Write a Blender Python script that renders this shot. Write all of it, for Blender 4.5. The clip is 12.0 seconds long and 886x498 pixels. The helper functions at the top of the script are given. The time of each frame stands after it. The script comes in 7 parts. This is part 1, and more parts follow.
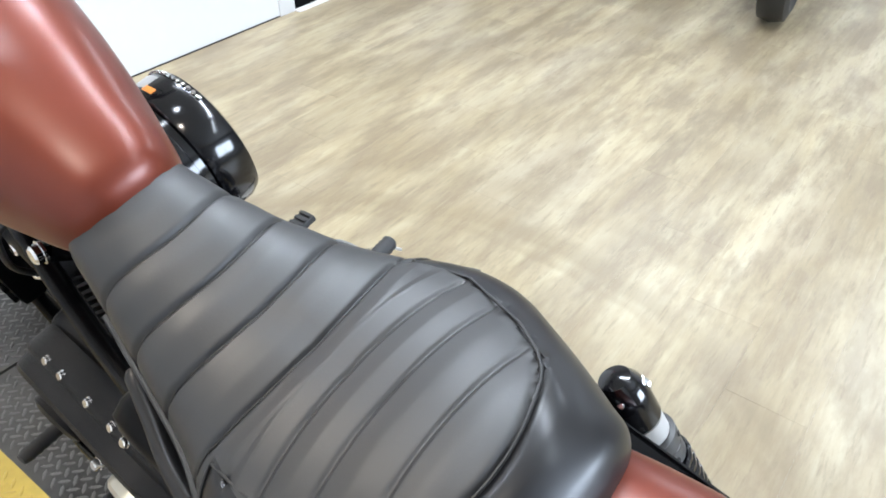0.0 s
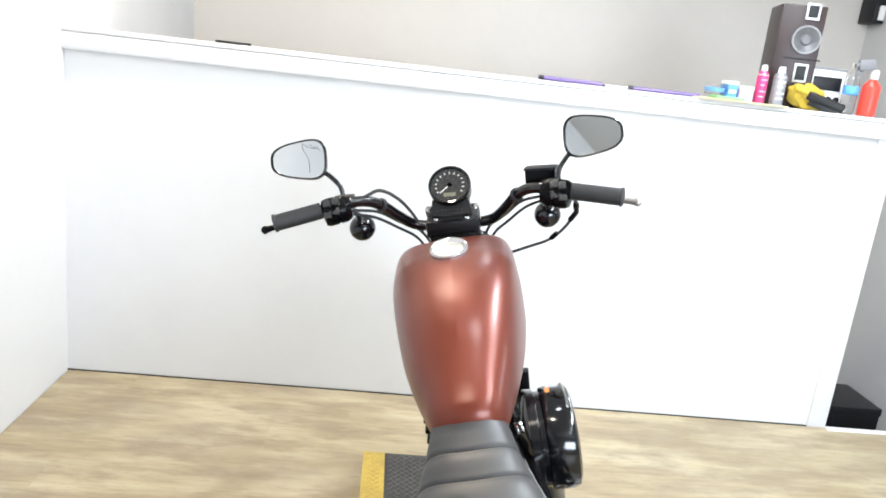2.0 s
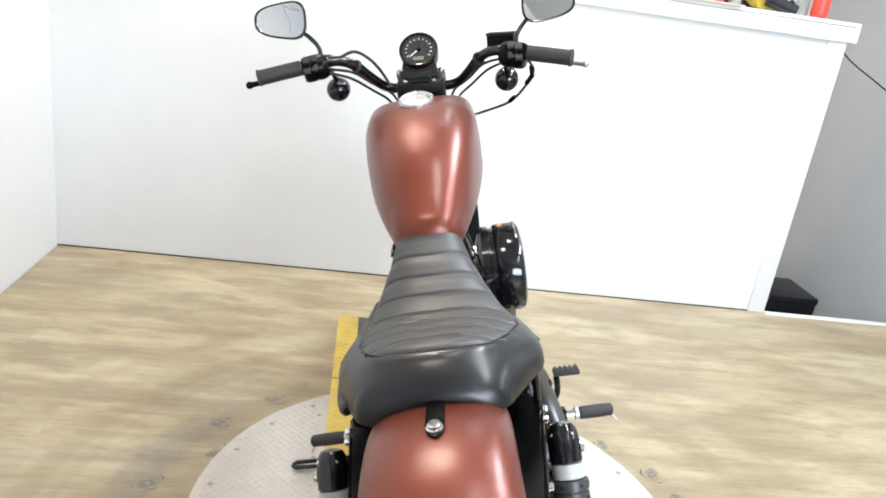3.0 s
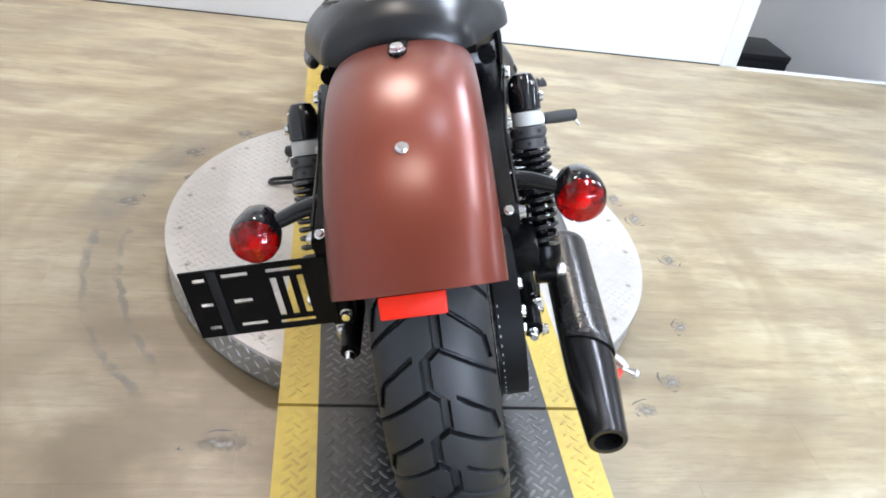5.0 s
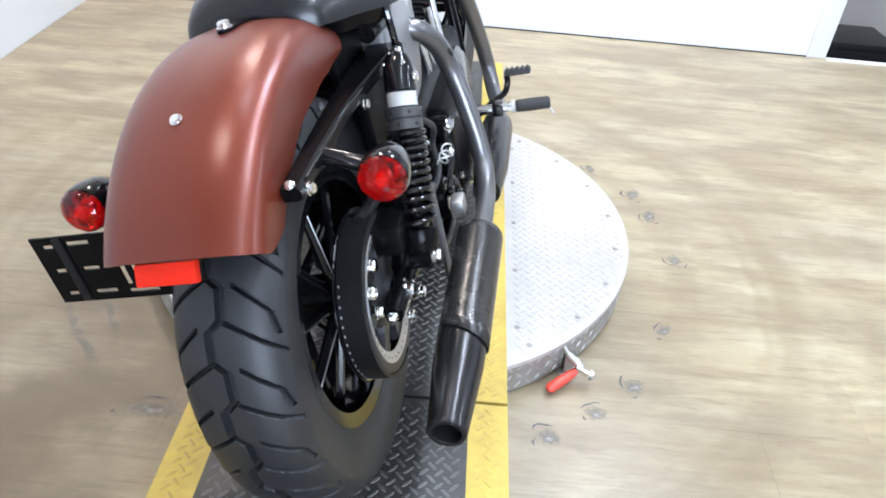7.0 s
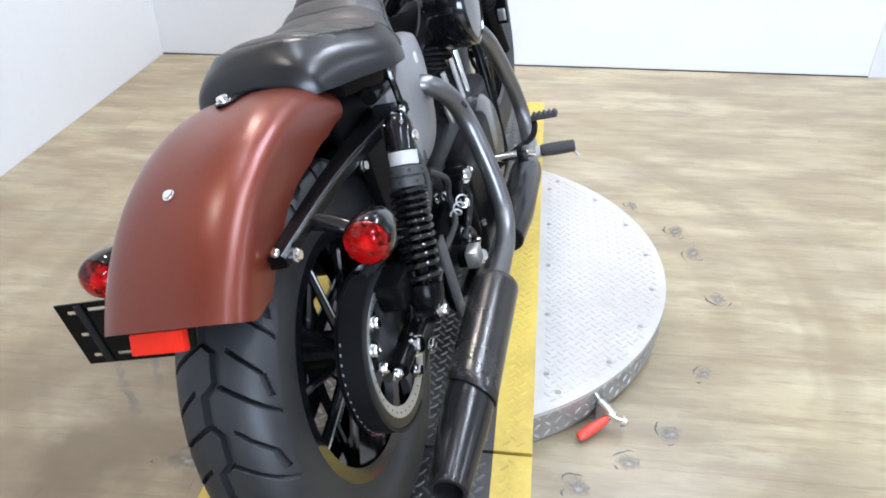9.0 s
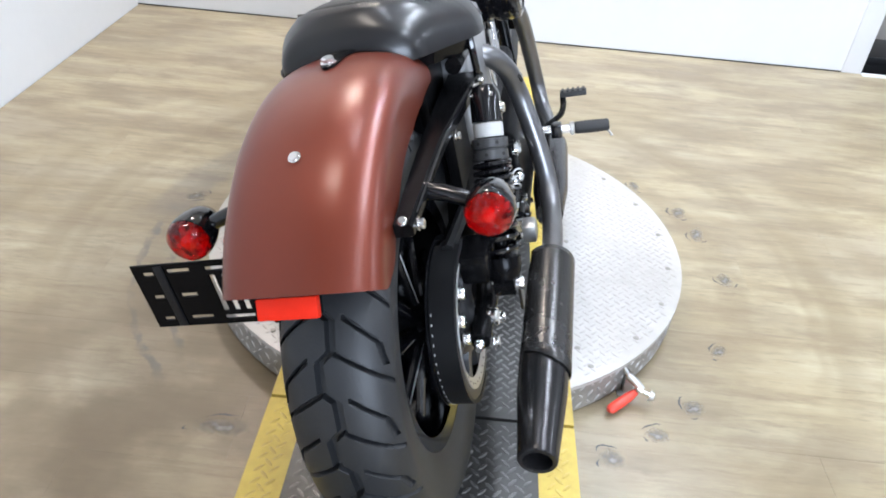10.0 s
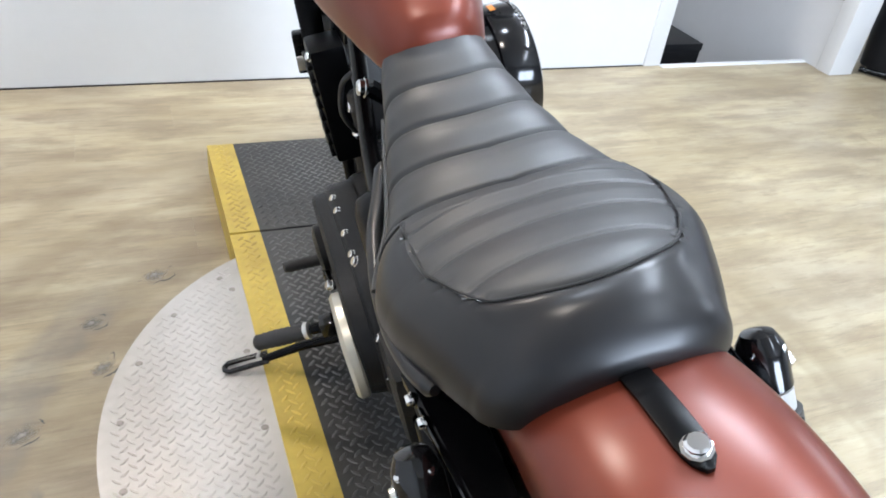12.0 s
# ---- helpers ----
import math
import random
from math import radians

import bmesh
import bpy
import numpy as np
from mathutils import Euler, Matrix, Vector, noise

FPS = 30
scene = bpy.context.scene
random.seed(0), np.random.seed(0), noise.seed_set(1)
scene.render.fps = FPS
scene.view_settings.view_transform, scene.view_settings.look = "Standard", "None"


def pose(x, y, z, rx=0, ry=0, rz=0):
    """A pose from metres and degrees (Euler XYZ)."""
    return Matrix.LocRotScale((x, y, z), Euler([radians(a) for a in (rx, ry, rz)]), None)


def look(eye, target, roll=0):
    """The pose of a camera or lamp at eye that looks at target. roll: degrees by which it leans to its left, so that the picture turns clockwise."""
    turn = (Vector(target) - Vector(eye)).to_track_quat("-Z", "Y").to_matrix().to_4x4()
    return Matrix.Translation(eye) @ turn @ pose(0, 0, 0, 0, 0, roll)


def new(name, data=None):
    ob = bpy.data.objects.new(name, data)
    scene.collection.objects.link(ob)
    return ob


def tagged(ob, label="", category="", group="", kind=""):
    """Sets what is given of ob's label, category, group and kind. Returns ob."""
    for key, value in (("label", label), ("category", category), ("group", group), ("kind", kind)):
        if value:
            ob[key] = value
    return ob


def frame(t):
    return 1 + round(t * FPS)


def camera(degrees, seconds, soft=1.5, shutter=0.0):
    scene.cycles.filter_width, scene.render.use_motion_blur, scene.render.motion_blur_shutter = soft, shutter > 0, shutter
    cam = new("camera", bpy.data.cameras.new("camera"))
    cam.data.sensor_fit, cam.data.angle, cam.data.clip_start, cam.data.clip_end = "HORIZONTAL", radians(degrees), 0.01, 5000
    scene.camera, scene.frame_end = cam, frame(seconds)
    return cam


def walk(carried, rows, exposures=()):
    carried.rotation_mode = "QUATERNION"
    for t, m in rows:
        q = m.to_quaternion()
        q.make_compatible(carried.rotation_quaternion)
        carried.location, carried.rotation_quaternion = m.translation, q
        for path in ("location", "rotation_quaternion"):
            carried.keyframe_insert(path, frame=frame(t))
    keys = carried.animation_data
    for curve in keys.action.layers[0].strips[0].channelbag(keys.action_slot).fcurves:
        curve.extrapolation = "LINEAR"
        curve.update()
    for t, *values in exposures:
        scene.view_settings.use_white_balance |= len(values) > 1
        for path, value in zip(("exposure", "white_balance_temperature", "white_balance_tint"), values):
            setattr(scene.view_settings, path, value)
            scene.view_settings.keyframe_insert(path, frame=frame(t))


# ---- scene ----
EXPOSURE = -0.13
cam = camera(61.74, 12.0, soft=1.8)
PATH = [  # seconds, eye, yaw, pitch, roll
    (0.00, -0.4539, 0.0228, 1.2779, -53.62, -38.88, 0.61),
    (0.10, -0.4129, 0.0015, 1.2677, -44.98, -38.32, -0.52),
    (0.20, -0.3911, 0.0098, 1.2664, -40.20, -36.37, 0.90),
    (0.30, -0.3762, -0.0025, 1.2719, -37.19, -32.90, 3.01),
    (0.50, -0.3601, -0.0116, 1.2766, -30.89, -29.04, 2.88),
    (0.70, -0.3705, -0.0425, 1.2834, -24.69, -25.42, 4.06),
    (0.80, -0.3763, -0.0662, 1.2996, -21.45, -24.71, 2.32),
    (1.00, -0.4040, -0.1384, 1.3586, -18.73, -20.39, 1.80),
    (1.50, -0.4285, -0.3522, 1.4502, -15.19, -15.42, 3.74),
    (2.00, -0.3482, -0.5192, 1.4514, -4.94, -14.00, 6.55),
    (2.50, -0.3110, -0.6420, 1.4075, -4.08, -15.98, 6.77),
    (3.00, -0.3260, -0.7650, 1.3450, -7.59, -19.51, 8.30),
    (3.30, -0.3250, -0.8110, 1.3110, -9.10, -22.55, 9.35),
    (3.50, -0.3130, -0.8360, 1.2910, -9.49, -24.06, 9.40),
    (3.60, -0.3161, -0.8435, 1.2809, -9.91, -25.12, 9.18),
    (3.70, -0.2995, -0.8454, 1.2751, -9.77, -25.73, 9.11),
    (5.30, -0.2929, -0.9232, 1.1371, -13.30, -36.08, 10.25),
    (5.50, -0.2900, -0.9340, 1.1256, -14.33, -37.12, 10.38),
    (6.00, -0.2933, -0.9750, 1.1540, -18.04, -38.87, 9.36),
    (6.50, -0.1800, -0.9827, 1.2014, -13.77, -37.77, 5.09),
    (7.00, 0.1176, -0.9173, 1.1800, 0.42, -35.76, 5.12),
    (7.30, 0.2090, -0.9060, 1.1940, 9.53, -37.09, -1.00),
    (7.50, 0.2212, -0.8827, 1.1913, 9.83, -36.73, -1.41),
    (7.70, 0.2580, -0.8730, 1.2210, 10.91, -35.56, -3.40),
    (9.30, 0.1999, -0.9090, 1.2179, 6.15, -33.55, 0.45),
    (9.50, 0.1633, -0.9162, 1.2127, 4.14, -35.32, 0.46),
    (10.00, -0.0031, -0.9195, 1.2124, 1.31, -35.50, 5.08),
    (10.50, -0.1715, -0.8866, 1.2004, -0.92, -36.00, 8.19),
    (11.00, -0.3144, -0.6769, 1.1622, -2.18, -34.56, 7.09),
    (11.30, -0.3858, -0.5210, 1.1687, -2.26, -33.87, 7.49),
    (11.50, -0.4276, -0.4386, 1.1685, -3.94, -33.50, 6.48),
    (11.60, -0.4430, -0.3952, 1.1566, -6.27, -32.78, 7.47),
    (11.80, -0.4748, -0.2942, 1.1623, -15.96, -33.16, 7.44),
    (12.00, -0.5100, -0.2040, 1.1920, -25.70, -34.96, 8.10),
]
walk(cam, [(t, pose(x, y, z, 90 + pitch, 0, yaw) @ pose(0, 0, 0, 0, 0, roll)) for t, x, y, z, yaw, pitch, roll in PATH],
     exposures=[(0.0, EXPOSURE + 0.08, 6110, 10), (0.6, EXPOSURE + 0.14, 6160, 10), (1.5, EXPOSURE + 0.22, 6310, 10), (2.5, EXPOSURE + 0.17, 6510, 10), (3.6, EXPOSURE + 0.10, 6310, 10), (5.4, EXPOSURE + 0.22, 5990, 13),
                (6.5, EXPOSURE + 0.22, 5920, 13), (7.7, EXPOSURE + 0.10, 5920, 13), (9.5, EXPOSURE + 0.04, 5990, 13), (11.0, EXPOSURE + 0.10, 6140, 11), (11.5, EXPOSURE + 0.10, 6140, 11), (12.0, EXPOSURE + 0.10, 5990, 11)])

# ---------------------------------------------------------------- light
world = bpy.data.worlds.new("room_sky")
scene.world = world
world.use_nodes = True
wn = world.node_tree.nodes
sky = wn.new("ShaderNodeTexSky")
sky.sky_type, sky.sun_disc, sky.sun_elevation, sky.sun_rotation = "NISHITA", False, radians(40), radians(110)
world.node_tree.links.new(sky.outputs[0], wn["Background"].inputs[0])
wn["Background"].inputs[1].default_value = 0.10


def area_lamp(name, eye, target, sx, sy, watts, colour, spread=180):
    data = bpy.data.lights.new(name, "AREA")
    data.shape, data.size, data.size_y, data.energy, data.color = "RECTANGLE", sx, sy, watts, colour
    data.spread = radians(spread)
    lamp = new(name, data)
    lamp.matrix_world = look(eye, target)
    return lamp


# ---------------------------------------------------------------- materials
def material(name, colour, rough=0.5, metal=0.0, coat=0.0, spec=0.5, vary=0.0, scale=8.0, bump=0.0, bump_scale=200.0,
             rough_vary=0.0, stretch=(1, 1, 1), dark=None, coat_rough=0.2):
    m = bpy.data.materials.new(name)
    m.use_nodes = True
    n, l = m.node_tree.nodes, m.node_tree.links
    b = n["Principled BSDF"]
    b.inputs["Base Color"].default_value = (*colour, 1)
    b.inputs["Roughness"].default_value = rough
    b.inputs["Metallic"].default_value = metal
    b.inputs["Coat Weight"].default_value = coat
    b.inputs["Coat Roughness"].default_value = coat_rough
    b.inputs["Specular IOR Level"].default_value = spec
    tc = n.new("ShaderNodeTexCoord")
    mp = n.new("ShaderNodeMapping")
    mp.inputs["Scale"].default_value = stretch
    l.new(tc.outputs["Object"], mp.inputs[0])
    if vary or rough_vary:
        t1, t2 = n.new("ShaderNodeTexNoise"), n.new("ShaderNodeTexNoise")
        for t, s in ((t1, scale), (t2, scale * 9)):
            t.inputs["Scale"].default_value, t.inputs["Detail"].default_value = s, 6
            l.new(mp.outputs[0], t.inputs["Vector"])
        mix = n.new("ShaderNodeMath")
        mix.operation = "MULTIPLY_ADD"
        l.new(t2.outputs["Fac"], mix.inputs[0])
        mix.inputs[1].default_value = 0.4
        l.new(t1.outputs["Fac"], mix.inputs[2])
    if vary:
        ramp = n.new("ShaderNodeMapRange")
        ramp.inputs["From Min"].default_value, ramp.inputs["From Max"].default_value = 0.4, 1.0
        l.new(mix.outputs[0], ramp.inputs["Value"])
        cm = n.new("ShaderNodeMix")
        cm.data_type = "RGBA"
        lo = dark or tuple(c * (1 - vary) for c in colour)
        cm.inputs[6].default_value, cm.inputs[7].default_value = (*lo, 1), (*[min(1, c * (1 + vary * 0.5)) for c in colour], 1)
        l.new(ramp.outputs[0], cm.inputs[0])
        l.new(cm.outputs[2], b.inputs["Base Color"])
    if rough_vary:
        rr = n.new("ShaderNodeMapRange")
        rr.inputs["From Min"].default_value, rr.inputs["From Max"].default_value = 0.4, 1.0
        rr.inputs["To Min"].default_value, rr.inputs["To Max"].default_value = max(0.02, rough - rough_vary), min(1, rough + rough_vary)
        l.new(mix.outputs[0], rr.inputs["Value"])
        l.new(rr.outputs[0], b.inputs["Roughness"])
    if bump:
        tb, bu = n.new("ShaderNodeTexNoise"), n.new("ShaderNodeBump")
        tb.inputs["Scale"].default_value, tb.inputs["Detail"].default_value = bump_scale, 4
        l.new(mp.outputs[0], tb.inputs["Vector"])
        bu.inputs["Strength"].default_value, bu.inputs["Distance"].default_value = bump, 0.002
        l.new(tb.outputs["Fac"], bu.inputs["Height"])
        l.new(bu.outputs[0], b.inputs["Normal"])
    return m


def floor_material():
    """Weathered oak-look vinyl: streaks along x, each plank shifted in tone and grain."""
    m = bpy.data.materials.new("oak_vinyl")
    m.use_nodes = True
    n, l = m.node_tree.nodes, m.node_tree.links
    b = n["Principled BSDF"]
    tc, oi = n.new("ShaderNodeTexCoord"), n.new("ShaderNodeObjectInfo")
    off = n.new("ShaderNodeVectorMath")
    off.operation = "MULTIPLY_ADD"
    l.new(oi.outputs["Random"], off.inputs[0])
    off.inputs[1].default_value = (37.0, 53.0, 11.0)
    l.new(tc.outputs["Object"], off.inputs[2])

    ground = n.new("ShaderNodeNewGeometry")

    def noise_at(sx, sy, scale, detail, rough=0.6, per_plank=True):
        mp, t = n.new("ShaderNodeMapping"), n.new("ShaderNodeTexNoise")
        mp.inputs["Scale"].default_value = (sx, sy, 1)
        t.inputs["Scale"].default_value, t.inputs["Detail"].default_value, t.inputs["Roughness"].default_value = scale, detail, rough
        l.new(off.outputs[0] if per_plank else ground.outputs["Position"], mp.inputs[0])
        l.new(mp.outputs[0], t.inputs["Vector"])
        return t.outputs["Fac"]

    broad, streak, grain = noise_at(0.80, 3.0, 1.8, 6, 0.62, False), noise_at(0.60, 5.2, 3.4, 7, 0.64), noise_at(0.7, 11.0, 12.0, 5, 0.62)
    r1 = n.new("ShaderNodeValToRGB")
    e = r1.color_ramp.elements
    e[0].position, e[0].color = 0.35, (0.232, 0.186, 0.122, 1)
    e[1].position, e[1].color = 0.69, (0.485, 0.440, 0.328, 1)
    mid = e.new(0.5)
    mid.color = (0.395, 0.335, 0.228, 1)
    s1, s2 = n.new("ShaderNodeMath"), n.new("ShaderNodeMath")
    s1.operation = s2.operation = "MULTIPLY_ADD"
    l.new(streak, s1.inputs[0])
    s1.inputs[1].default_value = 0.55
    l.new(broad, s2.inputs[0])
    s2.inputs[1].default_value = 0.45
    l.new(s1.outputs[0], s2.inputs[2])
    s1.inputs[2].default_value = 0.0
    l.new(s2.outputs[0], r1.inputs[0])
    g1, mx = n.new("ShaderNodeMapRange"), n.new("ShaderNodeMix")
    g1.inputs["From Min"].default_value, g1.inputs["From Max"].default_value = 0.55, 0.72
    l.new(grain, g1.inputs["Value"])
    gm = n.new("ShaderNodeMath")
    gm.operation = "MULTIPLY"
    gm.inputs[1].default_value = 0.34
    l.new(g1.outputs[0], gm.inputs[0])
    mx.data_type = "RGBA"
    mx.inputs[7].default_value = (0.20, 0.16, 0.11, 1)
    l.new(gm.outputs[0], mx.inputs[0])
    l.new(r1.outputs[0], mx.inputs[6])
    tone, hv = n.new("ShaderNodeMapRange"), n.new("ShaderNodeHueSaturation")
    tone.inputs["To Min"].default_value, tone.inputs["To Max"].default_value = 0.88, 1.0
    l.new(oi.outputs["Random"], tone.inputs["Value"])
    l.new(tone.outputs[0], hv.inputs["Value"])
    hv.inputs["Saturation"].default_value = 1.14
    l.new(mx.outputs[2], hv.inputs["Color"])
    # wear rings where the turntable's ramps were dragged round
    ge, di, wn_ = n.new("ShaderNodeNewGeometry"), n.new("ShaderNodeVectorMath"), n.new("ShaderNodeTexNoise")
    di.operation = "DISTANCE"
    di.inputs[1].default_value = (-0.032, 0.7455, 0.0)
    l.new(ge.outputs["Position"], di.inputs[0])
    wn_.inputs["Scale"].default_value, wn_.inputs["Detail"].default_value = 2.2, 3
    l.new(ge.outputs["Position"], wn_.inputs["Vector"])
    rr = n.new("ShaderNodeValToRGB")
    el = rr.color_ramp.elements
    el[0].position, el[0].color = 0.30, (0.10, 0.10, 0.10, 1)
    el[1].position, el[1].color = 0.70, (0, 0, 0, 1)
    for pos, val in ((0.345, 0.14), (0.368, 0.10), (0.378, 0.38), (0.408, 0.34), (0.420, 0.08), (0.482, 0.06), (0.490, 0.34), (0.504, 0.24), (0.516, 0.48), (0.534, 0.40), (0.552, 0.10), (0.60, 0.05), (0.625, 0.35), (0.65, 0.10)):
        e2 = el.new(pos)
        e2.color = (val, val, val, 1)
    sc = n.new("ShaderNodeMath")
    sc.operation = "MULTIPLY"
    sc.inputs[1].default_value = 0.5
    wob, wt = n.new("ShaderNodeMath"), n.new("ShaderNodeTexNoise")
    wt.inputs["Scale"].default_value, wt.inputs["Detail"].default_value = 5.0, 4
    l.new(ge.outputs["Position"], wt.inputs["Vector"])
    wob.operation = "MULTIPLY_ADD"
    wob.inputs[1].default_value = 0.08
    l.new(wt.outputs["Fac"], wob.inputs[0])
    l.new(di.outputs["Value"], wob.inputs[2])
    w0 = n.new("ShaderNodeMath")
    w0.operation = "SUBTRACT"
    w0.inputs[1].default_value = 0.04
    l.new(wob.outputs[0], w0.inputs[0])
    l.new(w0.outputs[0], sc.inputs[0])
    l.new(sc.outputs[0], rr.inputs[0])
    wr = n.new("ShaderNodeMapRange")
    wr.inputs["From Min"].default_value, wr.inputs["From Max"].default_value = 0.36, 0.60
    wr.inputs["To Min"].default_value, wr.inputs["To Max"].default_value = 0.45, 1.25
    l.new(wn_.outputs["Fac"], wr.inputs["Value"])
    mk = n.new("ShaderNodeMath")
    mk.operation = "MULTIPLY"
    l.new(rr.outputs[0], mk.inputs[0])
    l.new(wr.outputs[0], mk.inputs[1])
    wm = n.new("ShaderNodeMix")
    wm.data_type = "RGBA"
    wm.inputs[7].default_value = (0.185, 0.138, 0.078, 1)
    l.new(mk.outputs[0], wm.inputs[0])
    # soft brown traffic stains
    sp, st, sr, sm = n.new("ShaderNodeMapping"), n.new("ShaderNodeTexNoise"), n.new("ShaderNodeMapRange"), n.new("ShaderNodeMix")
    sp.inputs["Scale"].default_value = (0.6, 1.8, 1)
    sp.inputs["Location"].default_value = (3.1, 0.4, 0)
    l.new(ge.outputs["Position"], sp.inputs[0])
    l.new(sp.outputs[0], st.inputs["Vector"])
    st.inputs["Scale"].default_value, st.inputs["Detail"].default_value = 2.5, 7
    sr.inputs["From Min"].default_value, sr.inputs["From Max"].default_value, sr.inputs["To Max"].default_value = 0.42, 0.64, 0.58
    l.new(st.outputs["Fac"], sr.inputs["Value"])
    sm.data_type = "RGBA"
    sm.inputs[7].default_value = (0.215, 0.160, 0.092, 1)
    l.new(sr.outputs[0], sm.inputs[0])
    l.new(hv.outputs[0], sm.inputs[6])
    # pale grey film left by mopping
    fp, ft, fr, fm = n.new("ShaderNodeMapping"), n.new("ShaderNodeTexNoise"), n.new("ShaderNodeMapRange"), n.new("ShaderNodeMix")
    fp.inputs["Scale"].default_value = (0.7, 1.3, 1)
    fp.inputs["Location"].default_value = (-7.3, 5.2, 0)
    l.new(ge.outputs["Position"], fp.inputs[0])
    l.new(fp.outputs[0], ft.inputs["Vector"])
    ft.inputs["Scale"].default_value, ft.inputs["Detail"].default_value = 2.1, 7
    fr.inputs["From Min"].default_value, fr.inputs["From Max"].default_value, fr.inputs["To Max"].default_value = 0.50, 0.68, 0.16
    l.new(ft.outputs["Fac"], fr.inputs["Value"])
    fm.data_type = "RGBA"
    fm.inputs[7].default_value = (0.43, 0.395, 0.355, 1)
    l.new(fr.outputs[0], fm.inputs[0])
    l.new(sm.outputs[2], fm.inputs[6])

    def tint(base, fac, low, high, amount, colour):
        mr, mix = n.new("ShaderNodeMapRange"), n.new("ShaderNodeMix")
        mr.inputs["From Min"].default_value, mr.inputs["From Max"].default_value, mr.inputs["To Max"].default_value = low, high, amount
        l.new(fac, mr.inputs["Value"])
        mix.data_type = "RGBA"
        mix.inputs[7].default_value = (*colour, 1)
        l.new(mr.outputs[0], mix.inputs[0])
        l.new(base, mix.inputs[6])
        return mix.outputs[2]

    # worn patches a hand or two wide, olive sheen left between them, and fine flecks
    patch = tint(fm.outputs[2], noise_at(0.55, 1.7, 5.0, 7, 0.66, False), 0.45, 0.61, 0.72, (0.196, 0.150, 0.096))
    sheen = tint(patch, noise_at(0.40, 1.2, 3.1, 6, 0.62, False), 0.50, 0.68, 0.32, (0.430, 0.382, 0.282))
    fleck = tint(sheen, noise_at(0.30, 2.2, 26.0, 5, 0.7, False), 0.54, 0.66, 0.46, (0.17, 0.130, 0.082))
    pale = tint(fleck, noise_at(0.25, 2.6, 19.0, 4, 0.7), 0.56, 0.72, 0.18, (0.50, 0.45, 0.325))
    l.new(pale, wm.inputs[6])

    def calc(op, a, c=None, d=None):
        node = n.new("ShaderNodeMath")
        node.operation = op
        for i, v in enumerate((a, c, d)):
            if v is not None:
                if isinstance(v, (int, float)):
                    node.inputs[i].default_value = v
                else:
                    l.new(v, node.inputs[i])
        return node.outputs[0]

    def ramp_between(value, x0, x1):
        node = n.new("ShaderNodeMapRange")
        node.interpolation_type = "SMOOTHSTEP"
        node.inputs["From Min"].default_value, node.inputs["From Max"].default_value = x0, x1
        l.new(value, node.inputs["Value"])
        return node.outputs[0]

    # blue-grey drag marks left by a caster on the west side
    sep, t3 = n.new("ShaderNodeSeparateXYZ"), n.new("ShaderNodeTexNoise")
    l.new(ge.outputs["Position"], sep.inputs[0])
    t3.inputs["Scale"].default_value, t3.inputs["Detail"].default_value = 16.0, 4
    l.new(ge.outputs["Position"], t3.inputs["Vector"])
    dx = calc("SUBTRACT", -0.032, sep.outputs["X"])
    dy = calc("SUBTRACT", 0.7455, sep.outputs["Y"])
    ang = calc("ARCTAN2", dy, dx)
    rad = calc("ADD", di.outputs["Value"], calc("MULTIPLY", calc("SUBTRACT", t3.outputs["Fac"], 0.5), 0.060))
    span = calc("MULTIPLY", ramp_between(ang, -0.10, 0.0), ramp_between(ang, 0.82, 0.68))
    mask = None
    for r0, wide in ((0.735, 0.012), (0.811, 0.014)):
        one = ramp_between(calc("ABSOLUTE", calc("SUBTRACT", rad, r0)), wide, wide * 0.3)
        mask = one if mask is None else calc("MAXIMUM", mask, one)
    smear = calc("MULTIPLY", calc("MULTIPLY", ramp_between(rad, 0.745, 0.79), ramp_between(rad, 0.90, 0.86)), calc("MULTIPLY", ramp_between(ang, -0.85, -0.65), ramp_between(ang, -0.02, -0.15)))
    between = calc("MULTIPLY", calc("MULTIPLY", ramp_between(rad, 0.738, 0.748), ramp_between(rad, 0.808, 0.798)), calc("MULTIPLY", span, 0.30))
    smear = calc("MAXIMUM", smear, between)
    worn = calc("MAXIMUM", calc("MULTIPLY", calc("MULTIPLY", mask, span), calc("MULTIPLY", ramp_between(t3.outputs["Fac"], 0.30, 0.62), 0.85)), calc("MULTIPLY", calc("MULTIPLY", smear, t3.outputs["Fac"]), 0.75))
    gm2 = n.new("ShaderNodeMix")
    gm2.data_type = "RGBA"
    gm2.inputs[7].default_value = (0.122, 0.112, 0.110, 1)
    l.new(worn, gm2.inputs[0])
    l.new(wm.outputs[2], gm2.inputs[6])
    # brown tint round (-0.55, -0.30), fading outwards with a mottled edge
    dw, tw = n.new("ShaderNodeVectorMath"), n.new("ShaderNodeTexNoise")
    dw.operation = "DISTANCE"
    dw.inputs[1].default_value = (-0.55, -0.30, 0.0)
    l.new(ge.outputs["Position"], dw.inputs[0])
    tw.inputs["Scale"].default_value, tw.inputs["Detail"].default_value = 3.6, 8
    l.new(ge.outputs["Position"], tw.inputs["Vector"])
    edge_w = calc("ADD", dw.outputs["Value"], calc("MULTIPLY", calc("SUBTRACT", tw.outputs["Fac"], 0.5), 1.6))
    brown_stretch = calc("MULTIPLY", ramp_between(edge_w, 1.40, 0.50), calc("MULTIPLY", ramp_between(tw.outputs["Fac"], 0.30, 0.62), 0.90))
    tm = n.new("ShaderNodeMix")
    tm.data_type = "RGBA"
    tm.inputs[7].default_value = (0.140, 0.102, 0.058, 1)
    l.new(brown_stretch, tm.inputs[0])
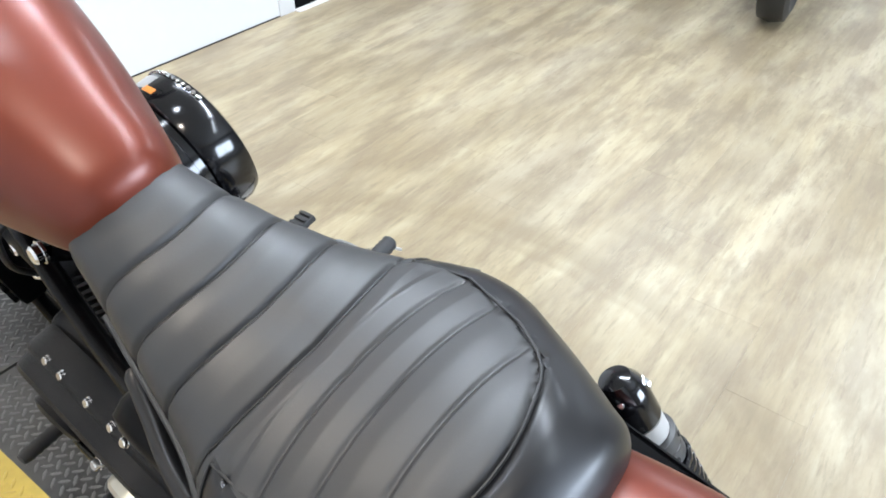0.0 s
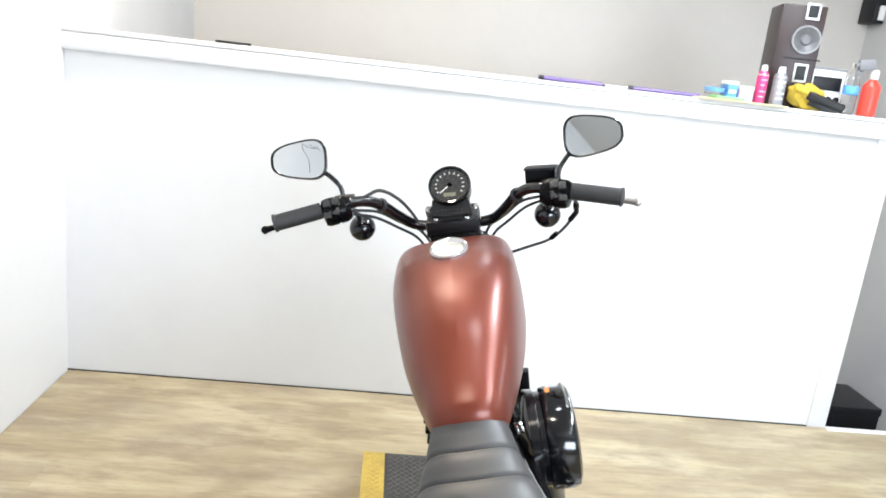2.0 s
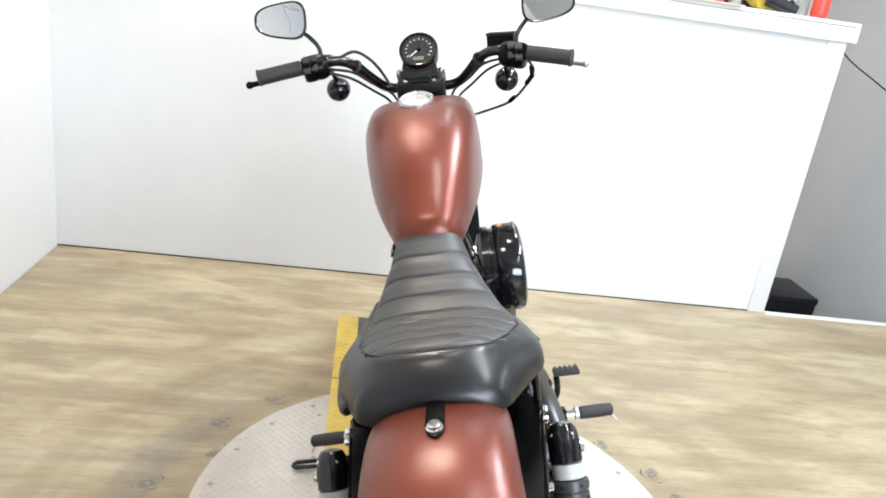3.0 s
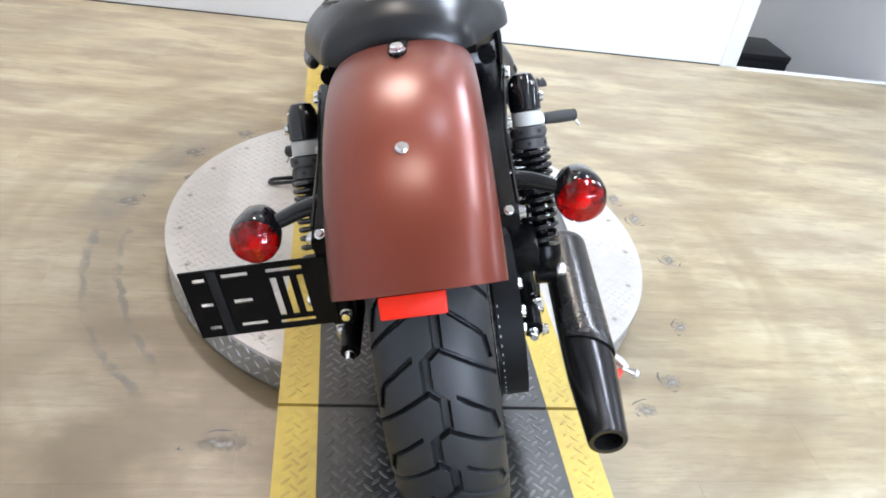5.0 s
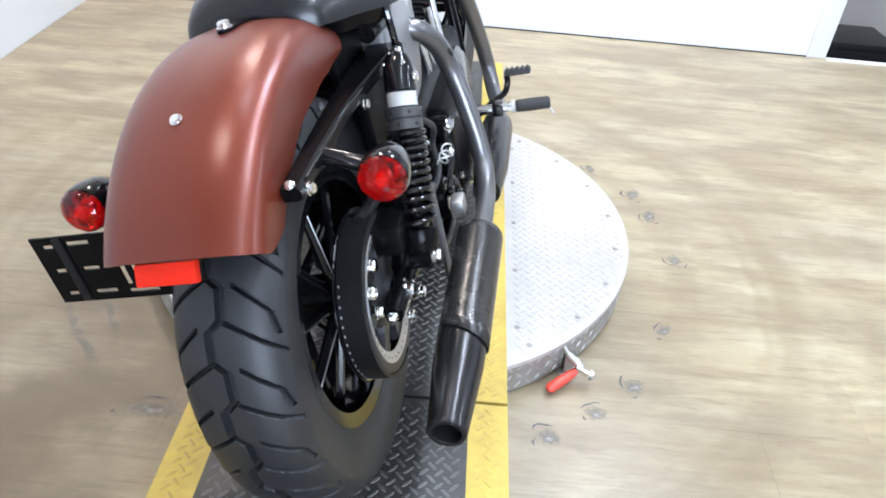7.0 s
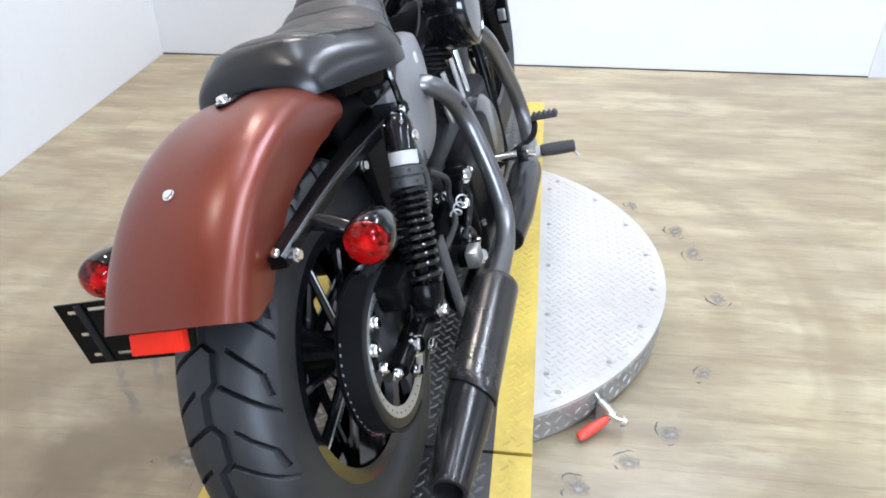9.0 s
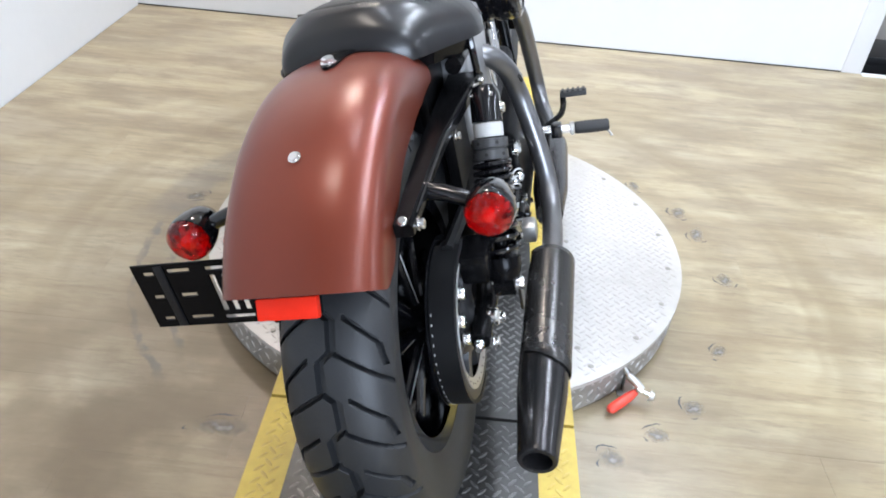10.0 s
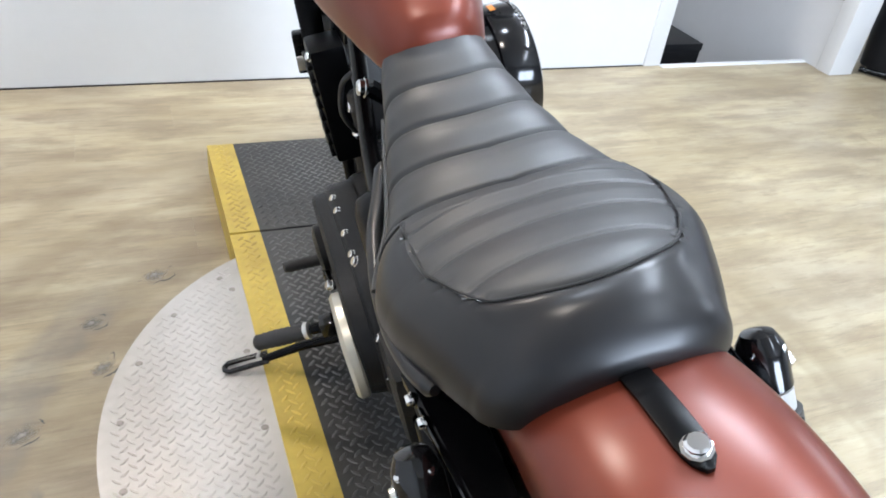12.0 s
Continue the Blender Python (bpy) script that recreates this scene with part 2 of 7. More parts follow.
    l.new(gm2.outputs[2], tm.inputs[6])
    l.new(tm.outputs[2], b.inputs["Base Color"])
    b.inputs["Specular IOR Level"].default_value = 0.6
    rg = n.new("ShaderNodeMapRange")
    rg.inputs["To Min"].default_value, rg.inputs["To Max"].default_value = 0.27, 0.48
    l.new(streak, rg.inputs["Value"])
    l.new(rg.outputs[0], b.inputs["Roughness"])
    bu = n.new("ShaderNodeBump")
    bu.inputs["Strength"].default_value, bu.inputs["Distance"].default_value = 0.25, 0.001
    l.new(grain, bu.inputs["Height"])
    l.new(bu.outputs[0], b.inputs["Normal"])
    return m


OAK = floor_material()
PAINT_WHITE = material("white_wall_paint", (0.635, 0.64, 0.645), 0.45, vary=0.04, scale=3, bump=0.06, bump_scale=250)
PAINT_GREY = material("grey_wall_paint", (0.55, 0.55, 0.555), 0.6, vary=0.05, scale=2, bump=0.06, bump_scale=250)
PAINT_SOUTH = material("mid_grey_wall_paint", (0.40, 0.395, 0.385), 0.6, vary=0.08, scale=2, bump=0.06, bump_scale=250)
PAINT_BACK = material("greige_wall_paint", (0.56, 0.530, 0.490), 0.6, vary=0.05, scale=2, bump=0.06, bump_scale=250)
PAINT_CEILING = material("ceiling_paint", (0.49, 0.485, 0.475), 0.8, vary=0.03, scale=3)
COPPER = material("burnt_copper_paint", (0.138, 0.0230, 0.0090), 0.45, metal=0.52, coat=0.62, spec=0.2, coat_rough=0.28, vary=0.08, scale=3)
LEATHER = material("black_vinyl_seat", (0.0140, 0.0137, 0.0140), 0.50, spec=0.88, vary=0.15, scale=14, bump=0.05, bump_scale=520, rough_vary=0.03)
LEATHER_ROLL = material("smooth_black_vinyl", (0.0060, 0.0060, 0.0070), 0.45, coat=0.50, spec=0.22, vary=0.12, scale=9, bump=0.006, bump_scale=520, rough_vary=0.02, coat_rough=0.26)
THREAD = material("black_piping", (0.012, 0.012, 0.012), 0.5, vary=0.2, scale=60)
RUBBER = material("tyre_rubber", (0.0130, 0.0139, 0.0158), 0.50, vary=0.25, scale=18, bump=0.15, bump_scale=300)
RUBBER_BLACK = material("grip_rubber", (0.022, 0.022, 0.023), 0.6, vary=0.2, scale=40, bump=0.2, bump_scale=500)
GLOSS_BLACK = material("gloss_black_paint", (0.004, 0.004, 0.005), 0.10, coat=0.2, spec=0.45, vary=0.2, scale=9)
SATIN_BLACK = material("satin_black_paint", (0.003, 0.003, 0.0034), 0.24, spec=0.10, vary=0.25, scale=12, bump=0.05, bump_scale=500)
WRINKLE_BLACK = material("wrinkle_black_coating", (0.0075, 0.0075, 0.0085), 0.45, spec=0.24, vary=0.25, scale=20, bump=0.35, bump_scale=700)
DEEP_BLACK = material("flat_black_powder_coat", (0.003, 0.003, 0.0034), 0.38, spec=0.06, vary=0.2, scale=20)
SATIN_GREY = material("satin_dark_grey_paint", (0.040, 0.040, 0.041), 0.42, vary=0.15, scale=12)
POLISHED = material("smoked_polished_cover", (0.20, 0.20, 0.20), 0.24, metal=0.85, vary=0.15, scale=12, rough_vary=0.05)
MUFFLER = material("grey_black_muffler_coating", (0.030, 0.029, 0.030), 0.24, metal=0.6, vary=0.15, scale=10)
PIPE = material("satin_grey_pipe_shield", (0.16, 0.16, 0.165), 0.33, metal=0.8, vary=0.12, scale=10, rough_vary=0.05)
TANK_GREY = material("satin_grey_tank_paint", (0.24, 0.24, 0.245), 0.34, metal=0.5, vary=0.12, scale=8)
SHIELD = material("brushed_grey_heat_shield", (0.066, 0.064, 0.063), 0.26, metal=0.75, vary=0.10, scale=10, rough_vary=0.04)
CHROME = material("chrome", (0.78, 0.78, 0.78), 0.12, metal=1.0, rough_vary=0.06, scale=40)
STEEL = material("brushed_steel", (0.52, 0.52, 0.51), 0.36, metal=0.9, vary=0.12, scale=30, rough_vary=0.08)
COLLAR = material("grey_plastic_collar", (0.42, 0.42, 0.41), 0.45, vary=0.08, scale=30)
CREAM = material("dull_polished_cover", (0.62, 0.60, 0.52), 0.34, metal=0.5, vary=0.12, scale=12)
YELLOW = material("worn_yellow_paint", (0.56, 0.42, 0.075), 0.50, vary=0.30, scale=6, rough_vary=0.1, dark=(0.36, 0.25, 0.045))
PLATE_DARK = material("worn_dark_tread_steel", (0.058, 0.056, 0.053), 0.44, metal=0.3, vary=0.75, scale=5, rough_vary=0.14)
YELLOW_BAR = material("rubbed_yellow_paint", (0.57, 0.425, 0.08), 0.40, vary=0.5, scale=3.2, rough_vary=0.1, dark=(0.28, 0.19, 0.035))
PLATE_WORN = material("polished_tread_bars", (0.150, 0.147, 0.142), 0.38, metal=0.5, vary=0.80, scale=3, rough_vary=0.14)
PLATE_LIGHT = material("galvanised_tread_plate", (0.470, 0.455, 0.435), 0.42, metal=0.25, vary=0.25, scale=3.5, rough_vary=0.1, dark=(0.345, 0.322, 0.295))
DECK_BAR = material("rubbed_deck_bars", (0.43, 0.415, 0.39), 0.36, metal=0.35, vary=0.3, scale=3, rough_vary=0.1, dark=(0.33, 0.306, 0.278))
SKIRT_BAR = material("rubbed_skirt_bars", (0.40, 0.385, 0.36), 0.42, metal=0.4, vary=0.3, scale=8)
PLATE_EDGE = material("skirt_tread_plate", (0.30, 0.285, 0.26), 0.45, metal=0.4, vary=0.3, scale=10)
RED_PLASTIC = material("red_reflector_plastic", (0.62, 0.020, 0.006), 0.22, spec=0.15, vary=0.1, scale=60, bump=0.3, bump_scale=900)
RED_RUBBER = material("red_vinyl_handle", (0.72, 0.06, 0.035), 0.4, vary=0.15, scale=30)
ORANGE = material("amber_label", (0.75, 0.25, 0.04), 0.35, vary=0.1, scale=30)
LABEL_GREY = material("silver_label", (0.42, 0.42, 0.42), 0.3, metal=0.5, vary=0.2, scale=60)
GAP = material("dark_gap", (0.012, 0.011, 0.010), 0.8, vary=0.2, scale=20)
DIAL_BLACK = material("dial_black", (0.018, 0.018, 0.018), 0.35, vary=0.1, scale=30)
DIAL_WHITE = material("dial_white_ink", (0.75, 0.75, 0.72), 0.5)
LCD = material("olive_display", (0.20, 0.19, 0.13), 0.3, vary=0.1, scale=40)
BOLT_DULL = material("dull_bolt_steel", (0.30, 0.28, 0.25), 0.45, metal=0.5, vary=0.2, scale=40)
WEAR = material("worn_grey_scuff", (0.07, 0.069, 0.07), 0.5, vary=0.35, scale=25)


def smear_material():
    """Ragged grey residue that thins out towards its edge."""
    m = material("grey_smear", (0.27, 0.250, 0.225), 0.5, vary=0.3, scale=30)
    n, l = m.node_tree.nodes, m.node_tree.links
    tc, ds, t = n.new("ShaderNodeTexCoord"), n.new("ShaderNodeVectorMath"), n.new("ShaderNodeTexNoise")
    ds.operation = "DISTANCE"
    ds.inputs[1].default_value = (0.5, 0.5, 0.0)
    flat = n.new("ShaderNodeVectorMath")
    flat.operation = "MULTIPLY"
    flat.inputs[1].default_value = (1, 1, 0)
    l.new(tc.outputs["Generated"], flat.inputs[0])
    l.new(flat.outputs[0], ds.inputs[0])
    t.inputs["Scale"].default_value, t.inputs["Detail"].default_value = 70.0, 3
    l.new(tc.outputs["Object"], t.inputs["Vector"])
    a, c = n.new("ShaderNodeMath"), n.new("ShaderNodeMath")
    a.operation, c.operation = "MULTIPLY_ADD", "MULTIPLY_ADD"
    l.new(ds.outputs["Value"], a.inputs[0])
    a.inputs[1].default_value, a.inputs[2].default_value = -2.2, 0.15
    l.new(t.outputs["Fac"], c.inputs[0])
    c.inputs[1].default_value = 1.3
    l.new(a.outputs[0], c.inputs[2])
    c.use_clamp = True
    l.new(c.outputs[0], n["Principled BSDF"].inputs["Alpha"])
    return m


SMEAR = smear_material()


def mirror_material():
    m = material("mirror_silver", (0.84, 0.85, 0.85), 0.02, metal=1.0)
    return m


def glass_material(name, colour, rough=0.03, ior=1.45):
    m = bpy.data.materials.new(name)
    m.use_nodes = True
    b = m.node_tree.nodes["Principled BSDF"]
    b.inputs["Base Color"].default_value = (*colour, 1)
    b.inputs["Transmission Weight"].default_value = 1.0
    b.inputs["Roughness"].default_value, b.inputs["IOR"].default_value = rough, ior
    return m


MIRROR = mirror_material()


def window_glass():
    """Thin clear cover that only adds a little gloss."""
    m = material("thin_cover_glass", (0.02, 0.02, 0.02), 0.05)
    m.node_tree.nodes["Principled BSDF"].inputs["Alpha"].default_value = 0.10
    return m


COVER_GLASS = window_glass()
RED_LENS = glass_material("red_lens", (0.66, 0.012, 0.010), 0.05)
rn, rl = RED_LENS.node_tree.nodes, RED_LENS.node_tree.links
facets, facet_bump, facet_at = rn.new("ShaderNodeTexVoronoi"), rn.new("ShaderNodeBump"), rn.new("ShaderNodeTexCoord")
facets.inputs["Scale"].default_value = 85.0
facet_bump.inputs["Strength"].default_value, facet_bump.inputs["Distance"].default_value = 0.5, 0.004
rl.new(facet_at.outputs["Object"], facets.inputs["Vector"])
rl.new(facets.outputs["Distance"], facet_bump.inputs["Height"])
rl.new(facet_bump.outputs[0], rn["Principled BSDF"].inputs["Normal"])


# ---------------------------------------------------------------- mesh helpers
def finish(bm, angle=38):
    bmesh.ops.remove_doubles(bm, verts=bm.verts, dist=1e-6)
    bmesh.ops.recalc_face_normals(bm, faces=bm.faces)
    for f in bm.faces:
        f.smooth = True
    lim = radians(angle)
    for e in bm.edges:
        if len(e.link_faces) == 2 and e.calc_face_angle(0) > lim:
            e.smooth = False
    return bm


def part(name, bm, mat, parent=None, label="", angle=38):
    """Links a bmesh as one mesh object under a thing or a part."""
    finish(bm, angle)
    me = bpy.data.meshes.new(name)
    bm.to_mesh(me)
    bm.free()
    for one in (mat if isinstance(mat, (list, tuple)) else [mat]):
        me.materials.append(one)
    ob = new(name, me)
    ob.parent = parent
    if label:
        tagged(ob, label)
    return ob


def thing(name, m, label, category, group="", kind=""):
    ob = new(name)
    ob.empty_display_size = 0.1
    ob.matrix_world = m
    return tagged(ob, label, category, group, kind)


def structure(name, bm, mat, label, category="", angle=38):
    return tagged(part(name, bm, mat, None, angle=angle), label, category or name.split("_")[0], kind="structure")


def rings(bm, loops, closed=True, caps=True):
    """Skins rings of points that have equal counts."""
    rows = [[bm.verts.new(p) for p in ring] for ring in loops]
    n = len(rows[0])
    for a, b in zip(rows, rows[1:]):
        for i in range(n if closed else n - 1):
            j = (i + 1) % n
            bm.faces.new((a[i], a[j], b[j], b[i]))
    if caps and closed:
        bm.faces.new(rows[0][::-1])
        bm.faces.new(rows[-1])
    return bm


def add_box(bm, lo, hi, bevel=0.0, m=None, seg=2):
    made = bmesh.ops.create_cube(bm, size=1.0)["verts"]
    for v in made:
        v.co = Vector([(a + b) / 2 + c * (b - a) for a, b, c in zip(lo, hi, v.co)])
    if bevel:
        edges = list({e for v in made for e in v.link_edges})
        made = [v for v in bmesh.ops.bevel(bm, geom=edges, offset=bevel, segments=seg, affect="EDGES", profile=0.6)["verts"]]
    if m is not None:
        bmesh.ops.transform(bm, matrix=m, verts=list({v for v in made}))
    return bm


def box(lo, hi, bevel=0.0, m=None, seg=2):
    return add_box(bmesh.new(), lo, hi, bevel, m, seg)


def smooth_path(points, step=6):
    """Catmull-Rom through the points."""
    p = [Vector(q) for q in points]
    p = [2 * p[0] - p[1]] + p + [2 * p[-1] - p[-2]]
    out = []
    for i in range(1, len(p) - 2):
        for k in range(step):
            t = k / step
            a, b, c, d = p[i - 1], p[i], p[i + 1], p[i + 2]
            out.append(0.5 * (2 * b + (c - a) * t + (2 * a - 5 * b + 4 * c - d) * t * t + (3 * b - a - 3 * c + d) * t ** 3))
    return out + [p[-2]]


def add_tube(bm, points, radius, n=10, caps=True, squash=None):
    pts = [Vector(p) for p in points]
    rad = radius if isinstance(radius, (list, tuple)) else [radius] * len(pts)
    tan = [(pts[min(i + 1, len(pts) - 1)] - pts[max(i - 1, 0)]).normalized() for i in range(len(pts))]
    up = tan[0].orthogonal().normalized()
    loops = []
    for p, t, r in zip(pts, tan, rad):
        up = (up - t * up.dot(t)).normalized()
        side = t.cross(up)
        loops.append([p + r * (math.cos(a) * up + math.sin(a) * side) for a in [2 * math.pi * k / n for k in range(n)]])
    return rings(bm, loops, True, caps)


def tube(points, radius, n=10, step=0, caps=True):
    return add_tube(bmesh.new(), smooth_path(points, step) if step else points, radius, n, caps)


def add_lathe(bm, profile, m=None, n=32, caps=True):
    """Profile of (radius, height) turned about z, then placed by m."""
    m = m or Matrix.Identity(4)
    loops = [[m @ Vector((r * math.cos(a), r * math.sin(a), h)) for a in [2 * math.pi * k / n for k in range(n)]] for r, h in profile]
    return rings(bm, loops, True, caps)


def lathe(profile, m=None, n=32, caps=True):
    return add_lathe(bmesh.new(), profile, m, n, caps)


def along(a, b):
    """A pose at a whose z points to b."""
    d = Vector(b) - Vector(a)
    return Matrix.Translation(a) @ d.to_track_quat("Z", "Y").to_matrix().to_4x4()


def add_bolt(bm, at, way, r=0.007, h=0.006):
    at, way = Vector(at), Vector(way).normalized()
    return add_lathe(bm, [(r * 1.25, 0), (r * 1.25, h * 0.25), (r, h * 0.3), (r, h * 0.8), (r * 0.8, h)], along(at, at + way), 10)


def bolt(at, way, r=0.007, h=0.006):
    return add_bolt(bmesh.new(), at, way, r, h)


def smooth_table(table, x):
    """Monotone-ish cubic through a table's rows."""
    xs = [r[0] for r in table]
    if x <= xs[0]:
        return list(table[0][1:])
    if x >= xs[-1]:
        return list(table[-1][1:])
    i = max(k for k in range(len(xs) - 1) if xs[k] <= x)
    h = xs[i + 1] - xs[i]
    t = (x - xs[i]) / h
    out = []
    for k in range(1, len(table[0])):
        def slope(j):
            a, b = max(j - 1, 0), min(j + 1, len(xs) - 1)
            return (table[b][k] - table[a][k]) / (xs[b] - xs[a])
        p0, p1, m0, m1 = table[i][k], table[i + 1][k], slope(i) * h, slope(i + 1) * h
        out.append((2 * t ** 3 - 3 * t * t + 1) * p0 + (t ** 3 - 2 * t * t + t) * m0 + (-2 * t ** 3 + 3 * t * t) * p1 + (t ** 3 - t * t) * m1)
    return out


# ---------------------------------------------------------------- room
WALL_Y, LEFT_X, RIGHT_X, END_X = 2.535, -1.638, 2.695, 1.797
CAP_TOP, CEIL = 1.43, 3.0
structure("wall_west", box((LEFT_X - 0.12, -4.2, -1.2), (LEFT_X, 4.6, CEIL)), PAINT_WHITE, "plain white painted wall beside the half wall", "wall")
structure("half_wall", box((LEFT_X, WALL_Y, 0.0), (END_X - 0.09, WALL_Y + 0.14, CAP_TOP - 0.085)), PAINT_WHITE, "white painted half wall behind the motorcycle", "wall")
structure("trim_end", box((END_X - 0.09, WALL_Y - 0.008, 0.0), (END_X, WALL_Y + 0.15, CAP_TOP - 0.085), 0.003), PAINT_WHITE, "white end post of the half wall", "trim")
structure("trim_cap", box((LEFT_X, WALL_Y - 0.022, CAP_TOP - 0.085), (END_X + 0.035, WALL_Y + 0.165, CAP_TOP - 0.02), 0.003), PAINT_WHITE, "white board under the ledge of the half wall", "trim")
structure("ledge", box((LEFT_X, WALL_Y - 0.022, CAP_TOP - 0.018), (END_X + 0.035, WALL_Y + 0.42, CAP_TOP), 0.003), PAINT_WHITE, "white ledge on top of the half wall", "ledge")
structure("wall_back_room", box((LEFT_X, 4.4, -1.2), (6.0, 4.52, CEIL)), PAINT_BACK, "warm light grey wall beyond the half wall", "wall")
structure("wall_stair", box((RIGHT_X, 2.42, -1.2), (RIGHT_X + 0.12, 4.4, CEIL)), PAINT_GREY, "light grey wall beside the stair opening", "wall")
structure("trim_stair", box((RIGHT_X - 0.012, 2.33, 0.0), (RIGHT_X + 0.14, 2.42, CEIL), 0.004), PAINT_WHITE, "white corner trim of the stair wall", "trim")
structure("wall_far", box((RIGHT_X + 0.14, 3.05, 0.0), (6.0, 3.15, CEIL)), PAINT_WHITE, "white wall behind the parked motorcycle", "wall")
structure("wall_east", box((6.0, -4.2, 0.0), (6.12, 4.52, CEIL)), PAINT_GREY, "grey wall of the workshop", "wall")
for tag, x0, x1, z0, z1 in (("left", LEFT_X, 0.5, 0.0, CEIL), ("right", 2.9, 6.0, 0.0, CEIL), ("under", 0.5, 2.9, 0.0, 0.9), ("over", 0.5, 2.9, 2.3, CEIL)):
    structure("wall_south_" + tag, box((x0, -4.32, z0), (x1, -4.2, z1)), PAINT_SOUTH, "grey wall with a wide window", "wall")
window = structure("window_1", box((0.5, -4.30, 0.9), (2.9, -4.22, 0.95), 0.004), PAINT_WHITE, "wide window in the grey wall", "window")
part("window_frame", box((0.5, -4.30, 2.25), (2.9, -4.22, 2.3), 0.004), PAINT_WHITE, window)
for x in (0.5, 1.675, 2.85):
    part("mullion", box((x, -4.30, 0.95), (x + 0.05, -4.22, 2.25), 0.004), PAINT_WHITE, window)
structure("ceiling", box((LEFT_X, -4.2, CEIL), (6.0, 4.52, CEIL + 0.1)), PAINT_CEILING, "grey painted ceiling", "ceiling")
structure("lower_floor", box((LEFT_X, WALL_Y + 0.0, -1.25), (6.0, 4.4, -1.2)), PAINT_GREY, "grey floor of the lower level", "floor")
structure("subfloor", box((LEFT_X, -4.2, -0.16), (6.0, WALL_Y - 0.002, -0.010)), GAP, "floor slab under the planks", "floor")
structure("subfloor_east", box((RIGHT_X + 0.13, WALL_Y, -0.16), (6.0, 3.05, -0.010)), GAP, "floor slab beside the stair wall", "floor")
structure("nosing", box((END_X, WALL_Y - 0.035, -0.03), (RIGHT_X, WALL_Y + 0.0, 0.006), 0.004), PAINT_WHITE, "white edge strip at the top of the stair", "trim")
structure("baseboard", box((LEFT_X, WALL_Y - 0.004, 0.0), (END_X - 0.09, WALL_Y, 0.005)), GAP, "dark gap along the foot of the half wall", "gap")

# ---------------------------------------------------------------- turntable
HP = 0.097
DISC = (-0.032, 0.7455)
DISC_R = 0.6217
TX0, TX1 = -0.341, 0.263
TAPE = 0.075
SEAMS = (0.088, 1.380)
TRACK = (-0.95, 1.858)


def add_tread(bm, u, v, z, turn, long=0.024, wide=0.0075, high=0.0016):
    """One raised lozenge of a tread plate."""
    c, s = math.cos(turn), math.sin(turn)
    ring = [(-long / 2, 0), (-long / 4, -wide / 2), (long / 4, -wide / 2), (long / 2, 0), (long / 4, wide / 2), (-long / 4, wide / 2)]
    low = [bm.verts.new((u + c * a - s * b, v + s * a + c * b, z)) for a, b in ring]
    top = [bm.verts.new((u + 0.62 * (c * a - s * b), v + 0.62 * (s * a + c * b), z + high)) for a, b in ring]
    for i in range(6):
        j = (i + 1) % 6
        bm.faces.new((low[i], low[j], top[j], top[i]))
    bm.faces.new(top)


def tread_field(x0, x1, y0, y1, z, keep=None, pitch=0.0190, size=(0.0230, 0.0060, 0.0012)):
    bm = bmesh.new()
    c = math.sqrt(0.5)
    n = int(max(x1 - x0, y1 - y0) * 1.5 / pitch)
    mx, my, edge = (x0 + x1) / 2, (y0 + y1) / 2, size[0] * 0.36
    for j in range(-n, n + 1):
        for i in range(-n, n + 1):
            u, v = mx + (i - j) * pitch * c, my + (i + j) * pitch * c
            if x0 + edge < u < x1 - edge and y0 + edge < v < y1 - edge and (keep is None or keep(u, v)):
                add_tread(bm, u, v, z, radians(45 if (i + j) % 2 else -45), *size)
    return bm


def tread_part(name, bm, mat, parent, label):
    me = bpy.data.meshes.new(name)
    bm.to_mesh(me)
    bm.free()
    me.materials.append(mat)
    ob = new(name, me)
    ob.parent = parent
    return tagged(ob, label, kind="stuff")


